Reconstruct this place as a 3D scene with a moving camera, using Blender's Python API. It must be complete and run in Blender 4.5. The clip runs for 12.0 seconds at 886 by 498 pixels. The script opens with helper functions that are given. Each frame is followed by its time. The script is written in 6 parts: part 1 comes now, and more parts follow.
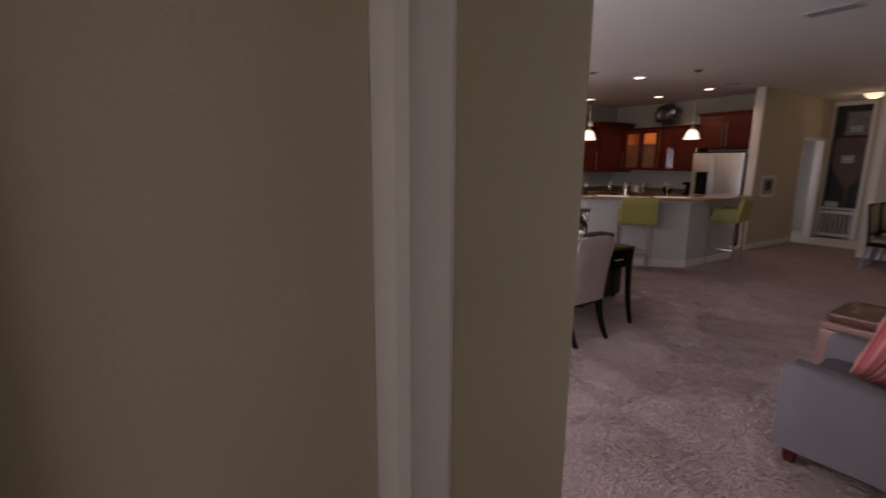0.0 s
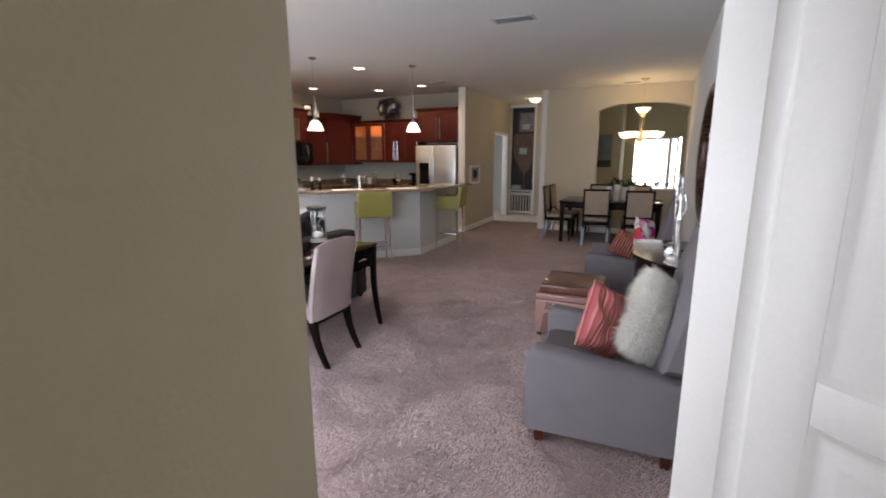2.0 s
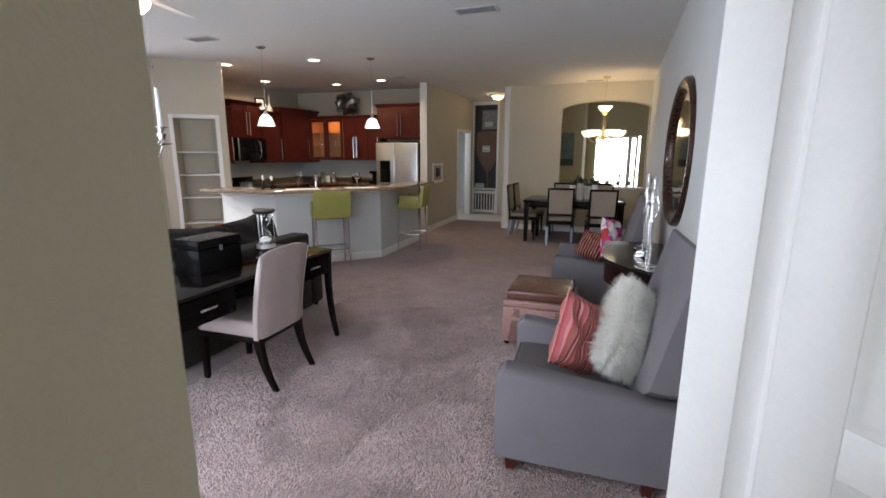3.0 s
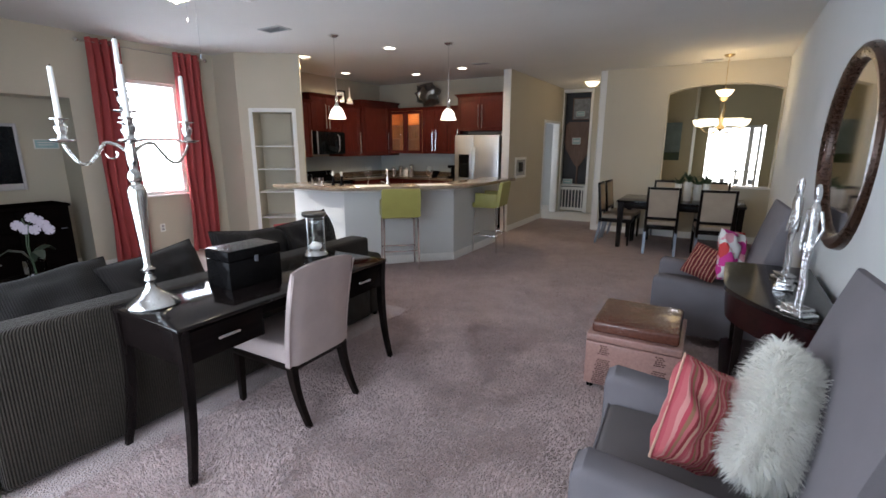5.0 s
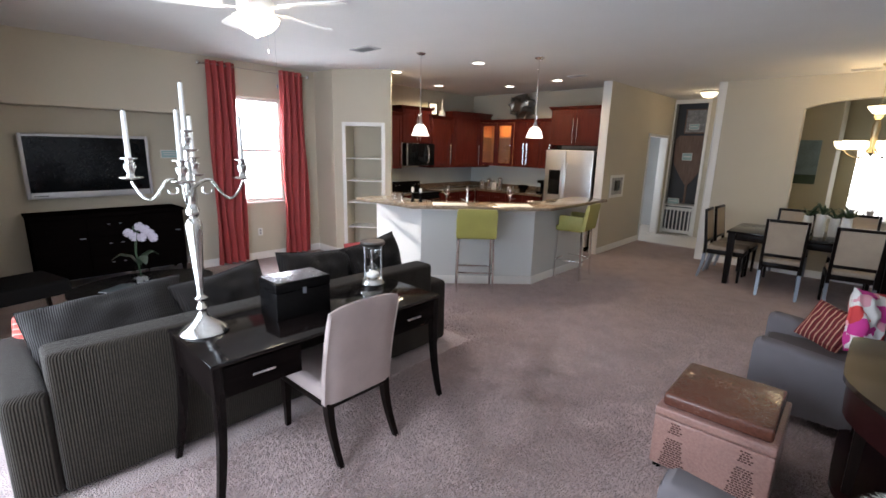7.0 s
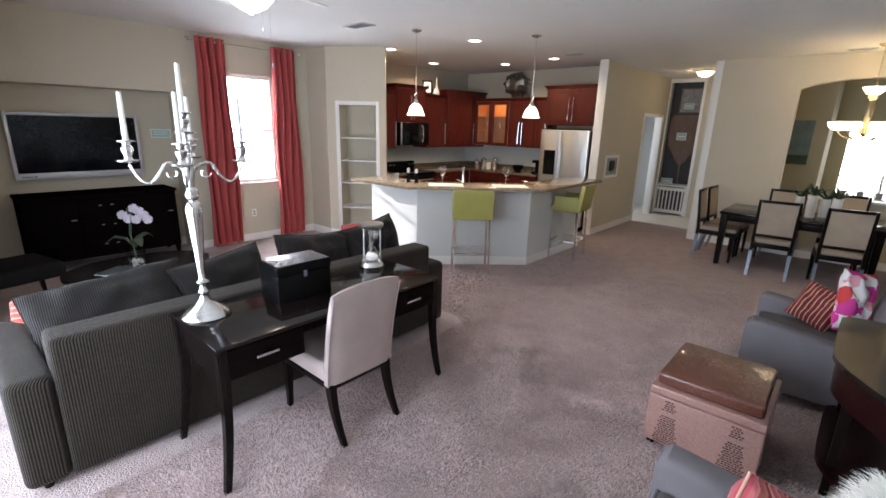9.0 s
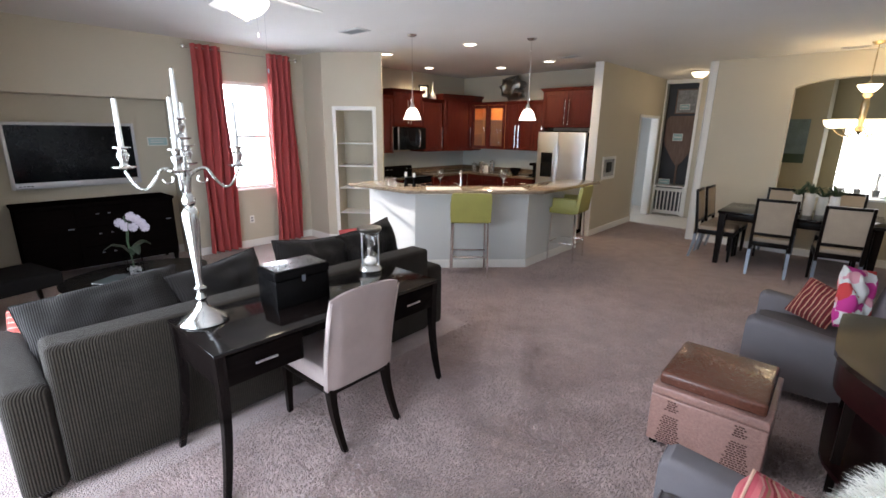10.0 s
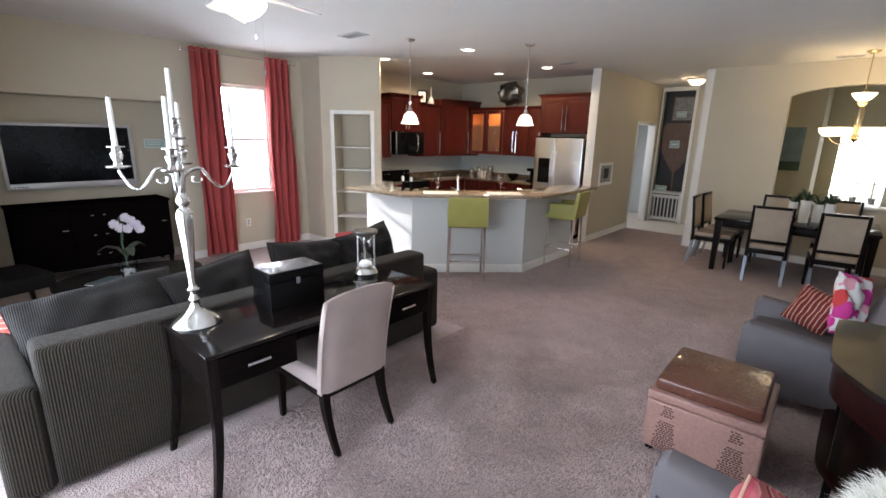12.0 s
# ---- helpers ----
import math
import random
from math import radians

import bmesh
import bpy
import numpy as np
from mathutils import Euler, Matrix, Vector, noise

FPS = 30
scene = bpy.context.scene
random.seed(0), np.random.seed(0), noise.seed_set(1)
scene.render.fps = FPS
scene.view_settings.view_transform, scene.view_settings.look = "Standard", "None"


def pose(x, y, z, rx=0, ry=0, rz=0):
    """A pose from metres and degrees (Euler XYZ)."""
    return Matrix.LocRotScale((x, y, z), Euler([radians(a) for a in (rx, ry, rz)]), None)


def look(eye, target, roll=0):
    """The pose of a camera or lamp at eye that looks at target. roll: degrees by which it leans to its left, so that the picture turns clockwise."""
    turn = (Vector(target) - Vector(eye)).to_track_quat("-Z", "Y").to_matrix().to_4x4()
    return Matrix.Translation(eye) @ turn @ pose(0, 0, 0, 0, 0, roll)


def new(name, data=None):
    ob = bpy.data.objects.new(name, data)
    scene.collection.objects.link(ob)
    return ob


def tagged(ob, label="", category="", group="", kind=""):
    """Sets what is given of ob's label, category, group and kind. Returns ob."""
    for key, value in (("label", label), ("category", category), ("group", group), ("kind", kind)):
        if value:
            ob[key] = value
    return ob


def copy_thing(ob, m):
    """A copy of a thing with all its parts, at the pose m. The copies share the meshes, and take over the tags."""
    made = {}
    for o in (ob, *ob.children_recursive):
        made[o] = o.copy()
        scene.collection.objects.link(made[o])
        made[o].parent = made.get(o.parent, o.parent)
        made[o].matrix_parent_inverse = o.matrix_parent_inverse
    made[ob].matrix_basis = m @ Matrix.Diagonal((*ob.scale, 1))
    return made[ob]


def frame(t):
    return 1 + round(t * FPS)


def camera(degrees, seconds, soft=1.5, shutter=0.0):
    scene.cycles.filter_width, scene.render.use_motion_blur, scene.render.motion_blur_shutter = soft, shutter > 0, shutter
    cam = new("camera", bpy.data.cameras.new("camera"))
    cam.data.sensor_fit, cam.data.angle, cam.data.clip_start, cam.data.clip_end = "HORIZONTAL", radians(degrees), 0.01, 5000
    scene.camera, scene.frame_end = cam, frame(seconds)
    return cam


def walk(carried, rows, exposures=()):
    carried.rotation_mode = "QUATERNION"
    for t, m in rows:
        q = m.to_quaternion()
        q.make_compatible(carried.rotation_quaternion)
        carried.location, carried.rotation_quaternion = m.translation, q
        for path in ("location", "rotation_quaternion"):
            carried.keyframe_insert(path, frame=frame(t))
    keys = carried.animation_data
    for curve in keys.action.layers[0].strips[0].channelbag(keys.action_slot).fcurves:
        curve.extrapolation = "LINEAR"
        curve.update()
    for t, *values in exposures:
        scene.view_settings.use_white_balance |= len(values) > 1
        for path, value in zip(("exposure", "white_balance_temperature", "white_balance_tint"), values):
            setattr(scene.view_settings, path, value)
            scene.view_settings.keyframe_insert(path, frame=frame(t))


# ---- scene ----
cam = camera(88.9, 12.0, soft=1.6, shutter=0.3)
PATH = [
    (0, (3.846, -9.202, 1.54), (2.207, -8.118, 1.167), 0.5),
    (0.5, (3.755, -9.155, 1.547), (2.383, -7.743, 1.196), 1.5),
    (1, (3.642, -9.004, 1.543), (2.379, -7.491, 1.202), 0.4),
    (1.5, (3.592, -8.873, 1.548), (2.473, -7.251, 1.204), -0.2),
    (2, (3.509, -8.739, 1.536), (2.704, -6.952, 1.138), -0.1),
    (2.5, (3.434, -8.633, 1.544), (2.794, -6.783, 1.137), -0.4),
    (3, (3.418, -8.478, 1.544), (2.762, -6.633, 1.135), 0.2),
    (5, (3.288, -7.864, 1.579), (2.301, -6.183, 1.134), 0.1),
    (5.5, (3.268, -7.759, 1.601), (2.241, -6.106, 1.141), -0.3),
    (6, (3.311, -7.628, 1.647), (2.163, -6.044, 1.231), 0.1),
    (6.5, (3.344, -7.538, 1.717), (2.08, -6.05, 1.283), 0.3),
    (7, (3.367, -7.516, 1.779), (2.04, -6.085, 1.339), 1.4),
    (7.5, (3.36, -7.522, 1.822), (2.048, -6.098, 1.319), 1.6),
    (9.5, (3.333, -7.558, 1.792), (2.054, -6.112, 1.267), 1.3),
    (10, (3.334, -7.548, 1.786), (2.049, -6.102, 1.278), 0.7),
    (10.5, (3.338, -7.543, 1.78), (2.028, -6.107, 1.312), 0.2),
    (11, (3.34, -7.536, 1.773), (2.037, -6.1, 1.282), 0.5),
    (11.5, (3.343, -7.533, 1.772), (2.046, -6.088, 1.293), 0.9),
    (12, (3.337, -7.535, 1.769), (2.056, -6.078, 1.285), 1.2),
]
walk(cam, [(t, look(e, g, r)) for t, e, g, r in PATH],
     exposures=[(0.0, -1.65, 7350, 36), (0.5, -1.12, 7050, 29), (1.0, -0.8, 6900, 25), (1.5, -0.6, 6800, 22), (2.0, -0.5, 6700, 20), (3.0, -0.52, 6400, 16), (5.0, -0.42, 6150, 14), (5.5, -0.42, 6200, 14), (6.0, -0.35, 6220, 14), (6.5, -0.24, 6250, 15), (7.0, -0.1, 6250, 15), (12.0, 0.02, 6300, 14)])

# ---- world and light ----
world = bpy.data.worlds.new("sky")
scene.world = world
world.use_nodes = True
wn = world.node_tree.nodes
sky = wn.new("ShaderNodeTexSky")
sky.sky_type = "NISHITA"
sky.sun_disc = False
SUN_AZ = radians(244.5)        # compass bearing the sun stands at, from +y clockwise
SUN_EL = radians(21)
sky.sun_elevation = SUN_EL
sky.sun_rotation = SUN_AZ
world.node_tree.links.new(sky.outputs[0], wn["Background"].inputs[0])
wn["Background"].inputs[1].default_value = 0.15


def sun_lamp():
    data = bpy.data.lights.new("sun", "SUN")
    data.energy, data.angle, data.color = 5.0, radians(0.6), (1.0, 0.93, 0.82)
    ob = new("sun", data)
    d = Vector((math.sin(SUN_AZ) * math.cos(SUN_EL), math.cos(SUN_AZ) * math.cos(SUN_EL), math.sin(SUN_EL)))
    ob.matrix_world = look(d * 40, (0, 0, 0))


sun_lamp()


def sky_lamp(name, at, toward, w, h, watts, color=(0.86, 0.93, 1.0)):
    """Sky light that enters by an opening."""
    data = bpy.data.lights.new(name, "AREA")
    data.shape, data.size, data.size_y, data.energy, data.color = "RECTANGLE", w, h, watts, color
    ob = new(name, data)
    ob.matrix_world = look(at, toward)


def bulb(name, at, watts, color=(1.0, 0.78, 0.5), radius=0.05):
    data = bpy.data.lights.new(name, "POINT")
    data.energy, data.color, data.shadow_soft_size = watts, color, radius
    new(name, data).location = at


def down_light(name, at, watts, color=(1.0, 0.77, 0.48)):
    data = bpy.data.lights.new(name, "SPOT")
    data.energy, data.color, data.shadow_soft_size, data.spot_size, data.spot_blend = watts, color, 0.06, radians(155), 0.5
    new(name, data).location = at


sky_lamp("patio_sky", (0.95, -8.09, 1.2), (2.0, -3, 0.1), 3.2, 2.2, 200, (0.76, 0.88, 1.0))
sky_lamp("window_sky", (-3.95, -4.36, 2.0), (0, -4.5, 0.2), 1.2, 1.9, 260, (0.8, 0.9, 1.0))
# The bedroom lamp is added to brighten the entry; its window is assumed, unseen.
sky_lamp("bedroom_fill", (3.95, -10.7, 1.5), (3.7, -8, 1.2), 1.1, 1.3, 16, (0.93, 0.96, 0.96))
sky_lamp("far_room_sky", (3.55, 4.25, 1.5), (3.4, 1, 1.3), 1.0, 1.2, 12)
sky_lamp("hall_room_sky", (-1.1, 2.5, 1.5), (1, 2.5, 1.0), 0.8, 1.6, 20)

# ---- materials ----
def mat(name, color, rough=0.6, metal=0.0, scale=12.0, var=0.12, bump=0.0, bump_scale=60.0, fine=None, spec=0.5, coat=0.0):
    """A surface with two scales of variation in colour and gloss, and fine relief."""
    m = bpy.data.materials.new(name)
    m.use_nodes = True
    t = m.node_tree
    n, l = t.nodes, t.links
    b = n["Principled BSDF"]
    b.inputs["Metallic"].default_value = metal
    b.inputs["Specular IOR Level"].default_value = spec
    b.inputs["Coat Weight"].default_value = coat
    co = n.new("ShaderNodeTexCoord")
    big = n.new("ShaderNodeTexNoise")
    big.inputs["Scale"].default_value, big.inputs["Detail"].default_value = scale, 4
    l.new(co.outputs["Object"], big.inputs["Vector"])
    small = n.new("ShaderNodeTexNoise")
    small.inputs["Scale"].default_value, small.inputs["Detail"].default_value = fine or bump_scale, 3
    l.new(co.outputs["Object"], small.inputs["Vector"])
    mix = n.new("ShaderNodeMix")
    mix.data_type = "FLOAT"
    mix.inputs[0].default_value = 0.5
    l.new(big.outputs[0], mix.inputs[2])
    l.new(small.outputs[0], mix.inputs[3])
    ramp = n.new("ShaderNodeValToRGB")
    e = ramp.color_ramp.elements
    e[0].position, e[1].position = 0.3, 0.7
    e[0].color = (*[c * (1 - var) for c in color], 1)
    e[1].color = (*[min(1, c * (1 + var)) for c in color], 1)
    l.new(mix.outputs[0], ramp.inputs[0])
    l.new(ramp.outputs[0], b.inputs["Base Color"])
    r = n.new("ShaderNodeMapRange")
    r.inputs["To Min"].default_value, r.inputs["To Max"].default_value = max(0.02, rough - 0.06), min(1, rough + 0.06)
    l.new(mix.outputs[0], r.inputs["Value"])
    l.new(r.outputs[0], b.inputs["Roughness"])
    if bump:
        h = n.new("ShaderNodeTexNoise")
        h.inputs["Scale"].default_value, h.inputs["Detail"].default_value = bump_scale, 4
        l.new(co.outputs["Object"], h.inputs["Vector"])
        bp = n.new("ShaderNodeBump")
        bp.inputs["Strength"].default_value, bp.inputs["Distance"].default_value = bump, 0.01
        l.new(h.outputs[0], bp.inputs["Height"])
        l.new(bp.outputs[0], b.inputs["Normal"])
    return m


def glow(name, color, strength):
    m = bpy.data.materials.new(name)
    m.use_nodes = True
    b = m.node_tree.nodes["Principled BSDF"]
    b.inputs["Base Color"].default_value = (*color, 1)
    b.inputs["Roughness"].default_value = 0.35
    b.inputs["Emission Color"].default_value = (*color, 1)
    b.inputs["Emission Strength"].default_value = strength
    return m


def glass(name, color=(1, 1, 1), rough=0.0):
    m = bpy.data.materials.new(name)
    m.use_nodes = True
    b = m.node_tree.nodes["Principled BSDF"]
    b.inputs["Base Color"].default_value = (*color, 1)
    b.inputs["Roughness"].default_value = rough
    b.inputs["Transmission Weight"].default_value = 1.0
    b.inputs["IOR"].default_value = 1.45
    return m


def striped(name, colors, repeat, axis=0, rough=0.8, bump=0.0, profile="BANDS"):
    """Woven stripes across one axis of the thing."""
    m = mat(name, colors[0], rough, bump=0.3, bump_scale=220)
    t = m.node_tree
    n, l = t.nodes, t.links
    b = n["Principled BSDF"]
    co = n.new("ShaderNodeTexCoord")
    sep = n.new("ShaderNodeSeparateXYZ")
    l.new(co.outputs["Object"], sep.inputs[0])
    k = n.new("ShaderNodeMath")
    k.operation = "MULTIPLY"
    k.inputs[1].default_value = repeat
    l.new(sep.outputs[axis], k.inputs[0])
    fr = n.new("ShaderNodeMath")
    fr.operation = "FRACT"
    l.new(k.outputs[0], fr.inputs[0])
    ramp = n.new("ShaderNodeValToRGB")
    ramp.color_ramp.interpolation = "CONSTANT"
    e = ramp.color_ramp.elements
    while len(e) < len(colors):
        e.new(0.5)
    for i, c in enumerate(colors):
        e[i].position = i / len(colors)
    for i, c in enumerate(colors):
        e[i].color = (*c, 1)
    l.new(fr.outputs[0], ramp.inputs[0])
    l.new(ramp.outputs[0], b.inputs["Base Color"])
    return m


def carpet_mat():
    m = mat("carpet", (0.40, 0.305, 0.285), 0.95, scale=6.0, var=0.24, bump=0.0, fine=95, spec=0.1)
    t = m.node_tree
    n, l = t.nodes, t.links
    b = n["Principled BSDF"]
    co = n.new("ShaderNodeTexCoord")
    tuft = n.new("ShaderNodeTexVoronoi")
    tuft.inputs["Scale"].default_value = 105
    l.new(co.outputs["Object"], tuft.inputs["Vector"])
    nap = n.new("ShaderNodeTexNoise")
    nap.inputs["Scale"].default_value, nap.inputs["Detail"].default_value, nap.inputs["Distortion"].default_value = 34, 6, 0.3
    l.new(co.outputs["Object"], nap.inputs["Vector"])
    add = n.new("ShaderNodeMath")
    add.operation = "MULTIPLY_ADD"
    add.inputs[1].default_value = 1.6
    l.new(nap.outputs[0], add.inputs[0])
    l.new(tuft.outputs[0], add.inputs[2])
    bp = n.new("ShaderNodeBump")
    bp.inputs["Strength"].default_value, bp.inputs["Distance"].default_value = 0.7, 0.015
    l.new(add.outputs[0], bp.inputs["Height"])
    l.new(bp.outputs[0], b.inputs["Normal"])
    b.inputs["Sheen Weight"].default_value = 0.25
    return m


def granite_mat(name, a, c):
    m = mat(name, a, 0.18, scale=40, var=0.5, fine=160, coat=0.3)
    e = m.node_tree.nodes["Color Ramp"].color_ramp.elements
    e[0].color, e[1].color = (*a, 1), (*c, 1)
    e[0].position, e[1].position = 0.42, 0.6
    return m


def corduroy_mat(name, color, repeat, axis):
    m = mat(name, color, 0.9, scale=4, var=0.3, spec=0.08)
    t = m.node_tree
    n, l = t.nodes, t.links
    b = n["Principled BSDF"]
    co = n.new("ShaderNodeTexCoord")
    sep = n.new("ShaderNodeSeparateXYZ")
    l.new(co.outputs["Object"], sep.inputs[0])
    both = n.new("ShaderNodeMath")
    l.new(sep.outputs[0], both.inputs[0])
    l.new(sep.outputs[axis], both.inputs[1])
    cmb = n.new("ShaderNodeCombineXYZ")
    l.new(both.outputs[0], cmb.inputs[0])
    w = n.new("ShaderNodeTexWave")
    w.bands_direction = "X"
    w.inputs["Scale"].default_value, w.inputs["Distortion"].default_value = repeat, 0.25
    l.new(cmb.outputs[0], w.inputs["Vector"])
    bp = n.new("ShaderNodeBump")
    bp.inputs["Strength"].default_value, bp.inputs["Distance"].default_value = 0.8, 0.004
    l.new(w.outputs[1], bp.inputs["Height"])
    # The rib wave also darkens the base colour, painting shade into the grooves.
    rib_shade = n.new("ShaderNodeMix")
    rib_shade.data_type, rib_shade.blend_type = "RGBA", "MULTIPLY"
    rib_shade.inputs[0].default_value = 0.5
    l.new(n["Color Ramp"].outputs[0], rib_shade.inputs[6])
    l.new(w.outputs[0], rib_shade.inputs[7])
    l.new(rib_shade.outputs[2], b.inputs["Base Color"])
    l.new(bp.outputs[0], b.inputs["Normal"])
    b.inputs["Sheen Weight"].default_value = 0.08
    return m


def wood_mat(name, dark, light, rough, axis=2, coat=0.3, spec=0.4):
    m = mat(name, dark, rough, scale=5, var=0.2, coat=coat, fine=30, spec=spec)
    t = m.node_tree
    n, l = t.nodes, t.links
    co = n.new("ShaderNodeTexCoord")
    mp = n.new("ShaderNodeMapping")
    s = [14.0, 14.0, 14.0]
    s[axis] = 1.2
    mp.inputs["Scale"].default_value = s
    l.new(co.outputs["Object"], mp.inputs[0])
    g = n.new("ShaderNodeTexNoise")
    g.inputs["Scale"].default_value, g.inputs["Detail"].default_value, g.inputs["Distortion"].default_value = 3, 6, 0.8
    l.new(mp.outputs[0], g.inputs["Vector"])
    ramp = n.new("ShaderNodeValToRGB")
    e = ramp.color_ramp.elements
    e[0].position, e[1].position = 0.3, 0.72
    e[0].color, e[1].color = (*dark, 1), (*light, 1)
    l.new(g.outputs[0], ramp.inputs[0])
    l.new(ramp.outputs[0], n["Principled BSDF"].inputs["Base Color"])
    return m


CARPET = carpet_mat()
WALL = mat("wall_paint", (0.56, 0.51, 0.41), 0.85, scale=1.5, var=0.04, bump=0.13, bump_scale=120, spec=0.25)
WALL_LIGHT = mat("pale_wall_paint", (0.62, 0.63, 0.62), 0.85, scale=1.5, var=0.04, bump=0.25, bump_scale=120, spec=0.25)
WALL_ENTRY = mat("entry_wall_paint", (0.60, 0.55, 0.41), 0.85, scale=1.5, var=0.04, bump=0.13, bump_scale=120, spec=0.25)
WALL_OLIVE = mat("olive_wall_paint", (0.47, 0.42, 0.29), 0.85, scale=1.5, var=0.04, bump=0.25, bump_scale=120, spec=0.25)
CEIL = mat("ceiling_paint", (0.72, 0.71, 0.69), 0.95, scale=2, var=0.03, bump=0.5, bump_scale=70, spec=0.1)
WHITE = mat("white_trim_paint", (0.8, 0.79, 0.76), 0.4, scale=6, var=0.03, bump=0.05)
TILE = mat("hall_tile", (0.62, 0.57, 0.5), 0.4, scale=3, var=0.1)
ESPRESSO = wood_mat("espresso_wood", (0.0045, 0.0032, 0.003), (0.008, 0.0055, 0.005), 0.2, 1, 0.0, 0.03)
ESPRESSO_TOP = wood_mat("espresso_polished_top", (0.0045, 0.0032, 0.003), (0.008, 0.0055, 0.005), 0.1, 1, 0.0, 0.32)
ESPRESSO_LEG = wood_mat("espresso_leg", (0.0045, 0.0032, 0.003), (0.008, 0.0055, 0.005), 0.16, 2, 0.0, 0.16)
ESPRESSO_MATT = wood_mat("dark_stained_wood", (0.006, 0.004, 0.0035), (0.013, 0.008, 0.0065), 0.32, 2, 0.0, 0.1)
CHERRY = wood_mat("cherry_wood", (0.058, 0.0085, 0.006), (0.086, 0.013, 0.0085), 0.25, 2, 0.15)
BLACK = mat("black_lacquer", (0.006, 0.0055, 0.0055), 0.14, scale=8, var=0.3, coat=0.0, spec=0.04)
CHROME = mat("polished_metal", (0.8, 0.8, 0.8), 0.14, 1.0, scale=8, var=0.06)
SILVER = mat("antique_silver", (0.72, 0.71, 0.69), 0.2, 1.0, scale=14, var=0.15, bump=0.1, bump_scale=40)
STEEL = mat("brushed_steel", (0.78, 0.8, 0.82), 0.32, 1.0, scale=2, var=0.03, fine=5)
SATIN_METAL = mat("satin_metal", (0.24, 0.26, 0.3), 0.42, 1.0, scale=8, var=0.08)
GRAY_FABRIC = mat("gray_twill", (0.188, 0.172, 0.182), 0.95, scale=5, var=0.1, bump=0.5, bump_scale=420, spec=0.1)
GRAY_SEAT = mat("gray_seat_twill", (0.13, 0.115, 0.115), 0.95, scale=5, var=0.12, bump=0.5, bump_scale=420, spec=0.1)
CREAM = mat("cream_suede", (0.475, 0.383, 0.356), 0.9, scale=7, var=0.12, bump=0.35, bump_scale=300, spec=0.15)
TAN = mat("tan_weave", (0.42, 0.345, 0.27), 0.9, scale=7, var=0.12, bump=0.35, bump_scale=300, spec=0.15)
GREEN = mat("lime_leather", (0.35, 0.325, 0.085), 0.5, scale=8, var=0.08, bump=0.1, bump_scale=160)
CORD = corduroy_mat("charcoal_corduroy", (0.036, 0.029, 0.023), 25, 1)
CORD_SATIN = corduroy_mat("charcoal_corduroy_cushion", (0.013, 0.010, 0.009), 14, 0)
CORD_SATIN.node_tree.nodes["Principled BSDF"].inputs["Specular IOR Level"].default_value = 0.15
CORD_DARK = mat("charcoal_velvet", (0.009, 0.008, 0.008), 0.85, scale=5, var=0.25, bump=0.3, bump_scale=200, spec=0.1)
RED = mat("coral_curtain", (0.45, 0.092, 0.092), 0.85, scale=5, var=0.1, bump=0.3, bump_scale=350, spec=0.15)
GRANITE = granite_mat("brown_granite", (0.05, 0.035, 0.025), (0.3, 0.22, 0.15))
GLASS = glass("clear_glass")
MIRROR = mat("mirror_glass", (0.9, 0.9, 0.9), 0.03, 1.0, var=0.01)
BACKSPLASH = mat("pale_blue_wall_paint", (0.5, 0.55, 0.55), 0.7, scale=2, var=0.05, bump=0.2, bump_scale=100)
GRASS = mat("lawn", (0.07, 0.11, 0.03), 0.95, scale=3, var=0.3, bump=0.5, bump_scale=30)


# ---- mesh helpers ----
def box(bm, c, s, bevel=0.0, seg=2, rot=None):
    m = Matrix.Translation(c) @ (rot.to_4x4() if rot else Matrix.Identity(4)) @ Matrix.Diagonal((*s, 1))
    g = bmesh.ops.create_cube(bm, size=1.0, matrix=m)
    if bevel:
        edges = list({e for v in g["verts"] for e in v.link_edges})
        bmesh.ops.bevel(bm, geom=edges, offset=min(bevel, min(s) * 0.49), segments=seg, profile=0.5, affect="EDGES", clamp_overlap=True)


def span(bm, a, b, bevel=0.0, seg=2):
    """A box from corner a to corner b."""
    box(bm, [(p + q) / 2 for p, q in zip(a, b)], [abs(q - p) for p, q in zip(a, b)], bevel, seg)


def rings(bm, loops, closed=True, cap=True):
    vs = [[bm.verts.new(p) for p in loop] for loop in loops]
    k = len(vs[0])
    for a, b in zip(vs, vs[1:]):
        for i in range(k if closed else k - 1):
            j = (i + 1) % k
            bm.faces.new((a[i], a[j], b[j], b[i]))
    if cap and closed:
        bm.faces.new(list(reversed(vs[0])))
        bm.faces.new(vs[-1])


def lathe(bm, profile, seg=24, at=(0, 0, 0), cap=True):
    """A turned shape: (radius, height) pairs from the bottom up."""
    rings(bm, [[(at[0] + max(r, 1e-4) * math.cos(2 * math.pi * i / seg), at[1] + max(r, 1e-4) * math.sin(2 * math.pi * i / seg), at[2] + z)
                for i in range(seg)] for r, z in profile], cap=cap)


def tube(bm, pts, r, seg=10):
    """A round bar along points; r may be one radius or one a point."""
    pts = [Vector(p) for p in pts]
    rs = r if isinstance(r, (list, tuple)) else [r] * len(pts)
    loops, up = [], None
    for i, p in enumerate(pts):
        d = (pts[min(i + 1, len(pts) - 1)] - pts[max(i - 1, 0)]).normalized()
        if up is None:
            up = d.orthogonal().normalized()
        up = (up - d * up.dot(d)).normalized()
        side = d.cross(up)
        loops.append([p + rs[i] * (math.cos(2 * math.pi * k / seg) * up + math.sin(2 * math.pi * k / seg) * side) for k in range(seg)])
    rings(bm, loops)


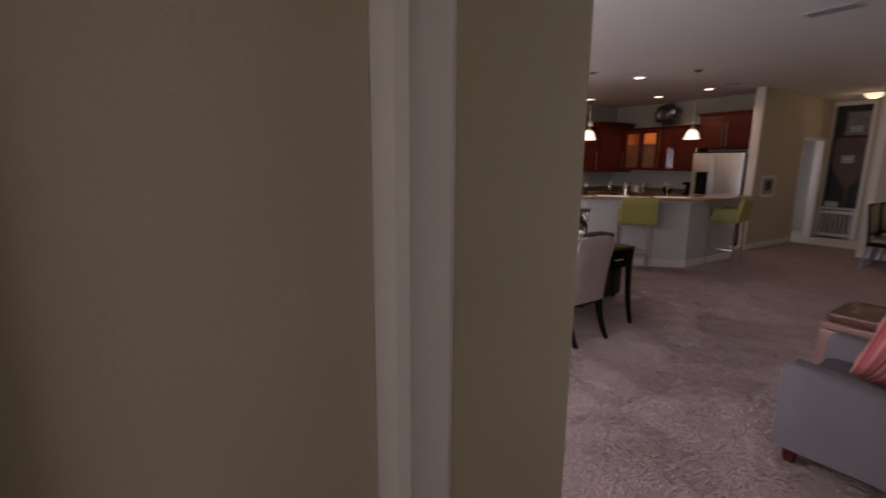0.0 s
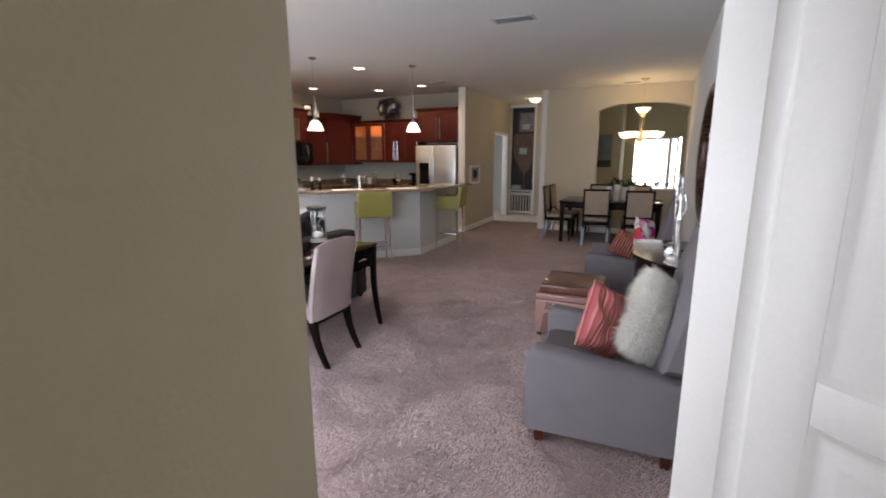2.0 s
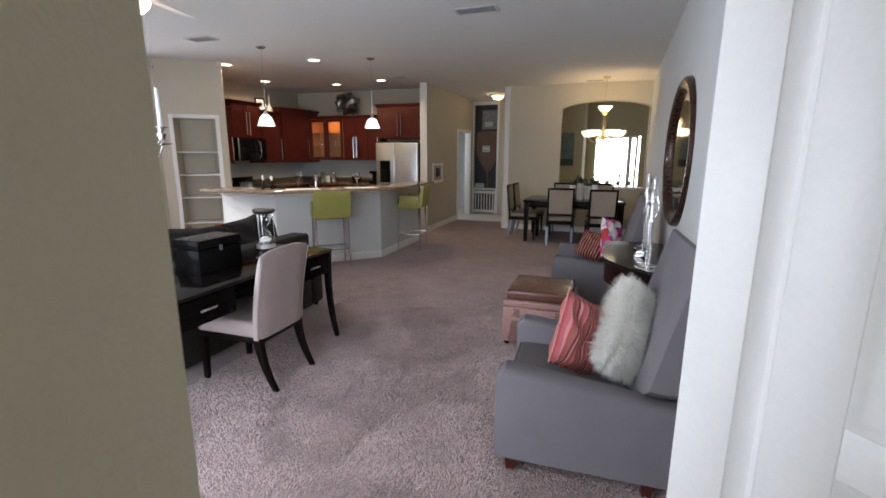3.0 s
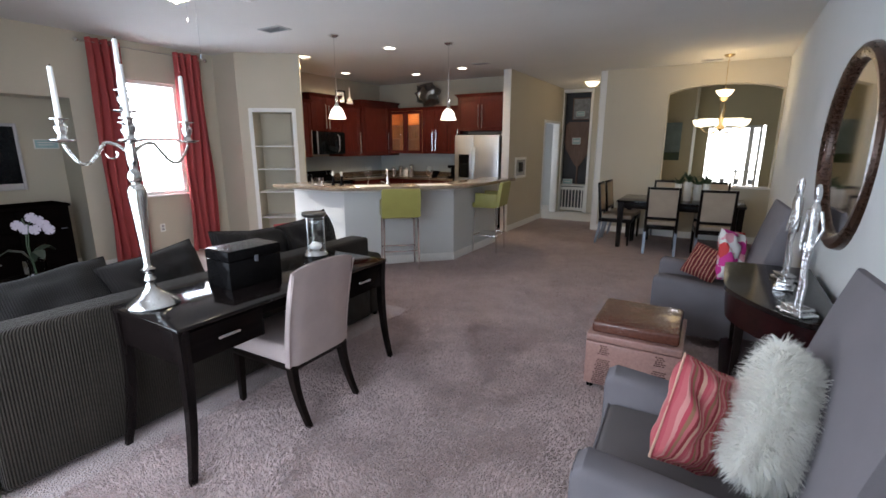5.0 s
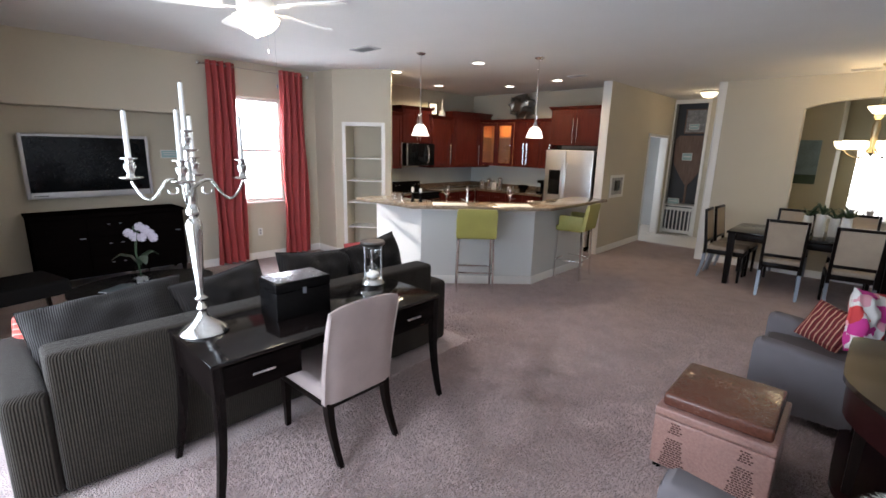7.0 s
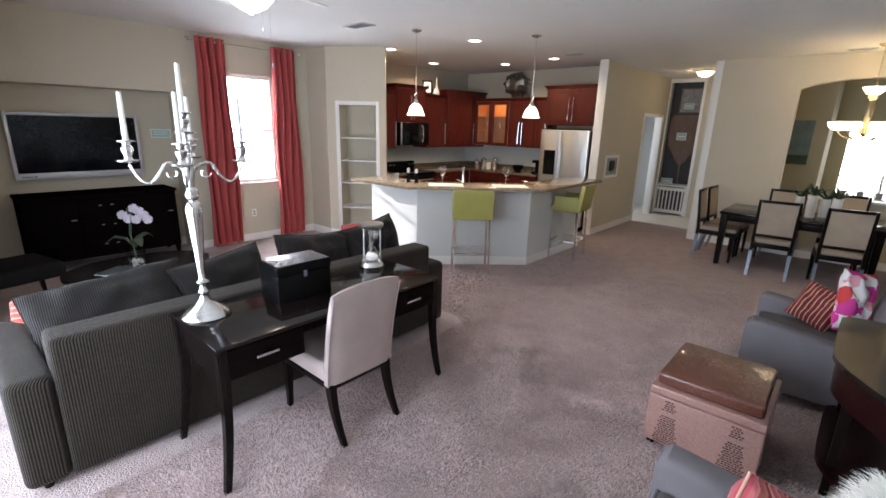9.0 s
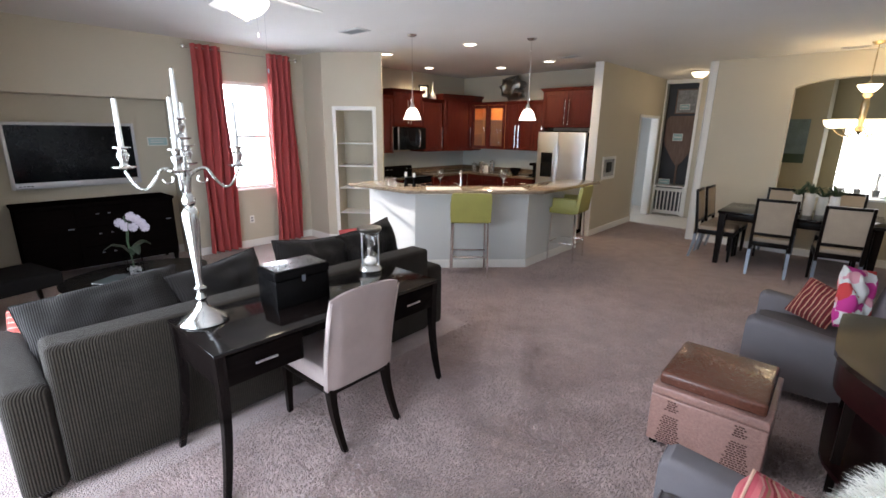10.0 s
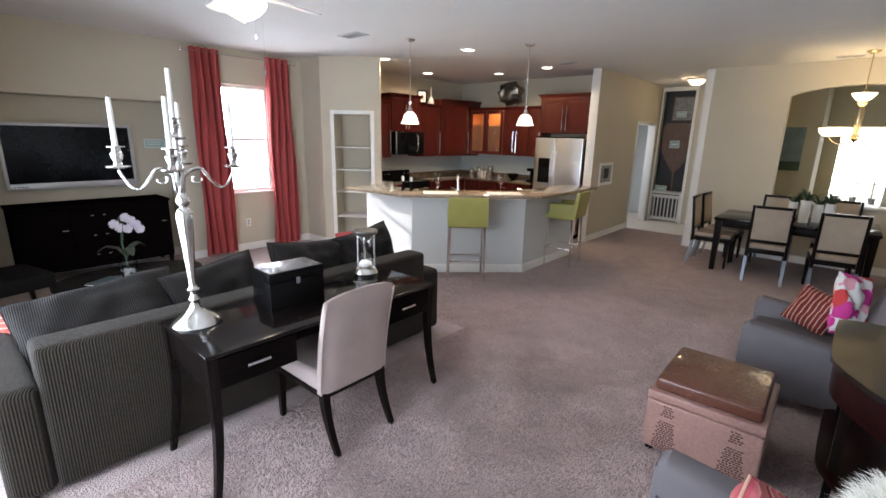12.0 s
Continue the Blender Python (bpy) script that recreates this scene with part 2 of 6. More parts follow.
def bar(bm, pts, w, d):
    """A square bar along points: widths w across x, d across y, one a point or one for all."""
    k = len(pts)
    ws = w if isinstance(w, (list, tuple)) else [w] * k
    ds = d if isinstance(d, (list, tuple)) else [d] * k
    rings(bm, [[(p[0] + sx * a / 2, p[1] + sy * b / 2, p[2]) for sx, sy in ((-1, -1), (1, -1), (1, 1), (-1, 1))] for p, a, b in zip(pts, ws, ds)])


def prism(bm, outline, z0, z1):
    rings(bm, [[(x, y, z0) for x, y in outline], [(x, y, z1) for x, y in outline]])


def pillow(bm, w, h, d, n=14, pinch=0.07, wobble=0.012):
    """A stuffed square in the x-z plane, standing on its lower edge, d thick."""
    def pt(i, j, s):
        u, v = 2 * i / n - 1, 2 * j / n - 1
        t = max(0.0, (1 - u ** 4) * (1 - v ** 4)) ** 0.55
        x = u * w / 2 * (1 - pinch * (1 - abs(v)) * abs(u))
        z = h / 2 + v * h / 2 * (1 - pinch * (1 - abs(u)) * abs(v))
        y = s * d / 2 * t + wobble * noise.noise((u * 2.3, v * 2.3, s * 3.0)) * t * 3
        return (x, y, z)
    grid = {}
    for s in (1, -1):
        for i in range(n + 1):
            for j in range(n + 1):
                rim = i in (0, n) or j in (0, n)
                key = (i, j, 0 if rim else s)
                if key not in grid:
                    grid[key] = bm.verts.new(pt(i, j, s))
        for i in range(n):
            for j in range(n):
                q = [grid[(a, b, 0 if a in (0, n) or b in (0, n) else s)] for a, b in ((i, j), (i + 1, j), (i + 1, j + 1), (i, j + 1))]
                if s < 0:
                    q.reverse()
                if len(set(q)) == 4:
                    try:
                        bm.faces.new(q)
                    except ValueError:
                        pass


def mesh_of(name, bm, material, sharp=38):
    bmesh.ops.recalc_face_normals(bm, faces=bm.faces)
    me = bpy.data.meshes.new(name)
    bm.to_mesh(me)
    bm.free()
    me.materials.append(material)
    me.shade_smooth()
    me.set_sharp_from_angle(angle=radians(sharp))
    return me


def part(name, bm, material, parent=None, label="", at=None):
    ob = new(name, mesh_of(name, bm, material))
    if at is not None:
        ob.matrix_basis = at
    if parent:
        ob.parent = parent
    return tagged(ob, label)


def thing(name, m, label, category, group="", kind=""):
    ob = new(name)
    ob.empty_display_size = 0.1
    ob.matrix_basis = m
    return tagged(ob, label, category, group, kind)


def boxes(*spans):
    bm = bmesh.new()
    for a, b in spans:
        span(bm, a, b)
    return bm


def block(name, a, b, material, parent, bevel=0.003, label="", seg=2):
    bm = bmesh.new()
    span(bm, a, b, bevel, seg)
    return part(name, bm, material, parent, label)


def structure(name, bm, material, label):
    return tagged(part(name, bm, material), label, name.split("_")[0], "", "structure")


# ---- the shell ----
H = 2.9


def right_x(y):
    return 3.98 + 0.027 * (y + 4.5)


bm = bmesh.new()
span(bm, (-4.2, -8.24, -0.1), (4.9, 1.95, 0))
span(bm, (1.6, -10.9, -0.1), (4.9, -8.24, 0))
structure("floor", bm, CARPET, "mauve-beige plush wall-to-wall carpet")
structure("floor_hall", boxes(((-1.6, 1.95, -0.1), (5.0, 4.8, 0.0))), TILE, "pale beige tiled hall floor")
structure("ceiling", boxes(((-4.2, -10.9, H), (5.0, 4.8, H + 0.12))), CEIL, "white textured ceiling")
structure("ground", boxes(((-600, -600, -0.4), (600, 600, -0.16))), GRASS, "green lawn outside the house")

# west wall with media niche and window
W = -3.42
structure("wall_west", boxes(
    ((W - 0.55, -8.07, 0), (W - 0.45, -5.25, H)),
    ((W - 0.45, -8.07, 2.13), (W, -5.25, H)),
    ((W - 0.55, -5.25, 0), (W, -5.15, H)),
    ((W - 0.16, -5.15, 0), (W, -4.80, H)),
    ((W - 0.16, -4.80, 0), (W, -3.92, 0.89)),
    ((W - 0.16, -4.80, 2.43), (W, -3.92, H)),
    ((W - 0.16, -3.92, 0), (W, -3.25, H))), WALL, "beige painted wall with a recessed media niche")
# corner pantry: its face stands diagonally and holds a shelf niche
PANTRY = pose(-2.889, -3.356, 0, 0, 0, 36.5)
PL, N0, N1, NTOP = 0.914, 0.19, 0.77, 2.07


def pantry():
    bm = boxes(((0, 0, 0), (N0, 0.1, H)), ((N1, 0, 0), (PL, 0.08, H)), ((N0, 0, NTOP), (N1, 0.1, H)), ((N0, 0, 0), (N1, 0.1, 0.07)),
               ((N0 - 0.05, 0.1, 0), (N0, 0.45, NTOP + 0.05)), ((N1, 0.08, 0), (N1 + 0.05, 0.45, NTOP + 0.05)),
               ((N0, 0.1, NTOP), (N1, 0.45, NTOP + 0.05)), ((N0, 0.40, 0.07), (N1, 0.45, NTOP)), ((N0, 0.1, 0), (N1, 0.45, 0.07)))
    bm.transform(PANTRY)
    prism(bm, [(W - 0.16, -3.356), (-2.893, -3.356), (-2.96, -3.25), (W - 0.16, -3.25)], 0, H)
    prism(bm, [(-2.175, -2.80), (-2.215, -2.75), (W - 0.16, -2.19), (W - 0.16, -2.31)], 0, H)
    structure("wall_pantry", bm, WALL, "cream diagonal wall block with a built-in shelf niche")


pantry()
# kitchen walls
structure("wall_kitchen_west", boxes(((W - 0.16, -2.19, 0), (W, 0.7, H))), WALL, "beige kitchen wall")
structure("wall_kitchen_north", boxes(((W - 0.16, 0.7, 0), (-0.07, 0.85, H))), WALL, "beige kitchen back wall")
# wall between kitchen and hall, with a doorway
structure("wall_hall_west", boxes(
    ((-0.07, 0, 0), (0.055, 1.98, H)), ((-0.07, 1.98, 2.10), (0.055, 3.06, H)), ((-0.07, 3.06, 0), (0.055, 3.3, H))), WALL, "beige hall wall with a doorway")
structure("wall_hall_room", boxes(((-1.5, 0.85, 0), (-1.36, 4.4, H)), ((-1.36, 4.2, 0), (-0.07, 4.4, H)), ((-0.07, 3.3, 0), (0, 4.4, H))), WALL_LIGHT, "pale wall of a bright side room")
structure("wall_hall_north", boxes(
    ((0, 3.75, 0), (1.5, 3.9, H)), ((0.74, 3.3, 0), (1.38, 3.75, H)), ((0, 3.3, 2.84), (0.74, 3.75, H))), WALL, "beige wall at the end of the hall with a tall niche")
structure("wall_hall_east", boxes(((1.38, 1.25, 0), (1.53, 3.75, H))), WALL, "beige hall wall")


def dining_wall():
    """The dining wall with its shallow-arched opening."""
    y0, y1, xl, xr = 1.05, 1.25, 2.51, 4.11
    n, zs, za = 20, 2.45, 2.57
    bm = bmesh.new()
    span(bm, (1.38, y0, 0), (xl, y1, H))
    span(bm, (xr, y0, 0), (4.3, y1, H))
    span(bm, (xl, y0, 0), (xr, y1, 0.90))
    arc = [(xl + (xr - xl) * i / n, zs + (za - zs) * (1 - (2 * i / n - 1) ** 2) ** 0.8) for i in range(n + 1)]
    rings(bm, [[(x, y, z) for x, z in arc + [(xr, H), (xl, H)]] for y in (y0, y1)])
    structure("wall_dining", bm, WALL, "cream dining room wall with an arched opening")
    sill = bmesh.new()
    span(sill, (xl - 0.02, y0 - 0.03, 0.902), (xr + 0.02, y1 + 0.03, 0.932), 0.006)
    structure("sill_dining", sill, WHITE, "white ledge of the arched opening")


dining_wall()
# right-hand wall, a little out of square
bm = bmesh.new()
prism(bm, [(right_x(-6.9), -6.9), (right_x(1.05), 1.05), (right_x(1.05) + 0.15, 1.05), (right_x(-6.9) + 0.15, -6.9)], 0, H)
structure("wall_east", bm, WALL_LIGHT, "pale grey-beige painted wall")
# room beyond the arch
structure("wall_far_room", boxes(
    ((1.53, 2.75, 0), (2.87, 2.9, H)), ((2.75, 2.9, 0), (2.87, 4.4, H)),
    ((2.87, 4.3, 0), (3.12, 4.45, H)), ((4.2, 4.3, 0), (4.9, 4.45, H)), ((3.12, 4.3, 2.03), (4.2, 4.45, H)), ((3.12, 4.3, 0), (4.2, 4.45, 0.6)),
    ((4.75, 1.25, 0), (4.9, 4.3, H)), ((4.3, 1.05, 0), (4.9, 1.25, H))), WALL_OLIVE, "olive-beige wall of the room beyond the arch")
# south wall with the patio door opening, and the entry
structure("wall_south", boxes(
    ((W - 0.55, -8.22, 0), (-0.75, -8.07, H)), ((-0.75, -8.22, 2.3), (2.65, -8.07, H)), ((2.65, -8.22, 0), (2.76, -8.07, H))), WALL, "beige wall with a wide patio opening")
bm = bmesh.new()
prism(bm, [(2.906, -8.067), (3.07, -8.66), (2.90, -8.68), (2.762, -8.067)], 0, H)
structure("wall_entry_end", bm, WALL_ENTRY, "olive-beige end of the entry wall")
# The window opening at the south end is assumed, out of view, for the bedroom lamp.
structure("wall_entry", boxes(
    ((2.83, -9.46, 2.06), (3.03, -8.66, H)), ((2.83, -10.75, 0), (3.03, -9.46, H)),
    ((1.6, -10.9, 0), (3.4, -10.75, H)), ((4.5, -10.9, 0), (4.9, -10.75, H)), ((3.4, -10.9, 0), (4.5, -10.75, 0.85)), ((3.4, -10.9, 2.15), (4.5, -10.75, H)), ((1.6, -10.75, 0), (1.75, -8.22, H)),
    ((4.62, -10.75, 0), (4.77, -6.85, H)), ((4.1, -7.0, 0), (4.62, -6.85, H))), WALL, "beige walls of the entry hall")
# Assumed overhang, out of view, added to block direct sun through the patio opening.
structure("roof_lanai", boxes(((-9.0, -12.5, 2.5), (4.0, -8.24, 2.6))), WALL, "unseen slab added outside to keep the sun off the patio opening")

# ---- trim ----
def trim_run(name, a, b, side, h=0.11, t=0.015):
    """A baseboard along the floor from a to b; side: the way out from the wall."""
    a, b, s = Vector((*a, 0)), Vector((*b, 0)), Vector((*side, 0)).normalized()
    bm = bmesh.new()
    prof = [(0.002, 0.0), (t, 0.0), (t, h * 0.8), (t * 0.55, h * 0.93), (t * 0.4, h), (0.002, h)]
    rings(bm, [[p + s * u + Vector((0, 0, z)) for u, z in prof] for p in (a, b)])
    structure(name, bm, WHITE, "white moulded baseboard along the wall")


trim_run("baseboard", (W, -5.25), (W, -3.36), (1, 0))
trim_run("baseboard", (W, -3.356), (-2.88, -3.356), (0, -1))
for s0, s1 in ((0.0, N0 - 0.06), (N1 + 0.06, PL)):
    trim_run("baseboard", (PANTRY @ Vector((s0, 0, 0))).xy, (PANTRY @ Vector((s1, 0, 0))).xy, (0.595, -0.804))
trim_run("baseboard", (0.055, 0), (0.055, 1.92), (1, 0))
trim_run("baseboard", (-0.07, 0), (0.055, 0), (0, -1))
trim_run("baseboard", (1.38, 1.05), (2.2, 1.05), (0, -1))
trim_run("baseboard", (2.2, 1.05), (right_x(1), 1.05), (0, -1))
trim_run("baseboard", (right_x(-6.9), -6.9), (right_x(1), 1.0), (-1, 0))
trim_run("baseboard", (W - 0.45, -8.0), (W - 0.45, -5.25), (1, 0))
trim_run("baseboard", (2.908, -8.07), (3.068, -8.655), (1, 0.27))


def casing(name, label, *spans):
    bm = bmesh.new()
    for a, b in spans:
        span(bm, a, b, 0.006)
    structure(name, bm, WHITE, label)


casing("trim_hall_doorway", "white painted doorway casing",
       ((-0.082, 1.985, 0), (0.069, 2.0, 2.085)), ((-0.082, 3.04, 0), (0.069, 3.055, 2.085)), ((-0.082, 1.985, 2.085), (0.069, 3.055, 2.098)),
       ((0.057, 1.93, 0), (0.073, 1.985, 2.14)), ((0.057, 3.055, 0), (0.073, 3.11, 2.14)), ((0.057, 1.985, 2.098), (0.073, 3.055, 2.14)))
casing("trim_column", "white painted corner of the dining wall", ((1.366, 1.035, 0), (1.378, 1.26, H - 0.003)), ((1.38, 1.036, 0), (1.485, 1.047, H - 0.003)))
casing("trim_wall_end", "white painted corner bead at the wall end", ((-0.08, -0.012, 0.11), (0.067, -0.002, H - 0.003)))
casing("trim_niche_frame", "white frame of the tall hall niche", ((0.058, 3.28, 0.0), (0.09, 3.298, 2.88)), ((0.70, 3.28, 0), (0.76, 3.298, 2.88)), ((0.09, 3.28, 2.8), (0.70, 3.298, 2.88)))


def pantry_casing():
    bm = bmesh.new()
    for a, b in (((N0 - 0.055, -0.016, 0.05), (N0 + 0.004, -0.002, NTOP + 0.055)), ((N1 - 0.004, -0.016, 0.05), (N1 + 0.055, -0.002, NTOP + 0.055)), ((N0 + 0.004, -0.016, NTOP - 0.004), (N1 - 0.004, -0.002, NTOP + 0.055))):
        span(bm, a, b, 0.005)
    bm.transform(PANTRY)
    structure("trim_pantry_niche", bm, WHITE, "white frame around the shelf niche")


pantry_casing()


def entry_casing():
    """The doorway casing: jamb, stepped face and the return on the wall."""
    bm = bmesh.new()
    prism(bm, [(2.86, -8.80), (3.003, -8.802), (3.03, -8.806), (3.062, -8.796), (3.075, -8.771), (3.069, -8.758), (3.078, -8.70), (3.084, -8.68), (3.076, -8.665), (3.02, -8.662), (2.86, -8.69)], 0, 2.14)
    structure("trim_entry_doorway", bm, WHITE, "white moulded casing of the entry doorway")
    bm = bmesh.new()
    span(bm, (2.81, -9.55, 0), (3.06, -9.46, 2.14), 0.006)
    structure("trim_entry_doorway_far", bm, WHITE, "white moulded casing of the entry doorway")


entry_casing()
structure("wall_side_passage", boxes(((2.86, -9.46, 0), (2.97, -8.803, 2.06))), WALL, "beige wall of the side passage")


def raised_panel_door():
    """The white door, standing open at an angle; its face looks to local -y."""
    d = thing("door_1", pose(3.705, -7.02, 0, 0, 0, -45.5), "white raised-panel door standing open at an angle", "door", kind="structure")
    w, h, t = 0.87, 2.05, 0.044
    xa, xb = 0.40, 0.80
    bm = bmesh.new()
    span(bm, (0, -t, 0), (0.165, 0, h), 0.004)
    rings(bm, [[(0.165, 0, z), (0.165, -t + 0.002, z), (0.182, -t + 0.016, z), (0.215, -t + 0.02, z), (0.24, -t + 0.002, z), (0.24, 0, z)] for z in (0, h)])
    span(bm, (0.24, -t, 0), (xa, 0, h), 0.004)
    span(bm, (xb, -t, 0), (w, 0, h), 0.004)
    for z0, z1 in ((0, 0.22), (0.83, 0.955), (1.9, h)):
        span(bm, (xa, -t, z0), (xb, 0, z1), 0.003)
    part("stile_frame", bm, WHITE, d)
    for c, e in ((0.22, 0.83), (0.955, 1.9)):
        bm = bmesh.new()
        g, r = 0.03, 0.075
        def loop(ins, y):
            return [(xa + ins, y, c + ins), (xb - ins, y, c + ins), (xb - ins, y, e - ins), (xa + ins, y, e - ins)]
        rings(bm, [loop(0, -0.006), loop(0, -t + 0.001), loop(0.006, -t + 0.003), loop(0.018, -t + 0.012), loop(g, -t + 0.015), loop(0.045, -t + 0.013), loop(r, -t + 0.005), loop(r + 0.01, -t + 0.004)])
        part("door_panel", bm, WHITE, d)


raised_panel_door()


# ---- windows ----
def window(name, m, w, h, label, mid=0.5, mullion=False):
    """A sash window in the x-z plane, centred, sill at z 0."""
    o = thing(name, m, label, "window", kind="structure")
    f = 0.05
    bm = bmesh.new()
    for a, b in (((-w / 2, -0.04, 0), (-w / 2 + f, 0.04, h)), ((w / 2 - f, -0.04, 0), (w / 2, 0.04, h)), ((-w / 2 + f, -0.04, 0), (w / 2 - f, 0.04, f)), ((-w / 2 + f, -0.04, h - f), (w / 2 - f, 0.04, h))):
        span(bm, a, b, 0.004)
    part("window_frame", bm, WHITE, o)
    bm = bmesh.new()
    span(bm, (-w / 2 + f, -0.03, h * mid - 0.02), (w / 2 - f, 0.03, h * mid + 0.02), 0.004)
    if mullion:
        span(bm, (w * 0.28, -0.03, f), (w * 0.36, 0.03, h - f), 0.004)
    part("sash_rail", bm, WHITE, o)
    for z0, z1 in ((f, h * mid - 0.02), (h * mid + 0.02, h - f)):
        p = block("pane", (-w / 2 + f, -0.003, z0), (w / 2 - f, 0.003, z1), GLASS, o, 0)
        p.visible_shadow = False
    return o


window("window_1", pose(W - 0.1, -4.36, 0.89, 0, 0, 90), 0.88, 1.54, "white-framed sash window between coral curtains, bright outside")
window("window_2", pose(3.60, 4.36, 0.6), 1.08, 1.43, "bright window in the room beyond the arch", 0.02, True)
structure("sill_window", boxes(((W - 0.06, -4.82, 0.875), (W + 0.03, -3.9, 0.895))), WHITE, "white window sill below the sash window")
PAVING = mat("pale_concrete", (0.62, 0.61, 0.58), 0.85, scale=3, var=0.1)
BRIGHT = glow("hazy_daylight", (1.0, 0.99, 0.96), 7.0)
structure("pavement_patio", boxes(((2.0, 4.5, -0.14), (9.0, 14.9, -0.04))), PAVING, "pale concrete paving outside the far window")
structure("backdrop_west", boxes(((-9.3, -9, -0.15), (-9.2, 1, 2.85))), BRIGHT, "bright hazy daylight outside the window")
structure("backdrop_north", boxes(((-4, 15.0, -0.03), (14, 15.2, 6.0))), BRIGHT, "bright hazy daylight outside the far window")


def curtain(m, w0, w1, h):
    c = thing("curtain", m, "coral red grommet-top curtain panel hanging to the floor", "curtain", "curtains at the sash window")
    bm = bmesh.new()
    n, k = 60, 14
    front, back = [], []
    for i in range(k + 1):
        z = h * i / k
        w = w1 + (w0 - w1) * (i / k)
        row = []
        for j in range(n + 1):
            u = j / n
            wave = math.sin(u * math.pi * 8 + 0.5 * math.sin(i * 0.35)) * (0.052 + 0.012 * math.sin(u * 9 + i * 0.2))
            row.append((wave, (u - 0.5) * w + 0.012 * math.sin(i * 0.6 + u * 5), z))
        front.append(row)
    loops = [r + [(x - 0.006, y, z) for x, y, z in reversed(r)] for r in front]
    rings(bm, loops)
    part("cloth", bm, RED, c)
    for j in range(4):
        bm = bmesh.new()
        tube(bm, [(0.028 * math.cos(a), 0, 0.028 * math.sin(a)) for a in [q * math.pi / 6 for q in range(13)]], 0.005, 6)
        part("grommet", bm, CHROME, c, "metal grommet", Matrix.Translation((0.0, (j / 3.0 - 0.5) * w0 * 0.85, h - 0.05)))
    return c


c1 = curtain(pose(W + 0.1, -4.845, 0.03), 0.38, 0.45, 2.81)
c2 = copy_thing(c1, pose(W + 0.1, -3.805, 0.03))
rod = thing("curtain_rod", pose(W + 0.1, -4.33, 2.79), "thin nickel curtain rod above the window", "curtain rod")
bm = bmesh.new()
tube(bm, [(0, -0.78, 0), (0, 0.78, 0)], 0.006, 12)
part("pole", bm, SILVER, rod)
for s in (-1, 1):
    bm = bmesh.new()
    lathe(bm, [(0.0, -0.03), (0.02, -0.02), (0.026, 0), (0.02, 0.02), (0.0, 0.03)], 14)
    part("finial", bm, SILVER, rod, "", Matrix.Translation((0, s * 0.8, 0)))
    bm = bmesh.new()
    tube(bm, [(0, 0, 0), (-0.1, 0, 0)], 0.007, 8)
    part("bracket", bm, SILVER, rod, "", Matrix.Translation((0, s * 0.72, 0)))


# ---- ceiling fittings ----
def can_light(x, y):
    o = thing("recessed_light", pose(x, y, H), "round recessed ceiling downlight with white trim, switched on", "downlight", "recessed lights over the kitchen")
    bm = bmesh.new()
    lathe(bm, [(0.078, -0.001), (0.105, -0.001), (0.105, -0.007), (0.095, -0.012), (0.078, -0.009), (0.078, -0.001)], 28, cap=False)
    part("trim_ring", bm, WHITE, o)
    bm = bmesh.new()
    lathe(bm, [(0.0, -0.003), (0.078, -0.003), (0.078, -0.006), (0.0, -0.010)], 24)
    part("lens", bm, LAMP_GLOW, o, "glowing lens")
    down_light("recessed_bulb", (x, y, H - 0.03), 50)


LAMP_GLOW = glow("lamp_glow", (1.0, 0.9, 0.72), 9.0)
SHADE_GLOW = glow("frosted_shade_glow", (1.0, 0.86, 0.58), 3.2)
for x, y in ((-0.74, -2.469), (-2.249, -2.615), (-0.657, -0.497), (-1.731, -0.326), (-2.801, -1.091)):
    can_light(x, y)


def ceiling_vent(x, y, w, d, rz):
    o = thing("ceiling_vent", pose(x, y, H, 0, 0, rz), "gray-white louvred air vent in the ceiling", "air vent", "ceiling vents")
    bm = bmesh.new()
    for a, b in (((-w / 2, -d / 2, -0.012), (w / 2, -d / 2 + 0.025, -0.001)), ((-w / 2, d / 2 - 0.025, -0.012), (w / 2, d / 2, -0.001)),
                 ((-w / 2, -d / 2 + 0.025, -0.012), (-w / 2 + 0.025, d / 2 - 0.025, -0.001)), ((w / 2 - 0.025, -d / 2 + 0.025, -0.012), (w / 2, d / 2 - 0.025, -0.001))):
        span(bm, a, b, 0.003)
    part("frame", bm, VENT_PAINT, o)
    block("backing", (-w / 2 + 0.02, -d / 2 + 0.02, -0.004), (w / 2 - 0.02, d / 2 - 0.02, -0.002), VENT_GRAY, o, 0)
    k = 6
    for i in range(k):
        bm = bmesh.new()
        box(bm, (0, -d / 2 + 0.035 + (d - 0.07) * i / (k - 1), -0.008), (w - 0.05, 0.016, 0.002), 0, rot=Euler((0.6, 0, 0)).to_matrix())
        part("slat", bm, VENT_GRAY, o)


VENT_GRAY = mat("vent_gray", (0.3, 0.3, 0.3), 0.7)
VENT_PAINT = mat("vent_paint", (0.5, 0.5, 0.49), 0.6)
ceiling_vent(-1.28, -3.96, 0.36, 0.2, 0)
ceiling_vent(2.145, -3.968, 0.42, 0.2, 0)
ceiling_vent(-0.18, -0.74, 0.3, 0.15, 0)
ceiling_vent(3.1, 0.75, 0.3, 0.12, 0)


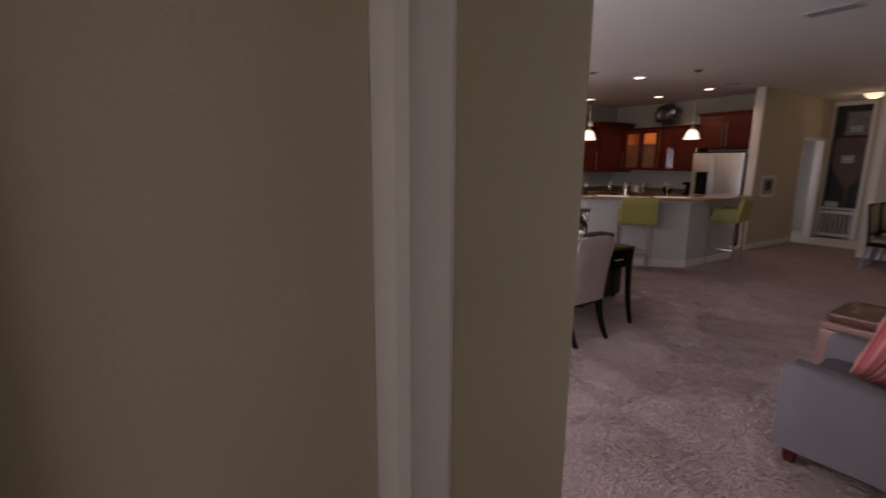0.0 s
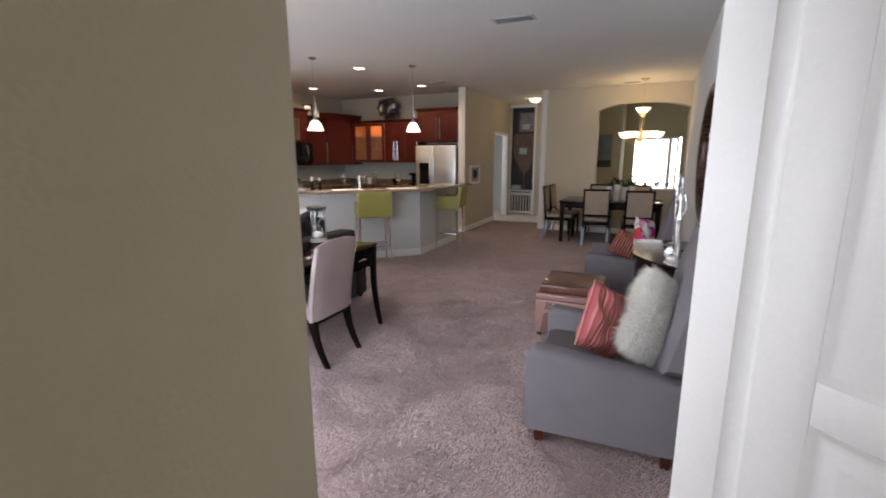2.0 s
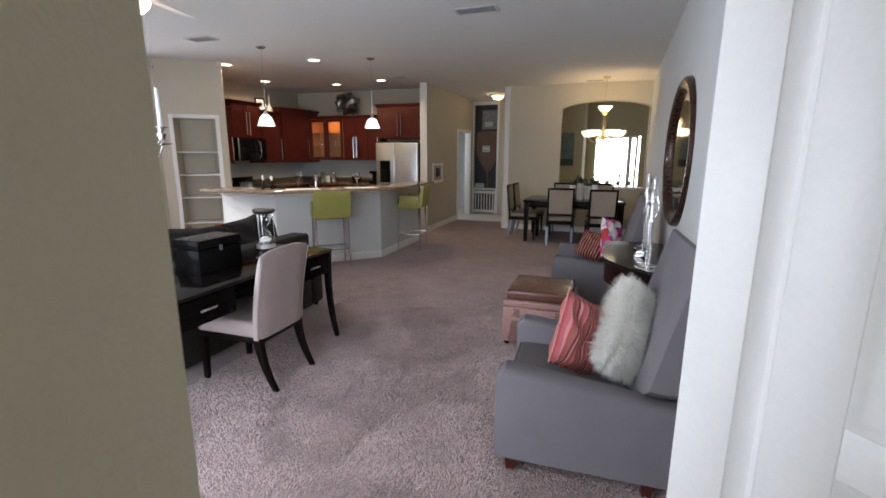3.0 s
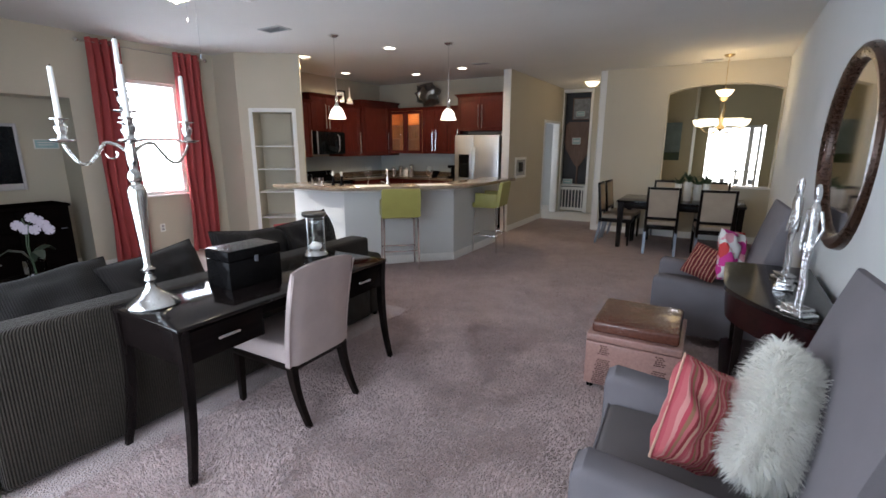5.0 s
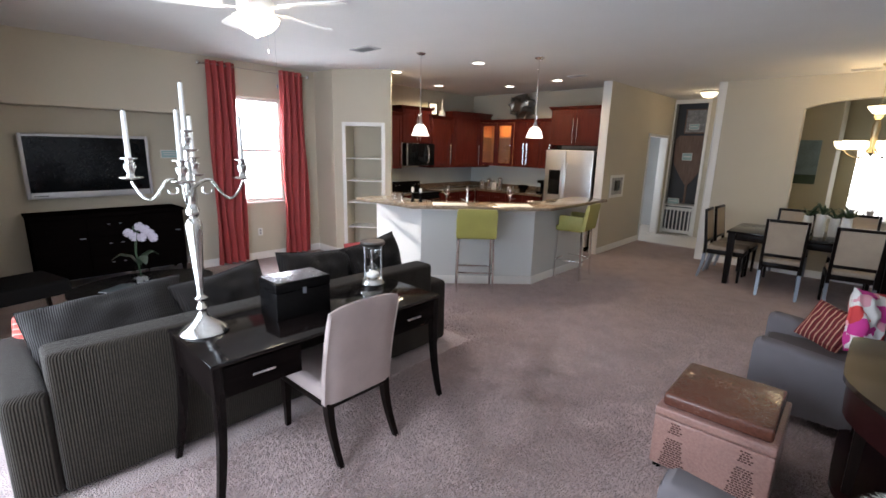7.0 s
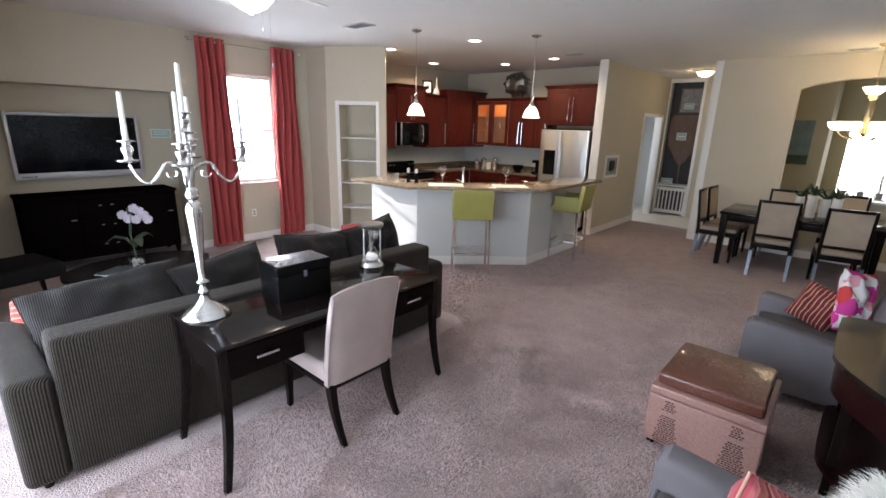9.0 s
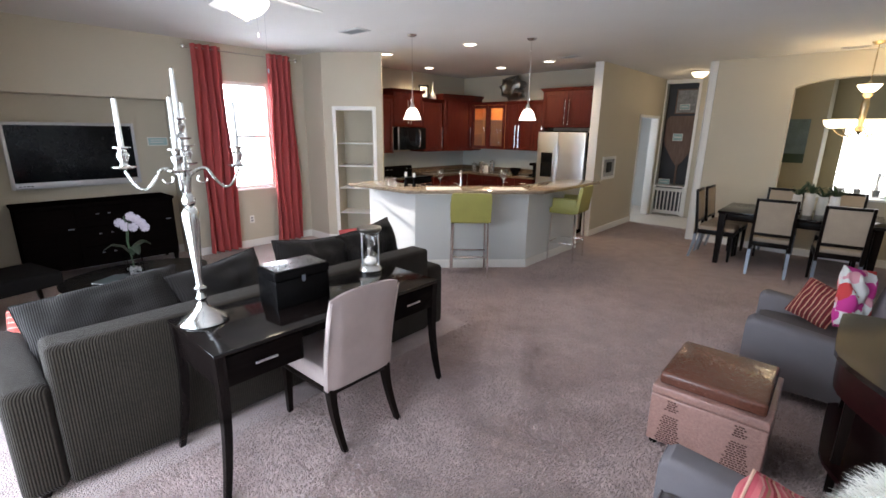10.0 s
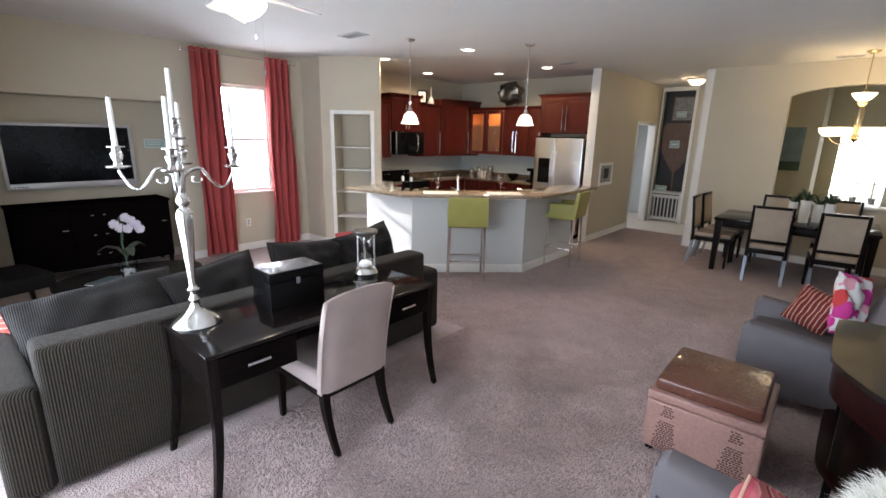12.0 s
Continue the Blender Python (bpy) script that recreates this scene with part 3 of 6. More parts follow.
def ceiling_fan():
    f = thing("ceiling_fan", pose(0.16, -5.97, H), "white ceiling fan with a lit frosted glass bowl", "ceiling fan")
    bm = bmesh.new()
    lathe(bm, [(0.0, -0.30), (0.09, -0.30), (0.12, -0.26), (0.12, -0.2), (0.08, -0.16), (0.02, -0.15), (0.014, -0.14), (0.014, -0.06), (0.05, -0.05), (0.07, -0.002), (0.0, -0.002)], 28)
    part("motor_housing", bm, WHITE, f)
    bm = bmesh.new()
    lathe(bm, [(0.0, -0.425), (0.012, -0.42), (0.016, -0.405), (0.05, -0.40), (0.1, -0.372), (0.14, -0.33), (0.15, -0.302), (0.0, -0.302)], 28)
    part("light_bowl", bm, SHADE_GLOW_BRIGHT, f, "glowing frosted glass bowl")
    for i in range(5):
        a = i * 72 + 28
        bm = bmesh.new()
        prism(bm, [(0.2, -0.05), (0.3, -0.065), (0.6, -0.07), (0.645, -0.05), (0.655, 0), (0.645, 0.05), (0.6, 0.07), (0.3, 0.065), (0.2, 0.05)], -0.004, 0.004)
        part("blade", bm, WHITE, f, "", Matrix.Translation((0, 0, -0.235)) @ Matrix.Rotation(radians(a), 4, "Z") @ Matrix.Rotation(radians(11), 4, "X"))
        bm = bmesh.new()
        span(bm, (0.09, -0.015, -0.006), (0.26, 0.015, 0.002), 0.003)
        part("blade_iron", bm, WHITE, f, "", Matrix.Translation((0, 0, -0.243)) @ Matrix.Rotation(radians(a), 4, "Z"))
    for k, dx in enumerate((-0.05, 0.05)):
        bm = bmesh.new()
        tube(bm, [(dx, 0.1, -0.3), (dx, 0.1, -0.48 - 0.24 * k)], 0.0006, 5)
        lathe(bm, [(0, -0.03), (0.006, -0.02), (0.006, 0), (0.0, 0.005)], 8, (dx, 0.1, -0.48 - 0.24 * k))
        part("pull_chain", bm, SATIN_METAL, f)
    bulb("fan_bulb", (0.16, -5.97, H - 0.5), 16, (1.0, 0.85, 0.62), 0.1)


SHADE_GLOW_BRIGHT = glow("bright_bowl_glow", (1.0, 0.9, 0.68), 9.0)
ceiling_fan()


def pendant(x, y, zb):
    o = thing("pendant_lamp", pose(x, y, H), "brushed metal pendant lamp with white glass bell shade, lit", "pendant lamp", "pendant lamps over the bar")
    L = H - zb
    bm = bmesh.new()
    lathe(bm, [(0.0, -0.035), (0.03, -0.032), (0.06, -0.012), (0.06, -0.001), (0.0, -0.001)], 24)
    part("canopy", bm, CHROME, o)
    bm = bmesh.new()
    tube(bm, [(0, 0, -0.03), (0, 0, -L + 0.27)], 0.006, 8)
    part("stem", bm, CHROME, o)
    bm = bmesh.new()
    for q in (0, 1):
        tube(bm, [(0.016 * math.cos(a) * (1 - q), 0.016 * math.cos(a) * q, -L + 0.245 - q * 0.035 + 0.03 * math.sin(a)) for a in [k * math.pi / 6 for k in range(13)]], 0.004, 6)
    part("chain_link", bm, CHROME, o)
    bm = bmesh.new()
    lathe(bm, [(0.0, -L + 0.13), (0.034, -L + 0.13), (0.036, -L + 0.145), (0.024, -L + 0.16), (0.018, -L + 0.19), (0.0, -L + 0.195)], 20)
    part("socket_cap", bm, CHROME, o)
    bm = bmesh.new()
    prof = [(0.03, 0.135), (0.05, 0.125), (0.075, 0.095), (0.088, 0.055), (0.096, 0.025), (0.112, 0.0)]
    lathe(bm, [(r, -L + z) for r, z in prof] + [(r - 0.004, -L + z) for r, z in reversed(prof)], 28, cap=False)
    part("shade", bm, PENDANT_GLOW, o, "glowing white glass bell shade")
    down_light("pendant_bulb", (x, y, zb + 0.03), 12)


PENDANT_GLOW = glow("white_shade_glow", (1.0, 0.93, 0.8), 3.5)
pendant(-0.878, -3.415, 1.915)
pendant(0.124, -2.338, 1.925)

hall_light = thing("flush_ceiling_light", pose(0.95, 2.2, H), "flush dome ceiling light with amber glass, lit", "ceiling light")
bm = bmesh.new()
lathe(bm, [(0.0, -0.12), (0.06, -0.115), (0.11, -0.085), (0.14, -0.04), (0.145, -0.02), (0.0, -0.02)], 26)
part("glass_dome", bm, SHADE_GLOW, hall_light, "glowing amber glass")
bm = bmesh.new()
lathe(bm, [(0.0, -0.025), (0.15, -0.025), (0.155, -0.012), (0.15, -0.001), (0.0, -0.001)], 26)
part("rim", bm, SILVER, hall_light)
bulb("hall_bulb", (0.95, 2.2, H - 0.22), 5, (1.0, 0.74, 0.42))


def chandelier():
    c = thing("chandelier", pose(3.32, 0.42, H), "gold chandelier with frosted glass cup shades, lit", "chandelier")
    bm = bmesh.new()
    lathe(bm, [(0.0, -0.04), (0.04, -0.035), (0.07, -0.012), (0.07, -0.001), (0.0, -0.001)], 24)
    part("canopy", bm, GOLD, c)
    bm = bmesh.new()
    tube(bm, [(0, 0, -0.03), (0, 0, -0.46)], 0.006, 8)
    part("chain_stem", bm, GOLD, c)
    bm = bmesh.new()
    lathe(bm, [(0.0, -1.1), (0.02, -1.09), (0.035, -1.06), (0.02, -1.03), (0.03, -0.95), (0.045, -0.75), (0.03, -0.66), (0.06, -0.62), (0.025, -0.58), (0.02, -0.46), (0.0, -0.45)], 20)
    part("column", bm, GOLD, c)
    bm = bmesh.new()
    prof = [(0.03, -0.60), (0.07, -0.58), (0.11, -0.53), (0.125, -0.50)]
    lathe(bm, prof + [(r - 0.005, z) for r, z in reversed(prof)], 24, cap=False)
    part("upper_shade", bm, SHADE_GLOW, c, "glowing frosted glass bowl")
    bulb("chandelier_up_bulb", (3.32, 0.42, H - 0.48), 7, (1.0, 0.72, 0.36), 0.06)
    for i in range(5):
        a = 2 * math.pi * i / 5 + 0.3
        ca, sa = math.cos(a), math.sin(a)
        bm = bmesh.new()
        pts = [(0.03, -1.0), (0.08, -1.1), (0.15, -1.13), (0.22, -1.1), (0.27, -1.05), (0.275, -1.02)]
        tube(bm, [(r * ca, r * sa, z) for r, z in pts], 0.008, 8)
        tube(bm, [(r * ca, r * sa, z) for r, z in ((0.12, -1.12), (0.09, -1.17), (0.12, -1.2), (0.15, -1.18), (0.14, -1.155))], 0.006, 6)
        part("arm", bm, GOLD, c)
        bm = bmesh.new()
        prof = [(0.02, -1.03), (0.07, -1.02), (0.11, -0.98), (0.125, -0.92)]
        lathe(bm, prof + [(r - 0.005, z) for r, z in reversed(prof)], 20, (0.275 * ca, 0.275 * sa, 0), cap=False)
        part("cup_shade", bm, CUP_GLOW, c, "glowing frosted glass cup")
    bulb("chandelier_bulb", (3.32, 0.42, H - 0.86), 11, (1.0, 0.74, 0.4), 0.2)


GOLD = mat("aged_gold_metal", (0.5, 0.4, 0.24), 0.3, 1.0, scale=14, var=0.2)
CUP_GLOW = glow("cup_shade_glow", (1.0, 0.85, 0.56), 3.0)
chandelier()


def railing():
    """White metal rail outside the far window."""
    r = thing("railing", pose(2.6, 5.6, -0.04), "white metal railing outside the far window", "railing")
    for z in (0.12, 1.0):
        block("rail", (0, -0.02, z), (2.4, 0.02, z + 0.035), WHITE, r, 0.004)
    for i in range(3):
        block("post", (i * 1.17, -0.025, 0), (i * 1.17 + 0.05, 0.025, 1.08), WHITE, r, 0.004)
    for i in range(20):
        block("baluster", (0.1 + i * 0.115, -0.008, 0.156), (0.116 + i * 0.115, 0.008, 0.999), WHITE, r, 0)


railing()


# ---- living room ----
def soft_block(bm, a, b, r=0.05, seg=4):
    span(bm, a, b, r, seg)


def sabre_leg(bm, x, y, h, ox, oy, top=0.05, foot=0.028):
    """A tapered leg that sweeps outward at the foot."""
    n = 8
    pts, ws = [], []
    for i in range(n + 1):
        u = i / n
        k = (1 - u) ** 2.2 - 0.35 * math.sin(u * math.pi) * 0.6
        pts.append((x + ox * k, y + oy * k, h * u))
        ws.append(foot + (top - foot) * u ** 0.8)
    bar(bm, pts, ws, ws)


def desk():
    """Writing desk: drawers face +x, a gap for the knees in the middle."""
    d = thing("writing_desk", pose(0.725, -6.85, 0), "black-stained wooden writing desk with curved legs, glossy top", "desk")
    w, L, h = 0.60, 1.52, 0.78
    bm = bmesh.new()
    span(bm, (0, 0, h - 0.022), (w, L, h), 0.005)
    part("desktop", bm, ESPRESSO_TOP, d)
    bm = bmesh.new()
    span(bm, (0.015, 0.02, h - 0.2), (w - 0.03, 0.47, h - 0.024), 0.003)
    span(bm, (0.015, L - 0.47, h - 0.2), (w - 0.03, L - 0.02, h - 0.024), 0.003)
    span(bm, (0.015, 0.47, h - 0.09), (w - 0.05, L - 0.47, h - 0.024), 0.003)
    part("apron", bm, ESPRESSO, d)
    for y0, y1 in ((0.035, 0.46), (L - 0.46, L - 0.035)):
        dr = block("drawer", (w - 0.03, y0, h - 0.19), (w - 0.012, y1, h - 0.036), ESPRESSO, d, 0.003)
        ym = (y0 + y1) / 2
        bm = bmesh.new()
        span(bm, (w - 0.004, ym - 0.06, h - 0.115), (w + 0.006, ym + 0.06, h - 0.1), 0.003)
        for s in (-0.05, 0.05):
            span(bm, (w - 0.012, ym + s - 0.005, h - 0.112), (w - 0.003, ym + s + 0.005, h - 0.103))
        part("handle", bm, CHROME, dr, "satin metal bar handle")
    for x, ox in ((0.03, -0.03), (w - 0.03, 0.03)):
        for y, oy in ((0.03, -0.03), (L - 0.03, 0.03)):
            bm = bmesh.new()
            sabre_leg(bm, x, y, h - 0.024, ox * 0.9, oy * 1.6, 0.048, 0.03)
            part("leg", bm, ESPRESSO_LEG, d)
    return d


desk()


def parsons_chair(m):
    """Upholstered chair; it faces -x, back at +x."""
    c = thing("desk_chair", m, "cream suede upholstered chair with dark curved legs, tucked under the desk", "chair")
    bm = bmesh.new()
    w, n, k = 0.48, 10, 12
    def x_at(z):
        return 0.42 + 0.10 * max(0.0, (z - 0.36) / 0.6) ** 1.6
    loops = []
    for i in range(k + 1):
        u = i / k
        row_f, row_b = [], []
        for j in range(n + 1):
            v = 2 * j / n - 1
            ztop = 0.95 - 0.03 * abs(v) ** 3
            z = 0.355 + (ztop - 0.355) * u
            half = w / 2
            t = 0.035 * (1 - abs(v) ** 6 * 0.6) * (1 - u ** 10 * 0.7)
            row_f.append((x_at(z) - t, v * half, z))
            row_b.append((x_at(z) + t, v * half, z))
        loops.append(row_f + row_b[::-1])
    rings(bm, loops)
    part("backrest", bm, CREAM, c)
    for s in (-1, 1):
        bm = bmesh.new()
        tube(bm, [(x_at(0.355 + 0.56 * i / 12) + 0.020, s * (w / 2 - 0.003), 0.355 + 0.555 * i / 12) for i in range(13)], 0.004, 6)
        part("piping", bm, CREAM, c)
    bm = bmesh.new()
    soft_block(bm, (-0.08, -w / 2, 0.36), (0.42, w / 2, 0.475), 0.035)
    part("seat", bm, CREAM, c)
    bm = bmesh.new()
    span(bm, (-0.07, -w / 2 + 0.012, 0.325), (0.445, w / 2 - 0.012, 0.36), 0.004)
    part("seat_frame", bm, ESPRESSO_MATT, c)
    for s in (-1, 1):
        bm = bmesh.new()
        pts = [(0.42 + 0.11 * (1 - u) ** 1.8, s * (w / 2 - 0.035), 0.345 * u) for u in [i / 8 for i in range(9)]]
        bar(bm, pts, [0.032 + 0.02 * i / 8 for i in range(9)], [0.03 + 0.015 * i / 8 for i in range(9)])
        part("back_leg", bm, ESPRESSO_MATT, c)
        bm = bmesh.new()
        bar(bm, [(-0.05, s * (w / 2 - 0.035), 0), (-0.045, s * (w / 2 - 0.035), 0.345)], [0.03, 0.045], [0.03, 0.045])
        part("front_leg", bm, ESPRESSO_MATT, c)
    return c


parsons_chair(pose(0.925, -6.064, 0, 0, 0, 1))


def candelabra():
    z0 = 0.78
    c = thing("candelabra", pose(0.885, -6.717, z0), "tall polished silver five-arm candelabra with white candles on the desk", "candelabra")
    bm = bmesh.new()
    lathe(bm, [(0.0, 0.0), (0.118, 0.0), (0.122, 0.008), (0.112, 0.02), (0.085, 0.042), (0.05, 0.068), (0.028, 0.095), (0.022, 0.12), (0.028, 0.135), (0.02, 0.15), (0.016, 0.165),
               (0.03, 0.178), (0.032, 0.19), (0.02, 0.2), (0.016, 0.215), (0.018, 0.25), (0.03, 0.42), (0.04, 0.55), (0.042, 0.585), (0.03, 0.61), (0.018, 0.62),
               (0.03, 0.635), (0.034, 0.655), (0.024, 0.675), (0.016, 0.69), (0.022, 0.71), (0.026, 0.775), (0.016, 0.82), (0.02, 0.85), (0.014, 0.89), (0.014, 0.96), (0.0, 0.96)], 28)
    part("stem", bm, SILVER, c)
    def cup(bm, x, y, z):
        lathe(bm, [(0.0, z - 0.01), (0.03, z - 0.008), (0.05, z), (0.052, z + 0.004), (0.02, z + 0.006), (0.014, z + 0.02), (0.024, z + 0.045), (0.026, z + 0.06),
                   (0.016, z + 0.075), (0.018, z + 0.085), (0.036, z + 0.09), (0.037, z + 0.094), (0.014, z + 0.096), (0.0, z + 0.096)], 20, (x, y, 0))
    def candle(x, y, z, h):
        bm = bmesh.new()
        lathe(bm, [(0.0, z), (0.0125, z), (0.010, z + h - 0.004), (0.008, z + h), (0.0, z + h - 0.002)], 16, (x, y, 0))
        ob = part("candle", bm, WAX, c, "plain white taper candle")
        wk = bmesh.new()
        tube(wk, [(x, y, z + h - 0.004), (x + 0.002, y, z + h + 0.008)], 0.0015, 5)
        part("wick", wk, BLACK, ob)
    for i in range(4):
        a = math.pi / 2 * i + radians(66)
        ca, sa = math.cos(a), math.sin(a)
        bm = bmesh.new()
        pts = []
        for k in range(21):
            u = k / 20
            r = 0.02 + 0.225 * u
            z = 0.765 + 0.04 * u + 0.035 * math.sin(u * math.pi * 1.7 + 0.3) - 0.055 * math.sin(max(0, u - 0.35) / 0.65 * math.pi) + 0.02 * u ** 6
            pts.append((r * ca, r * sa, z))
        tube(bm, pts, [0.009 - 0.003 * k / 20 for k in range(21)], 8)
        tube(bm, [((0.075 + 0.022 * math.cos(q)) * ca, (0.075 + 0.022 * math.cos(q)) * sa, 0.758 + 0.02 * math.sin(q)) for q in [2.4 + k * 0.5 for k in range(9)]], [0.006 - 0.0004 * k for k in range(9)], 6)
        cup(bm, 0.245 * ca, 0.245 * sa, 0.82)
        part("arm", bm, SILVER, c)
        candle(0.245 * ca, 0.245 * sa, 0.915, 0.215)
    bm = bmesh.new()
    cup(bm, 0, 0, 0.955)
    part("centre_cup", bm, SILVER, c)
    candle(0, 0, 1.05, 0.22)


WAX = mat("white_wax", (0.8, 0.78, 0.74), 0.45, scale=10, var=0.03)
candelabra()


def desk_box():
    """A box with an embossed top."""
    b = thing("keepsake_box", pose(0.925, -6.197, 0.78, 0, 0, -2), "black lacquered box with embossed crocodile-grain lid on the desk", "box")
    bm = bmesh.new()
    span(bm, (-0.113, -0.172, 0), (0.113, 0.172, 0.16), 0.004)
    part("body", bm, BLACK, b)
    lid = block("lid", (-0.115, -0.174, 0.163), (0.115, 0.174, 0.22), BLACK, b, 0.005)
    block("lid_panel", (-0.107, -0.166, 0.2205), (0.107, 0.166, 0.223), CROC_BLACK, lid, 0.001, "embossed crocodile-grain panel")
    bm = bmesh.new()
    span(bm, (0.1155, -0.012, 0.14), (0.119, 0.012, 0.175), 0.002)
    tube(bm, [(0.12, 0.009 * math.cos(a), 0.146 + 0.009 * math.sin(a)) for a in [k * math.pi / 6 for k in range(13)]], 0.0015, 5)
    part("clasp", bm, SATIN_METAL, lid, "small metal clasp")


def croc_mat(name, dark, light, scale, rough, strength=0.8):
    m = mat(name, dark, rough, scale=3, var=0.25, coat=0.3)
    t = m.node_tree
    n, l = t.nodes, t.links
    b = n["Principled BSDF"]
    co = n.new("ShaderNodeTexCoord")
    v = n.new("ShaderNodeTexVoronoi")
    v.feature = "DISTANCE_TO_EDGE"
    v.inputs["Scale"].default_value = scale
    l.new(co.outputs["Object"], v.inputs["Vector"])
    mr = n.new("ShaderNodeMapRange")
    mr.inputs["From Max"].default_value = 0.12
    l.new(v.outputs[0], mr.inputs["Value"])
    bp = n.new("ShaderNodeBump")
    bp.inputs["Strength"].default_value, bp.inputs["Distance"].default_value = strength, 0.004
    l.new(mr.outputs[0], bp.inputs["Height"])
    l.new(bp.outputs[0], b.inputs["Normal"])
    return m


CROC_BLACK = croc_mat("black_crocodile_grain", (0.014, 0.013, 0.013), (0.03, 0.03, 0.03), 90, 0.28, 0.9)
CROC_COPPER = croc_mat("copper_crocodile_leather", (0.38, 0.21, 0.175), (0.3, 0.16, 0.1), 70, 0.3, 0.5)
CROC_TOP = croc_mat("brown_crocodile_leather", (0.13, 0.047, 0.03), (0.2, 0.1, 0.06), 44, 0.26, 0.25)
desk_box()


def hourglass():
    g = thing("hourglass", pose(0.81, -5.515, 0.78), "silver-framed glass hourglass with white sand on the desk", "hourglass")
    bm = bmesh.new()
    lathe(bm, [(0.0, 0.0), (0.085, 0.0), (0.088, 0.012), (0.078, 0.03), (0.07, 0.042), (0.0, 0.042)], 28)
    part("base", bm, SILVER, g)
    bm = bmesh.new()
    lathe(bm, [(0.0, 0.29), (0.07, 0.29), (0.085, 0.3), (0.09, 0.315), (0.085, 0.325), (0.0, 0.325)], 28)
    part("cap", bm, SILVER_DARK, g, "dark rimmed metal cap")
    for i in range(3):
        a = i * 2 * math.pi / 3 + 0.5
        bm = bmesh.new()
        tube(bm, [(0.068 * math.cos(a), 0.068 * math.sin(a), 0.04), (0.068 * math.cos(a), 0.068 * math.sin(a), 0.292)], 0.006, 8)
        part("post", bm, SILVER, g)
    bm = bmesh.new()
    prof = [(0.03, 0.044), (0.05, 0.06), (0.054, 0.09), (0.045, 0.125), (0.018, 0.155), (0.006, 0.167), (0.018, 0.18), (0.045, 0.21), (0.054, 0.245), (0.05, 0.272), (0.03, 0.288)]
    lathe(bm, prof + [(r - 0.0025, z) for r, z in reversed(prof)], 24, cap=False)
    o = part("glass_bulbs", bm, GLASS, g)
    o.visible_shadow = False
    bm = bmesh.new()
    lathe(bm, [(0.0, 0.046), (0.03, 0.048), (0.046, 0.062), (0.048, 0.08), (0.025, 0.095), (0.0, 0.105)], 20)
    part("sand", bm, WAX, g, "white sand")


SILVER_DARK = mat("tarnished_silver", (0.25, 0.24, 0.22), 0.3, 1.0, scale=14, var=0.3)
hourglass()


def back_cushion(name, m, w, h, d, material, label, category="cushion", group="", pinch=0.05, crease=0.008, n=16):
    o = tagged(new(name), label, category, group)
    o.matrix_basis = m
    bm = bmesh.new()
    pillow(bm, w, h, d, n, pinch)
    for v in bm.verts:
        q = noise.noise(Vector((v.co.x * 9 + 3.1 * m.translation.y, m.translation.x * 7, v.co.z * 6)))
        v.co.y += crease * q * min(1.0, abs(v.co.y) / (0.3 * d))
    part("cover", bm, material, o)
    bm = bmesh.new()
    k = 40
    pts = []
    for i in range(k + 1):
        q = (i % k) / k * 4
        s, f = int(q), q - int(q)
        u, v = [(2 * f - 1, -1), (1, 2 * f - 1), (1 - 2 * f, 1), (-1, 1 - 2 * f)][s]
        pts.append((u * w / 2 * (1 - pinch * (1 - abs(v)) * abs(u)), 0, h / 2 + v * h / 2 * (1 - pinch * (1 - abs(u)) * abs(v))))
    tube(bm, pts, 0.005, 6)
    part("piping", bm, material, o)
    return o


def sofa():
    """Long sofa with its back to +x, behind the desk."""
    s = thing("sofa", pose(-0.255, -7.60, 0), "charcoal corduroy sofa standing with its back to the desk", "sofa")
    D, L = 0.955, 3.03
    bm = bmesh.new()
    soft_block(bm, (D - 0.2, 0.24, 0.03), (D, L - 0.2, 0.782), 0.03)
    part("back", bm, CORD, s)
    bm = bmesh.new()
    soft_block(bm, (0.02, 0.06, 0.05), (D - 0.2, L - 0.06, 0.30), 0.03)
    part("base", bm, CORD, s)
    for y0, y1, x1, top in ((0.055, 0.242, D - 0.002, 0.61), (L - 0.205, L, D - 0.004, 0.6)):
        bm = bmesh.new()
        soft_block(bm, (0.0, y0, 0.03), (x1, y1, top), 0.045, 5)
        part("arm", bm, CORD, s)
    for i in range(3):
        bm = bmesh.new()
        y = 0.25 + i * 0.855
        soft_block(bm, (0.0, y, 0.305), (D - 0.22, y + 0.85, 0.46), 0.05)
        part("seat_cushion", bm, CORD, s)
    for x, y in ((0.06, 0.14), (0.06, L - 0.08), (D - 0.06, 0.14), (D - 0.06, L - 0.08)):
        bm = bmesh.new()
        lathe(bm, [(0.02, 0), (0.03, 0.035)], 12, (x, y, 0))
        part("foot", bm, ESPRESSO_MATT, s)


sofa()
for k, (x, y, h, tilt, w, rz) in enumerate(((0.34, -6.99, 0.50, -40, 0.84, 82), (0.35, -6.32, 0.47, -24, 0.64, 95), (0.35, -5.66, 0.50, -20, 0.64, 84), (0.37, -5.05, 0.52, -16, 0.64, 97))):
    back_cushion("back_pillow", pose(x, y, 0.47, tilt, (-7, -6, 4, -6)[k], rz), w, h, 0.25, CORD_SATIN,
                 "charcoal corduroy back cushion leaning on the sofa back", "cushion", "back cushions on the sofa", 0.09, 0.02, 24)
STRIPE_RED = striped("coral_stripe_cloth", ((0.5, 0.06, 0.045), (0.5, 0.06, 0.045), (0.5, 0.25, 0.2), (0.5, 0.08, 0.06)), 30, 2)
back_cushion("throw_pillow", pose(-0.14, -7.30, 0.462, -24, 0, 66), 0.32, 0.26, 0.14, STRIPE_RED, "coral and white striped throw pillow on the sofa", "pillow")
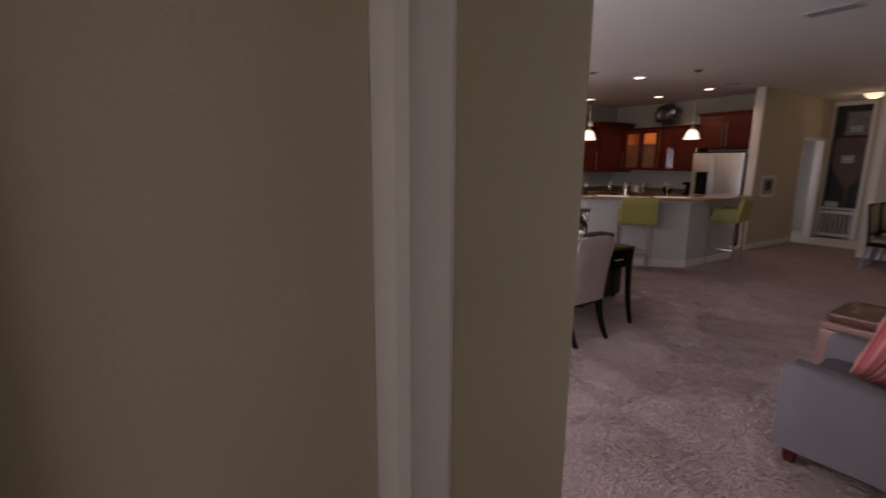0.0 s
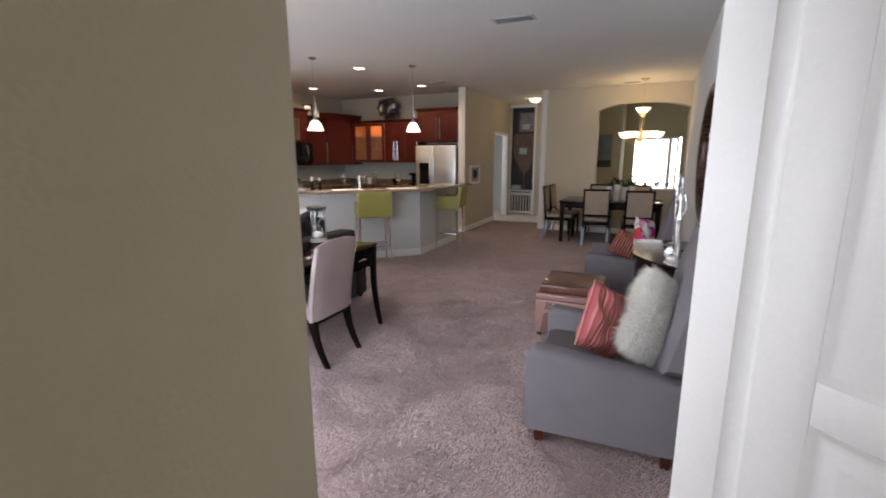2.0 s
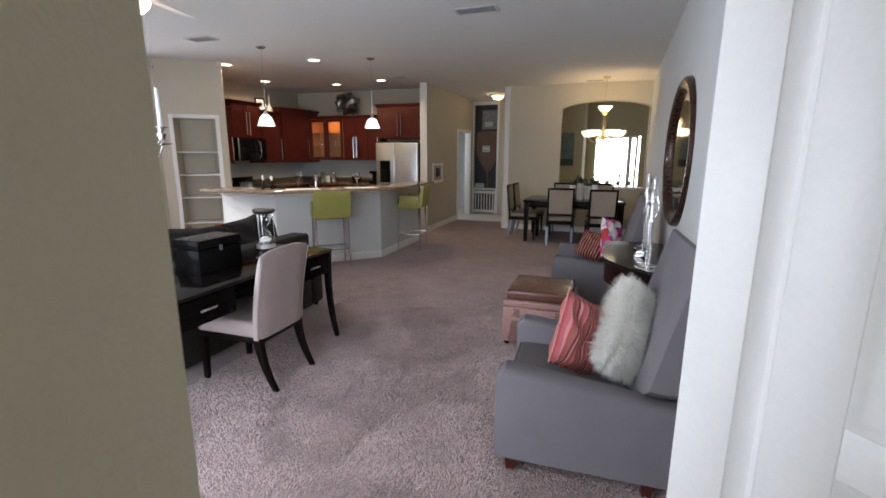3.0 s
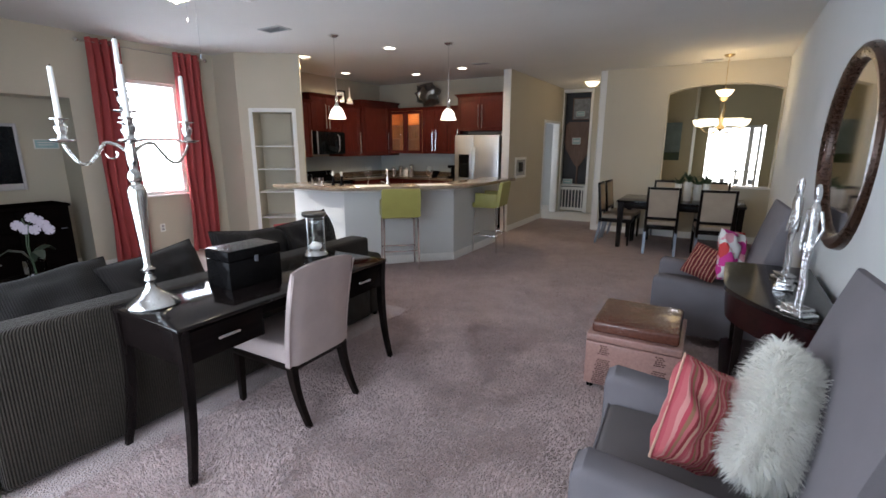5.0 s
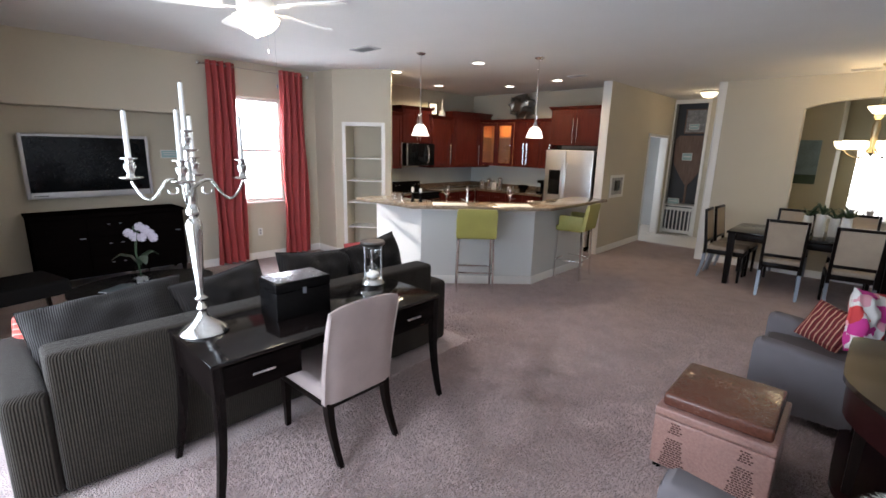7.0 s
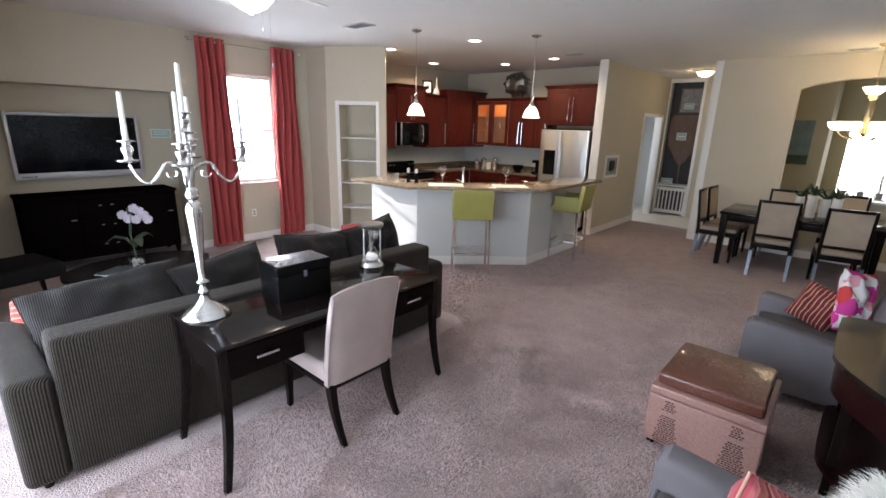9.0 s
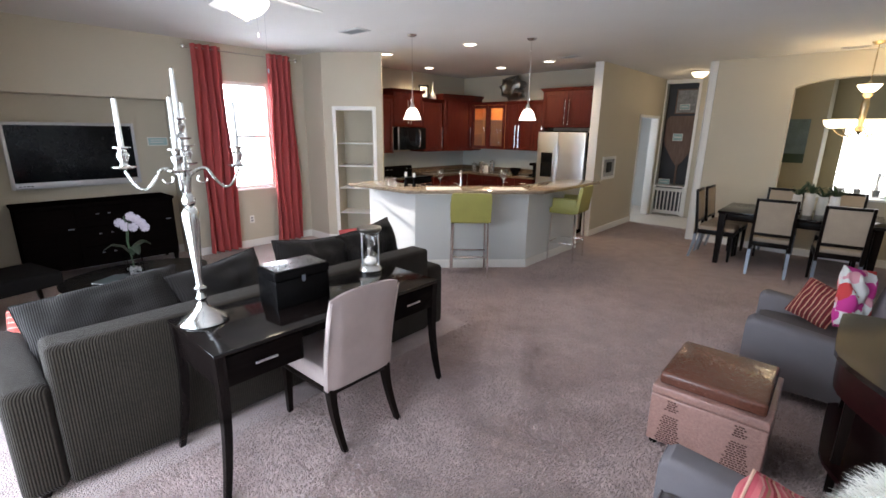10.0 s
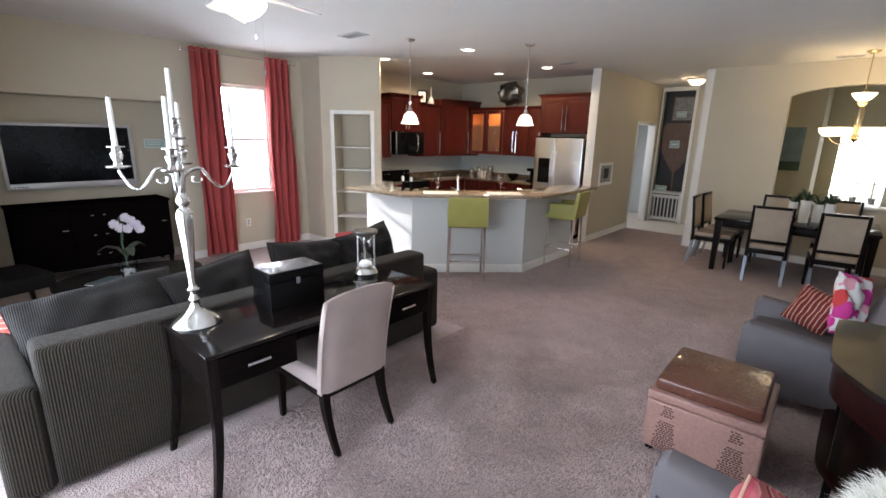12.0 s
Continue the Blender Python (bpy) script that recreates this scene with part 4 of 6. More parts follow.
back_cushion("throw_pillow", pose(-0.085, -4.88, 0.47, -12, 0, 92), 0.42, 0.40, 0.16, RED, "plain coral throw pillow at the sofa end", "pillow")


def armchair(m, label):
    """Low armchair with a tall raked back; it faces -x."""
    c = thing("armchair", m, label, "armchair", "gray armchairs along the wall")
    w = 0.86
    bm = bmesh.new()
    soft_block(bm, (0.03, -w / 2 + 0.02, 0.10), (0.72, w / 2 - 0.02, 0.27), 0.02)
    part("base", bm, GRAY_FABRIC, c)
    bm = bmesh.new()
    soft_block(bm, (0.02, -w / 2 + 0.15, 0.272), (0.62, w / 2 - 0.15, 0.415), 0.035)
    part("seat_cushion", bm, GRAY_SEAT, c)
    bm = bmesh.new()
    for z in (0.40, 0.285):
        tube(bm, [(0.02, -w / 2 + 0.16, z), (0.02, w / 2 - 0.16, z)], 0.006, 6)
    part("seat_piping", bm, GRAY_FABRIC, c)
    for s in (-1, 1):
        bm = bmesh.new()
        y0, y1 = (-w / 2, -w / 2 + 0.16) if s < 0 else (w / 2 - 0.16, w / 2)
        sec = []
        for x, top in ((0.0, 0.525), (0.03, 0.548), (0.2, 0.53), (0.45, 0.50), (0.7, 0.47), (0.80, 0.46)):
            r = 0.035
            sec.append([(x, y0, 0.09), (x, y0, top - r), (x, y0 + 0.012, top - 0.012), (x, y0 + r, top), (x, y1 - r, top), (x, y1 - 0.012, top - 0.012), (x, y1, top - r), (x, y1, 0.09)])
        rings(bm, sec)
        part("arm", bm, GRAY_FABRIC, c)
        bm = bmesh.new()
        tube(bm, [(-0.002, y0 + 0.004, 0.1), (-0.002, y0 + 0.004, 0.49), (-0.002, y0 + 0.02, 0.515), (-0.002, y1 - 0.02, 0.515), (-0.002, y1 - 0.004, 0.49), (-0.002, y1 - 0.004, 0.1)], 0.005, 6)
        part("arm_piping", bm, GRAY_FABRIC, c)
    bm = bmesh.new()
    n = 10
    loops = []
    for i in range(n + 1):
        u = i / n
        z = 0.12 + 1.02 * u
        xf = 0.56 + 0.24 * u
        xb = 0.80 + 0.06 * u
        t = max(0.03, (xb - xf)) * (1 - 0.55 * u ** 8)
        xm = (xf + xb) / 2
        half = (w / 2 - 0.165 if z < 0.46 else w / 2 - 0.03) * (1 - 0.12 * max(0, u - 0.6) ** 1.5)
        r = 0.03
        loops.append([(xm - t / 2, -half + r, z), (xm - t / 2 + 0.01, -half + 0.008, z), (xm, -half, z), (xm + t / 2, -half + 0.01, z), (xm + t / 2, half - 0.01, z), (xm, half, z), (xm - t / 2 + 0.01, half - 0.008, z), (xm - t / 2, half - r, z)])
    rings(bm, loops)
    part("backrest", bm, GRAY_FABRIC, c)
    for x in (0.07, 0.70):
        for s in (-1, 1):
            bm = bmesh.new()
            bar(bm, [(x, s * (w / 2 - 0.06), 0), (x, s * (w / 2 - 0.06), 0.105)], [0.04, 0.06], [0.04, 0.06])
            part("foot", bm, CHERRY_DARK, c, "dark red tapered foot")
    return c


CHERRY_DARK = wood_mat("dark_cherry_foot", (0.05, 0.01, 0.008), (0.09, 0.02, 0.014), 0.3)
armchair(pose(2.985, -6.10, 0, 0, 0, 2), "gray twill armchair with raked back and piped arms by the entry")
armchair(pose(2.97, -3.50, 0, 0, 0, 1), "gray twill armchair with raked back beside the console table")


# pillows on the armchairs
PINK = striped("pink_stripe_velvet", ((0.44, 0.10, 0.11), (0.52, 0.22, 0.2), (0.42, 0.05, 0.075), (0.26, 0.13, 0.07), (0.46, 0.12, 0.13), (0.22, 0.018, 0.025), (0.52, 0.3, 0.22), (0.40, 0.06, 0.08)), 14.0, 0)
MAROON = striped("maroon_stripe_velvet", ((0.16, 0.012, 0.014), (0.16, 0.012, 0.014), (0.55, 0.3, 0.2), (0.1, 0.01, 0.01)), 34, 0)


def floral_mat():
    m = mat("floral_cloth", (0.75, 0.72, 0.7), 0.8, bump=0.2, bump_scale=250)
    t = m.node_tree
    n, l = t.nodes, t.links
    co = n.new("ShaderNodeTexCoord")
    v = n.new("ShaderNodeTexVoronoi")
    v.inputs["Scale"].default_value = 11
    nz = n.new("ShaderNodeTexNoise")
    nz.inputs["Scale"].default_value, nz.inputs["Detail"].default_value = 7, 2
    l.new(co.outputs["Object"], nz.inputs["Vector"])
    mixv = n.new("ShaderNodeMix")
    mixv.data_type = "VECTOR"
    mixv.inputs[0].default_value = 0.12
    l.new(co.outputs["Object"], mixv.inputs[4])
    l.new(nz.outputs[1], mixv.inputs[5])
    l.new(mixv.outputs[1], v.inputs["Vector"])
    hue = n.new("ShaderNodeValToRGB")
    hue.color_ramp.interpolation = "CONSTANT"
    e = hue.color_ramp.elements
    e.new(0.5), e.new(0.6), e.new(0.82)
    for i, c in enumerate(((0.62, 0.04, 0.28), (0.78, 0.75, 0.72), (0.6, 0.05, 0.05), (0.75, 0.35, 0.4))):
        e[i].color = (*c, 1)
    e[0].position = 0
    sep = n.new("ShaderNodeSeparateColor")
    l.new(v.outputs[1], sep.inputs[0])
    l.new(sep.outputs[0], hue.inputs[0])
    near = n.new("ShaderNodeMath")
    near.operation = "LESS_THAN"
    near.inputs[1].default_value = 0.62
    l.new(v.outputs[0], near.inputs[0])
    mix = n.new("ShaderNodeMix")
    mix.data_type = "RGBA"
    mix.inputs[6].default_value = (0.78, 0.75, 0.72, 1)
    l.new(near.outputs[0], mix.inputs[0])
    l.new(hue.outputs[0], mix.inputs[7])
    l.new(mix.outputs[2], n["Principled BSDF"].inputs["Base Color"])
    return m


FLORAL = floral_mat()
back_cushion("throw_pillow", pose(3.315, -6.225, 0.455, -14, 28, 42), 0.31, 0.38, 0.14, PINK, "pink and copper striped throw pillow on an armchair", "pillow")
back_cushion("throw_pillow", pose(3.27, -3.36, 0.44, -30, 14, -20), 0.28, 0.30, 0.12, MAROON, "maroon and cream striped throw pillow on an armchair", "pillow")
back_cushion("throw_pillow", pose(3.525, -3.36, 0.44, -14, 12, 46), 0.27, 0.44, 0.13, FLORAL, "white throw pillow with pink and red flowers on an armchair", "pillow")


def fur_pillow(m):
    o = tagged(new("fur_pillow"), "fluffy white sheepskin pillow leaning in an armchair", "pillow")
    o.matrix_basis = m
    bm = bmesh.new()
    pillow(bm, 0.36, 0.46, 0.16, 12, 0.02)
    bmesh.ops.recalc_face_normals(bm, faces=bm.faces)
    rnd = random.Random(7)
    strands = []
    for f in bm.faces:
        c = f.calc_center_median()
        nrm = f.normal.copy() if f.normal.y * c.y > 0 else -f.normal
        vs = [v.co.copy() for v in f.verts]
        for _ in range(60):
            a, b = rnd.random(), rnd.random()
            p = (vs[0] * (1 - a) + vs[1] * a) * (1 - b) + (vs[3] * (1 - a) + vs[2] * a) * b
            d = (nrm + 0.35 * Vector((p.x, 0, p.z - 0.21)) / 0.2 + 0.55 * Vector((rnd.uniform(-1, 1), rnd.uniform(-1, 1), rnd.uniform(-1, 1))) + Vector((0, 0, -0.12))).normalized()
            strands.append((p, d, rnd.uniform(0.025, 0.075)))
    part("hide", bm, FUR, o)
    fur = bmesh.new()
    for p, d, L in strands:
        side = d.orthogonal().normalized()
        side.rotate(Matrix.Rotation(rnd.uniform(0, 6.28), 3, d))
        side *= 0.0016
        mid = p + d * L * 0.6
        tip = p + d * L + Vector((0, 0, -0.012))
        v = [fur.verts.new(q) for q in (p - side, p + side, mid + side * 0.8, mid - side * 0.8, tip)]
        fur.faces.new(v[:4])
        fur.faces.new((v[3], v[2], v[4]))
    tagged(part("fur", fur, FUR, o, "long white fur"), kind="stuff")


FUR = mat("white_fur", (0.93, 0.92, 0.87), 0.8, scale=9, var=0.04, spec=0.2)
fn, fl = FUR.node_tree.nodes, FUR.node_tree.links
thin = fn.new("ShaderNodeBsdfTranslucent")
thin.inputs[0].default_value = (0.95, 0.94, 0.9, 1)
both = fn.new("ShaderNodeMixShader")
both.inputs[0].default_value = 0.45
fl.new(fn["Principled BSDF"].outputs[0], both.inputs[1])
fl.new(thin.outputs[0], both.inputs[2])
fl.new(both.outputs[0], fn["Material Output"].inputs[0])
fur_pillow(pose(3.56, -6.19, 0.455, -16, 38, 46))


def ottoman():
    o = thing("storage_ottoman", pose(2.70, -5.0, 0, 0, 0, 0.5), "copper-brown crocodile leather storage ottoman with lift-off lid", "ottoman")
    w, d = 0.565, 0.60
    bm = bmesh.new()
    span(bm, (0.0, 0.0, 0.035), (w, d, 0.335), 0.012, 3)
    part("body", bm, CROC_COPPER, o)
    bm = bmesh.new()
    span(bm, (0.0, 0.0, 0.339), (w, d, 0.388), 0.01, 3)
    part("rim", bm, CROC_COPPER, o)
    bm = bmesh.new()
    span(bm, (0.025, 0.03, 0.39), (w - 0.025, d - 0.03, 0.467), 0.02, 4)
    part("lid", bm, CROC_TOP, o, "padded brown crocodile lid")
    for x, y in ((0.04, 0.04), (w - 0.04, 0.04), (0.04, d - 0.04), (w - 0.04, d - 0.04)):
        bm = bmesh.new()
        bar(bm, [(x, y, 0), (x, y, 0.036)], [0.035, 0.05], [0.035, 0.05])
        part("foot", bm, BLACK, o)
    # embossed scale bands on the front
    for bx in (0.10, 0.43):
        bm = bmesh.new()
        rnd = random.Random(int(bx * 100))
        for i in range(20):
            ww = 0.05 + 0.09 * i / 19
            if i in (5, 6):
                continue
            k = int(ww / 0.016)
            for j in range(k):
                x = bx + 0.02 + (j - k / 2 + 0.5 * (i % 2)) * 0.016 + rnd.uniform(-0.002, 0.002)
                span(bm, (x - 0.0065, -0.003, 0.31 - i * 0.0138), (x + 0.0065, 0.002, 0.319 - i * 0.0138), 0.003, 1)
        tagged(part("scale_band", bm, CROC_BAND, o, "dark embossed scales"), kind="stuff")


CROC_BAND = croc_mat("dark_embossed_scales", (0.1, 0.05, 0.042), (0.1, 0.05, 0.04), 60, 0.25)
ottoman()


def console_table():
    """Bow-fronted console against the east wall."""
    c = thing("console_table", pose(3.945, -4.46, 0, 0, 0, -1.5), "dark bow-fronted console table against the wall", "console table")
    D, h = 0.51, 0.76
    def outline(k):
        pts = [(-0.01, -0.8 * k), (-0.01, 0.44 * k)]
        for u, v in ((0.3, 0.44), (0.75, 0.425), (0.92, 0.40), (0.99, 0.36), (1.0, 0.2), (1.0, -0.1), (0.99, -0.28), (0.95, -0.36), (0.86, -0.46), (0.72, -0.57), (0.56, -0.68), (0.42, -0.76), (0.3, -0.8)):
            pts.append((-D * u * k, v * k))
        return pts
    bm = bmesh.new()
    prism(bm, outline(1.0), h - 0.028, h)
    part("tabletop", bm, ESPRESSO_TOP, c)
    bm = bmesh.new()
    prism(bm, outline(0.95), h - 0.2, h - 0.03)
    part("apron", bm, REDWOOD, c)
    bm = bmesh.new()
    prism(bm, outline(0.93), 0.16, 0.185)
    part("shelf", bm, REDWOOD, c)
    for x, y in ((-0.40, -0.32), (-0.40, 0.34), (-0.05, -0.7), (-0.05, 0.36)):
        bm = bmesh.new()
        bar(bm, [(x, y, 0), (x, y, h - 0.03)], [0.035, 0.05], [0.035, 0.05])
        part("leg", bm, ESPRESSO_MATT, c)


REDWOOD = wood_mat("dark_red_wood", (0.009, 0.002, 0.0022), (0.018, 0.004, 0.004), 0.3, 1, 0.0, 0.1)
console_table()


def statue(x, y, rz, h, stride):
    bm = bmesh.new()
    span(bm, (-0.05, -0.075, 0), (0.05, 0.075, 0.018), 0.003)
    span(bm, (-0.038, -0.06, 0.018), (0.038, 0.06, 0.045), 0.003)
    k = h / 0.62
    for s in (-1, 1):
        tube(bm, [(0.0, s * stride, 0.045), (0.005, s * stride * 0.8, 0.15 * k), (-0.004, s * stride * 0.55, 0.24 * k), (0, s * 0.014, 0.34 * k)], [0.008, 0.010, 0.009, 0.014], 8)
        tube(bm, [(0, s * 0.036, 0.49 * k), (0.01, s * 0.05, 0.41 * k), (-0.012, s * 0.036, 0.33 * k), (-0.02, s * 0.02, 0.30 * k)], [0.008, 0.007, 0.006, 0.005], 7)
    tube(bm, [(0, 0, 0.32 * k), (0.004, 0, 0.36 * k), (0.002, 0, 0.42 * k), (-0.002, 0, 0.47 * k), (0, 0, 0.50 * k), (0, 0, 0.53 * k)], [0.018, 0.02, 0.017, 0.025, 0.021, 0.008], 10)
    lathe(bm, [(0.0, 0.525 * k), (0.012, 0.53 * k), (0.017, 0.555 * k), (0.016, 0.58 * k), (0.01, 0.605 * k), (0.0, 0.61 * k)], 12)
    for v in bm.verts:
        v.co += 0.003 * noise.noise_vector(v.co * 40) * (1 if v.co.z > 0.05 else 0)
    o = part("statue", bm, SILVER_ROUGH)
    o.matrix_basis = pose(x, y, 0.76, 0, 0, rz)
    tagged(o, "slender hammered silver standing statue on a square base", "statue", "silver statues on the console")


SILVER_ROUGH = mat("hammered_silver", (0.7, 0.7, 0.7), 0.22, 1.0, scale=20, var=0.2, bump=0.6, bump_scale=45)
statue(3.755, -4.43, 20, 0.64, 0.026)
statue(3.735, -4.64, -10, 0.66, 0.018)
statue(3.735, -5.125, 35, 0.66, 0.014)


def round_mirror():
    y = -4.36
    m = thing("round_mirror", pose(right_x(y) - 0.004, y, 1.56, 0, -90, 1.5), "large round wall mirror in a broad bronze frame", "mirror")
    R = 0.585
    bm = bmesh.new()
    n = 56
    prof = [(R - 0.10, 0.012), (R - 0.095, 0.03), (R - 0.07, 0.05), (R - 0.03, 0.055), (R - 0.006, 0.04), (R, 0.015), (R, 0.0), (R - 0.10, 0.0)]
    lathe(bm, prof + [prof[0]], n, cap=False)
    bmesh.ops.remove_doubles(bm, verts=bm.verts, dist=1e-5)
    part("frame", bm, BRONZE, m)
    bm = bmesh.new()
    lathe(bm, [(0.0, 0.008), (R - 0.095, 0.008), (R - 0.095, 0.014), (0.0, 0.014)], n)
    part("mirror_glass", bm, MIRROR, m)


BRONZE = mat("bronze_frame", (0.05, 0.022, 0.012), 0.28, 0.35, scale=4, var=0.5)
round_mirror()


# media corner
def media_console():
    c = thing("media_console", pose(-3.86, -7.05, 0), "dark espresso media console with drawers under the television", "media console")
    D, L, h = 0.5, 1.6, 0.9
    bm = bmesh.new()
    span(bm, (0, 0, h - 0.035), (D, L, h), 0.006)
    part("top", bm, ESPRESSO_DULL, c)
    bm = bmesh.new()
    span(bm, (0.01, 0.015, 0.12), (D - 0.03, L - 0.015, h - 0.036), 0.004)
    part("body", bm, ESPRESSO_DULL, c)
    for i, (y0, y1) in enumerate(((0.02, 0.52), (0.53, 1.07), (1.08, 1.58))):
        if i == 1:
            for z0, z1 in ((0.14, 0.37), (0.38, 0.61), (0.62, 0.85)):
                dr = block("drawer", (D - 0.03, y0, z0), (D - 0.012, y1, z1), ESPRESSO_DULL, c, 0.004)
                for s in (-0.06, 0.06):
                    block("handle", (D - 0.012, (y0 + y1) / 2 + s - 0.015, (z0 + z1) / 2 + 0.02), (D + 0.008, (y0 + y1) / 2 + s + 0.015, (z0 + z1) / 2 + 0.029), SATIN_METAL, dr, 0.003, "small metal pull")
        else:
            dr = block("cabinet_door", (D - 0.03, y0, 0.14), (D - 0.012, y1, 0.85), ESPRESSO_DULL, c, 0.004)
            yk = y1 - 0.05 if i == 0 else y0 + 0.42
            block("handle", (D - 0.012, yk - 0.03, 0.6), (D + 0.008, yk + 0.03, 0.612), SATIN_METAL, dr, 0.003, "small metal pull")
    for x in (0.04, D - 0.06):
        for y in (0.05, L - 0.05):
            bm = bmesh.new()
            bar(bm, [(x, y, 0), (x, y, 0.125)], [0.035, 0.05], [0.035, 0.05])
            part("leg", bm, ESPRESSO_DULL, c)


ESPRESSO_DULL = wood_mat("espresso_veneer", (0.0035, 0.0026, 0.0024), (0.006, 0.0042, 0.004), 0.6, 1, 0.0, 0.0)
media_console()


def television():
    t = thing("television", pose(-3.865, -6.33, 1.06), "wall-mounted flat television with silver bezel, switched off", "television")
    w, h = 1.29, 0.765
    bm = bmesh.new()
    span(bm, (0.0, -w / 2 + 0.1, 0.1), (0.04, w / 2 - 0.1, h - 0.1), 0.005)
    part("mount", bm, BLACK, t)
    bm = bmesh.new()
    f, fb = 0.035, 0.075
    for a, b in (((0.04, -w / 2, 0), (0.1, -w / 2 + f, h)), ((0.04, w / 2 - f, 0), (0.1, w / 2, h)), ((0.04, -w / 2 + f, 0), (0.1, w / 2 - f, fb)), ((0.04, -w / 2 + f, h - f), (0.1, w / 2 - f, h))):
        span(bm, a, b, 0.006)
    part("bezel", bm, TV_SILVER, t, "silver-gray plastic bezel")
    block("screen", (0.042, -w / 2 + f, fb), (0.09, w / 2 - f, h - f), SCREEN, t, 0)
    for i in range(4):
        block("button", (0.1, -w / 2 + 0.06 + i * 0.035, 0.03), (0.104, -w / 2 + 0.085 + i * 0.035, 0.04), BLACK, t, 0.001)


TV_SILVER = mat("silver_plastic", (0.5, 0.5, 0.52), 0.35, 0.3, scale=6, var=0.05)
SCREEN = mat("dark_screen", (0.005, 0.006, 0.007), 0.08, scale=2, var=0.1, spec=0.22)
television()


def plaque(m, w, h, color_mat, label, bars=2):
    p = thing("sign", m, label, "sign")
    block("board", (0, -w / 2, 0), (0.012, w / 2, h), WHITE, p, 0.003)
    block("face", (0.0125, -w / 2 + 0.012, 0.012), (0.0145, w / 2 - 0.012, h - 0.012), color_mat, p, 0)
    for i in range(bars):
        z = h * (0.62 - 0.26 * i)
        block("lettering", (0.0147, -w * 0.36, z), (0.0155, w * (0.36 - 0.1 * i), z + h * 0.1), WHITE, p, 0, "white unreadable lettering")


AQUA = mat("aqua_print", (0.38, 0.55, 0.55), 0.6, scale=12, var=0.15)
plaque(pose(-3.868, -5.40, 1.535), 0.25, 0.115, AQUA, "small aqua and white sign on the niche wall")


def outlet(m):
    o = thing("wall_outlet", m, "white wall outlet plate near the floor", "outlet")
    block("plate", (0, -0.036, 0), (0.006, 0.036, 0.115), WHITE, o, 0.002)
    for z in (0.022, 0.066):
        block("socket", (0.006, -0.017, z), (0.008, 0.017, z + 0.028), VENT_GRAY, o, 0.001)


outlet(pose(W + 0.001, -4.39, 0.37))


def coffee_table():
    t = thing("coffee_table", pose(-1.52, -6.42, 0), "dark oval coffee table in front of the sofa", "coffee table")
    bm = bmesh.new()
    n = 40
    prism(bm, [(0.42 * math.cos(2 * math.pi * i / n), 0.6 * math.sin(2 * math.pi * i / n)) for i in range(n)], 0.42, 0.45)
    part("tabletop", bm, ESPRESSO, t)
    bm = bmesh.new()
    prism(bm, [(0.37 * math.cos(2 * math.pi * i / n), 0.54 * math.sin(2 * math.pi * i / n)) for i in range(n)], 0.35, 0.419)
    part("apron", bm, ESPRESSO_MATT, t)
    for x in (-0.25, 0.25):
        for y in (-0.36, 0.36):
            bm = bmesh.new()
            sabre_leg(bm, x, y, 0.36, 0.06 * (1 if x > 0 else -1), 0.06 * (1 if y > 0 else -1), 0.045, 0.025)
            part("leg", bm, ESPRESSO_MATT, t)


coffee_table()


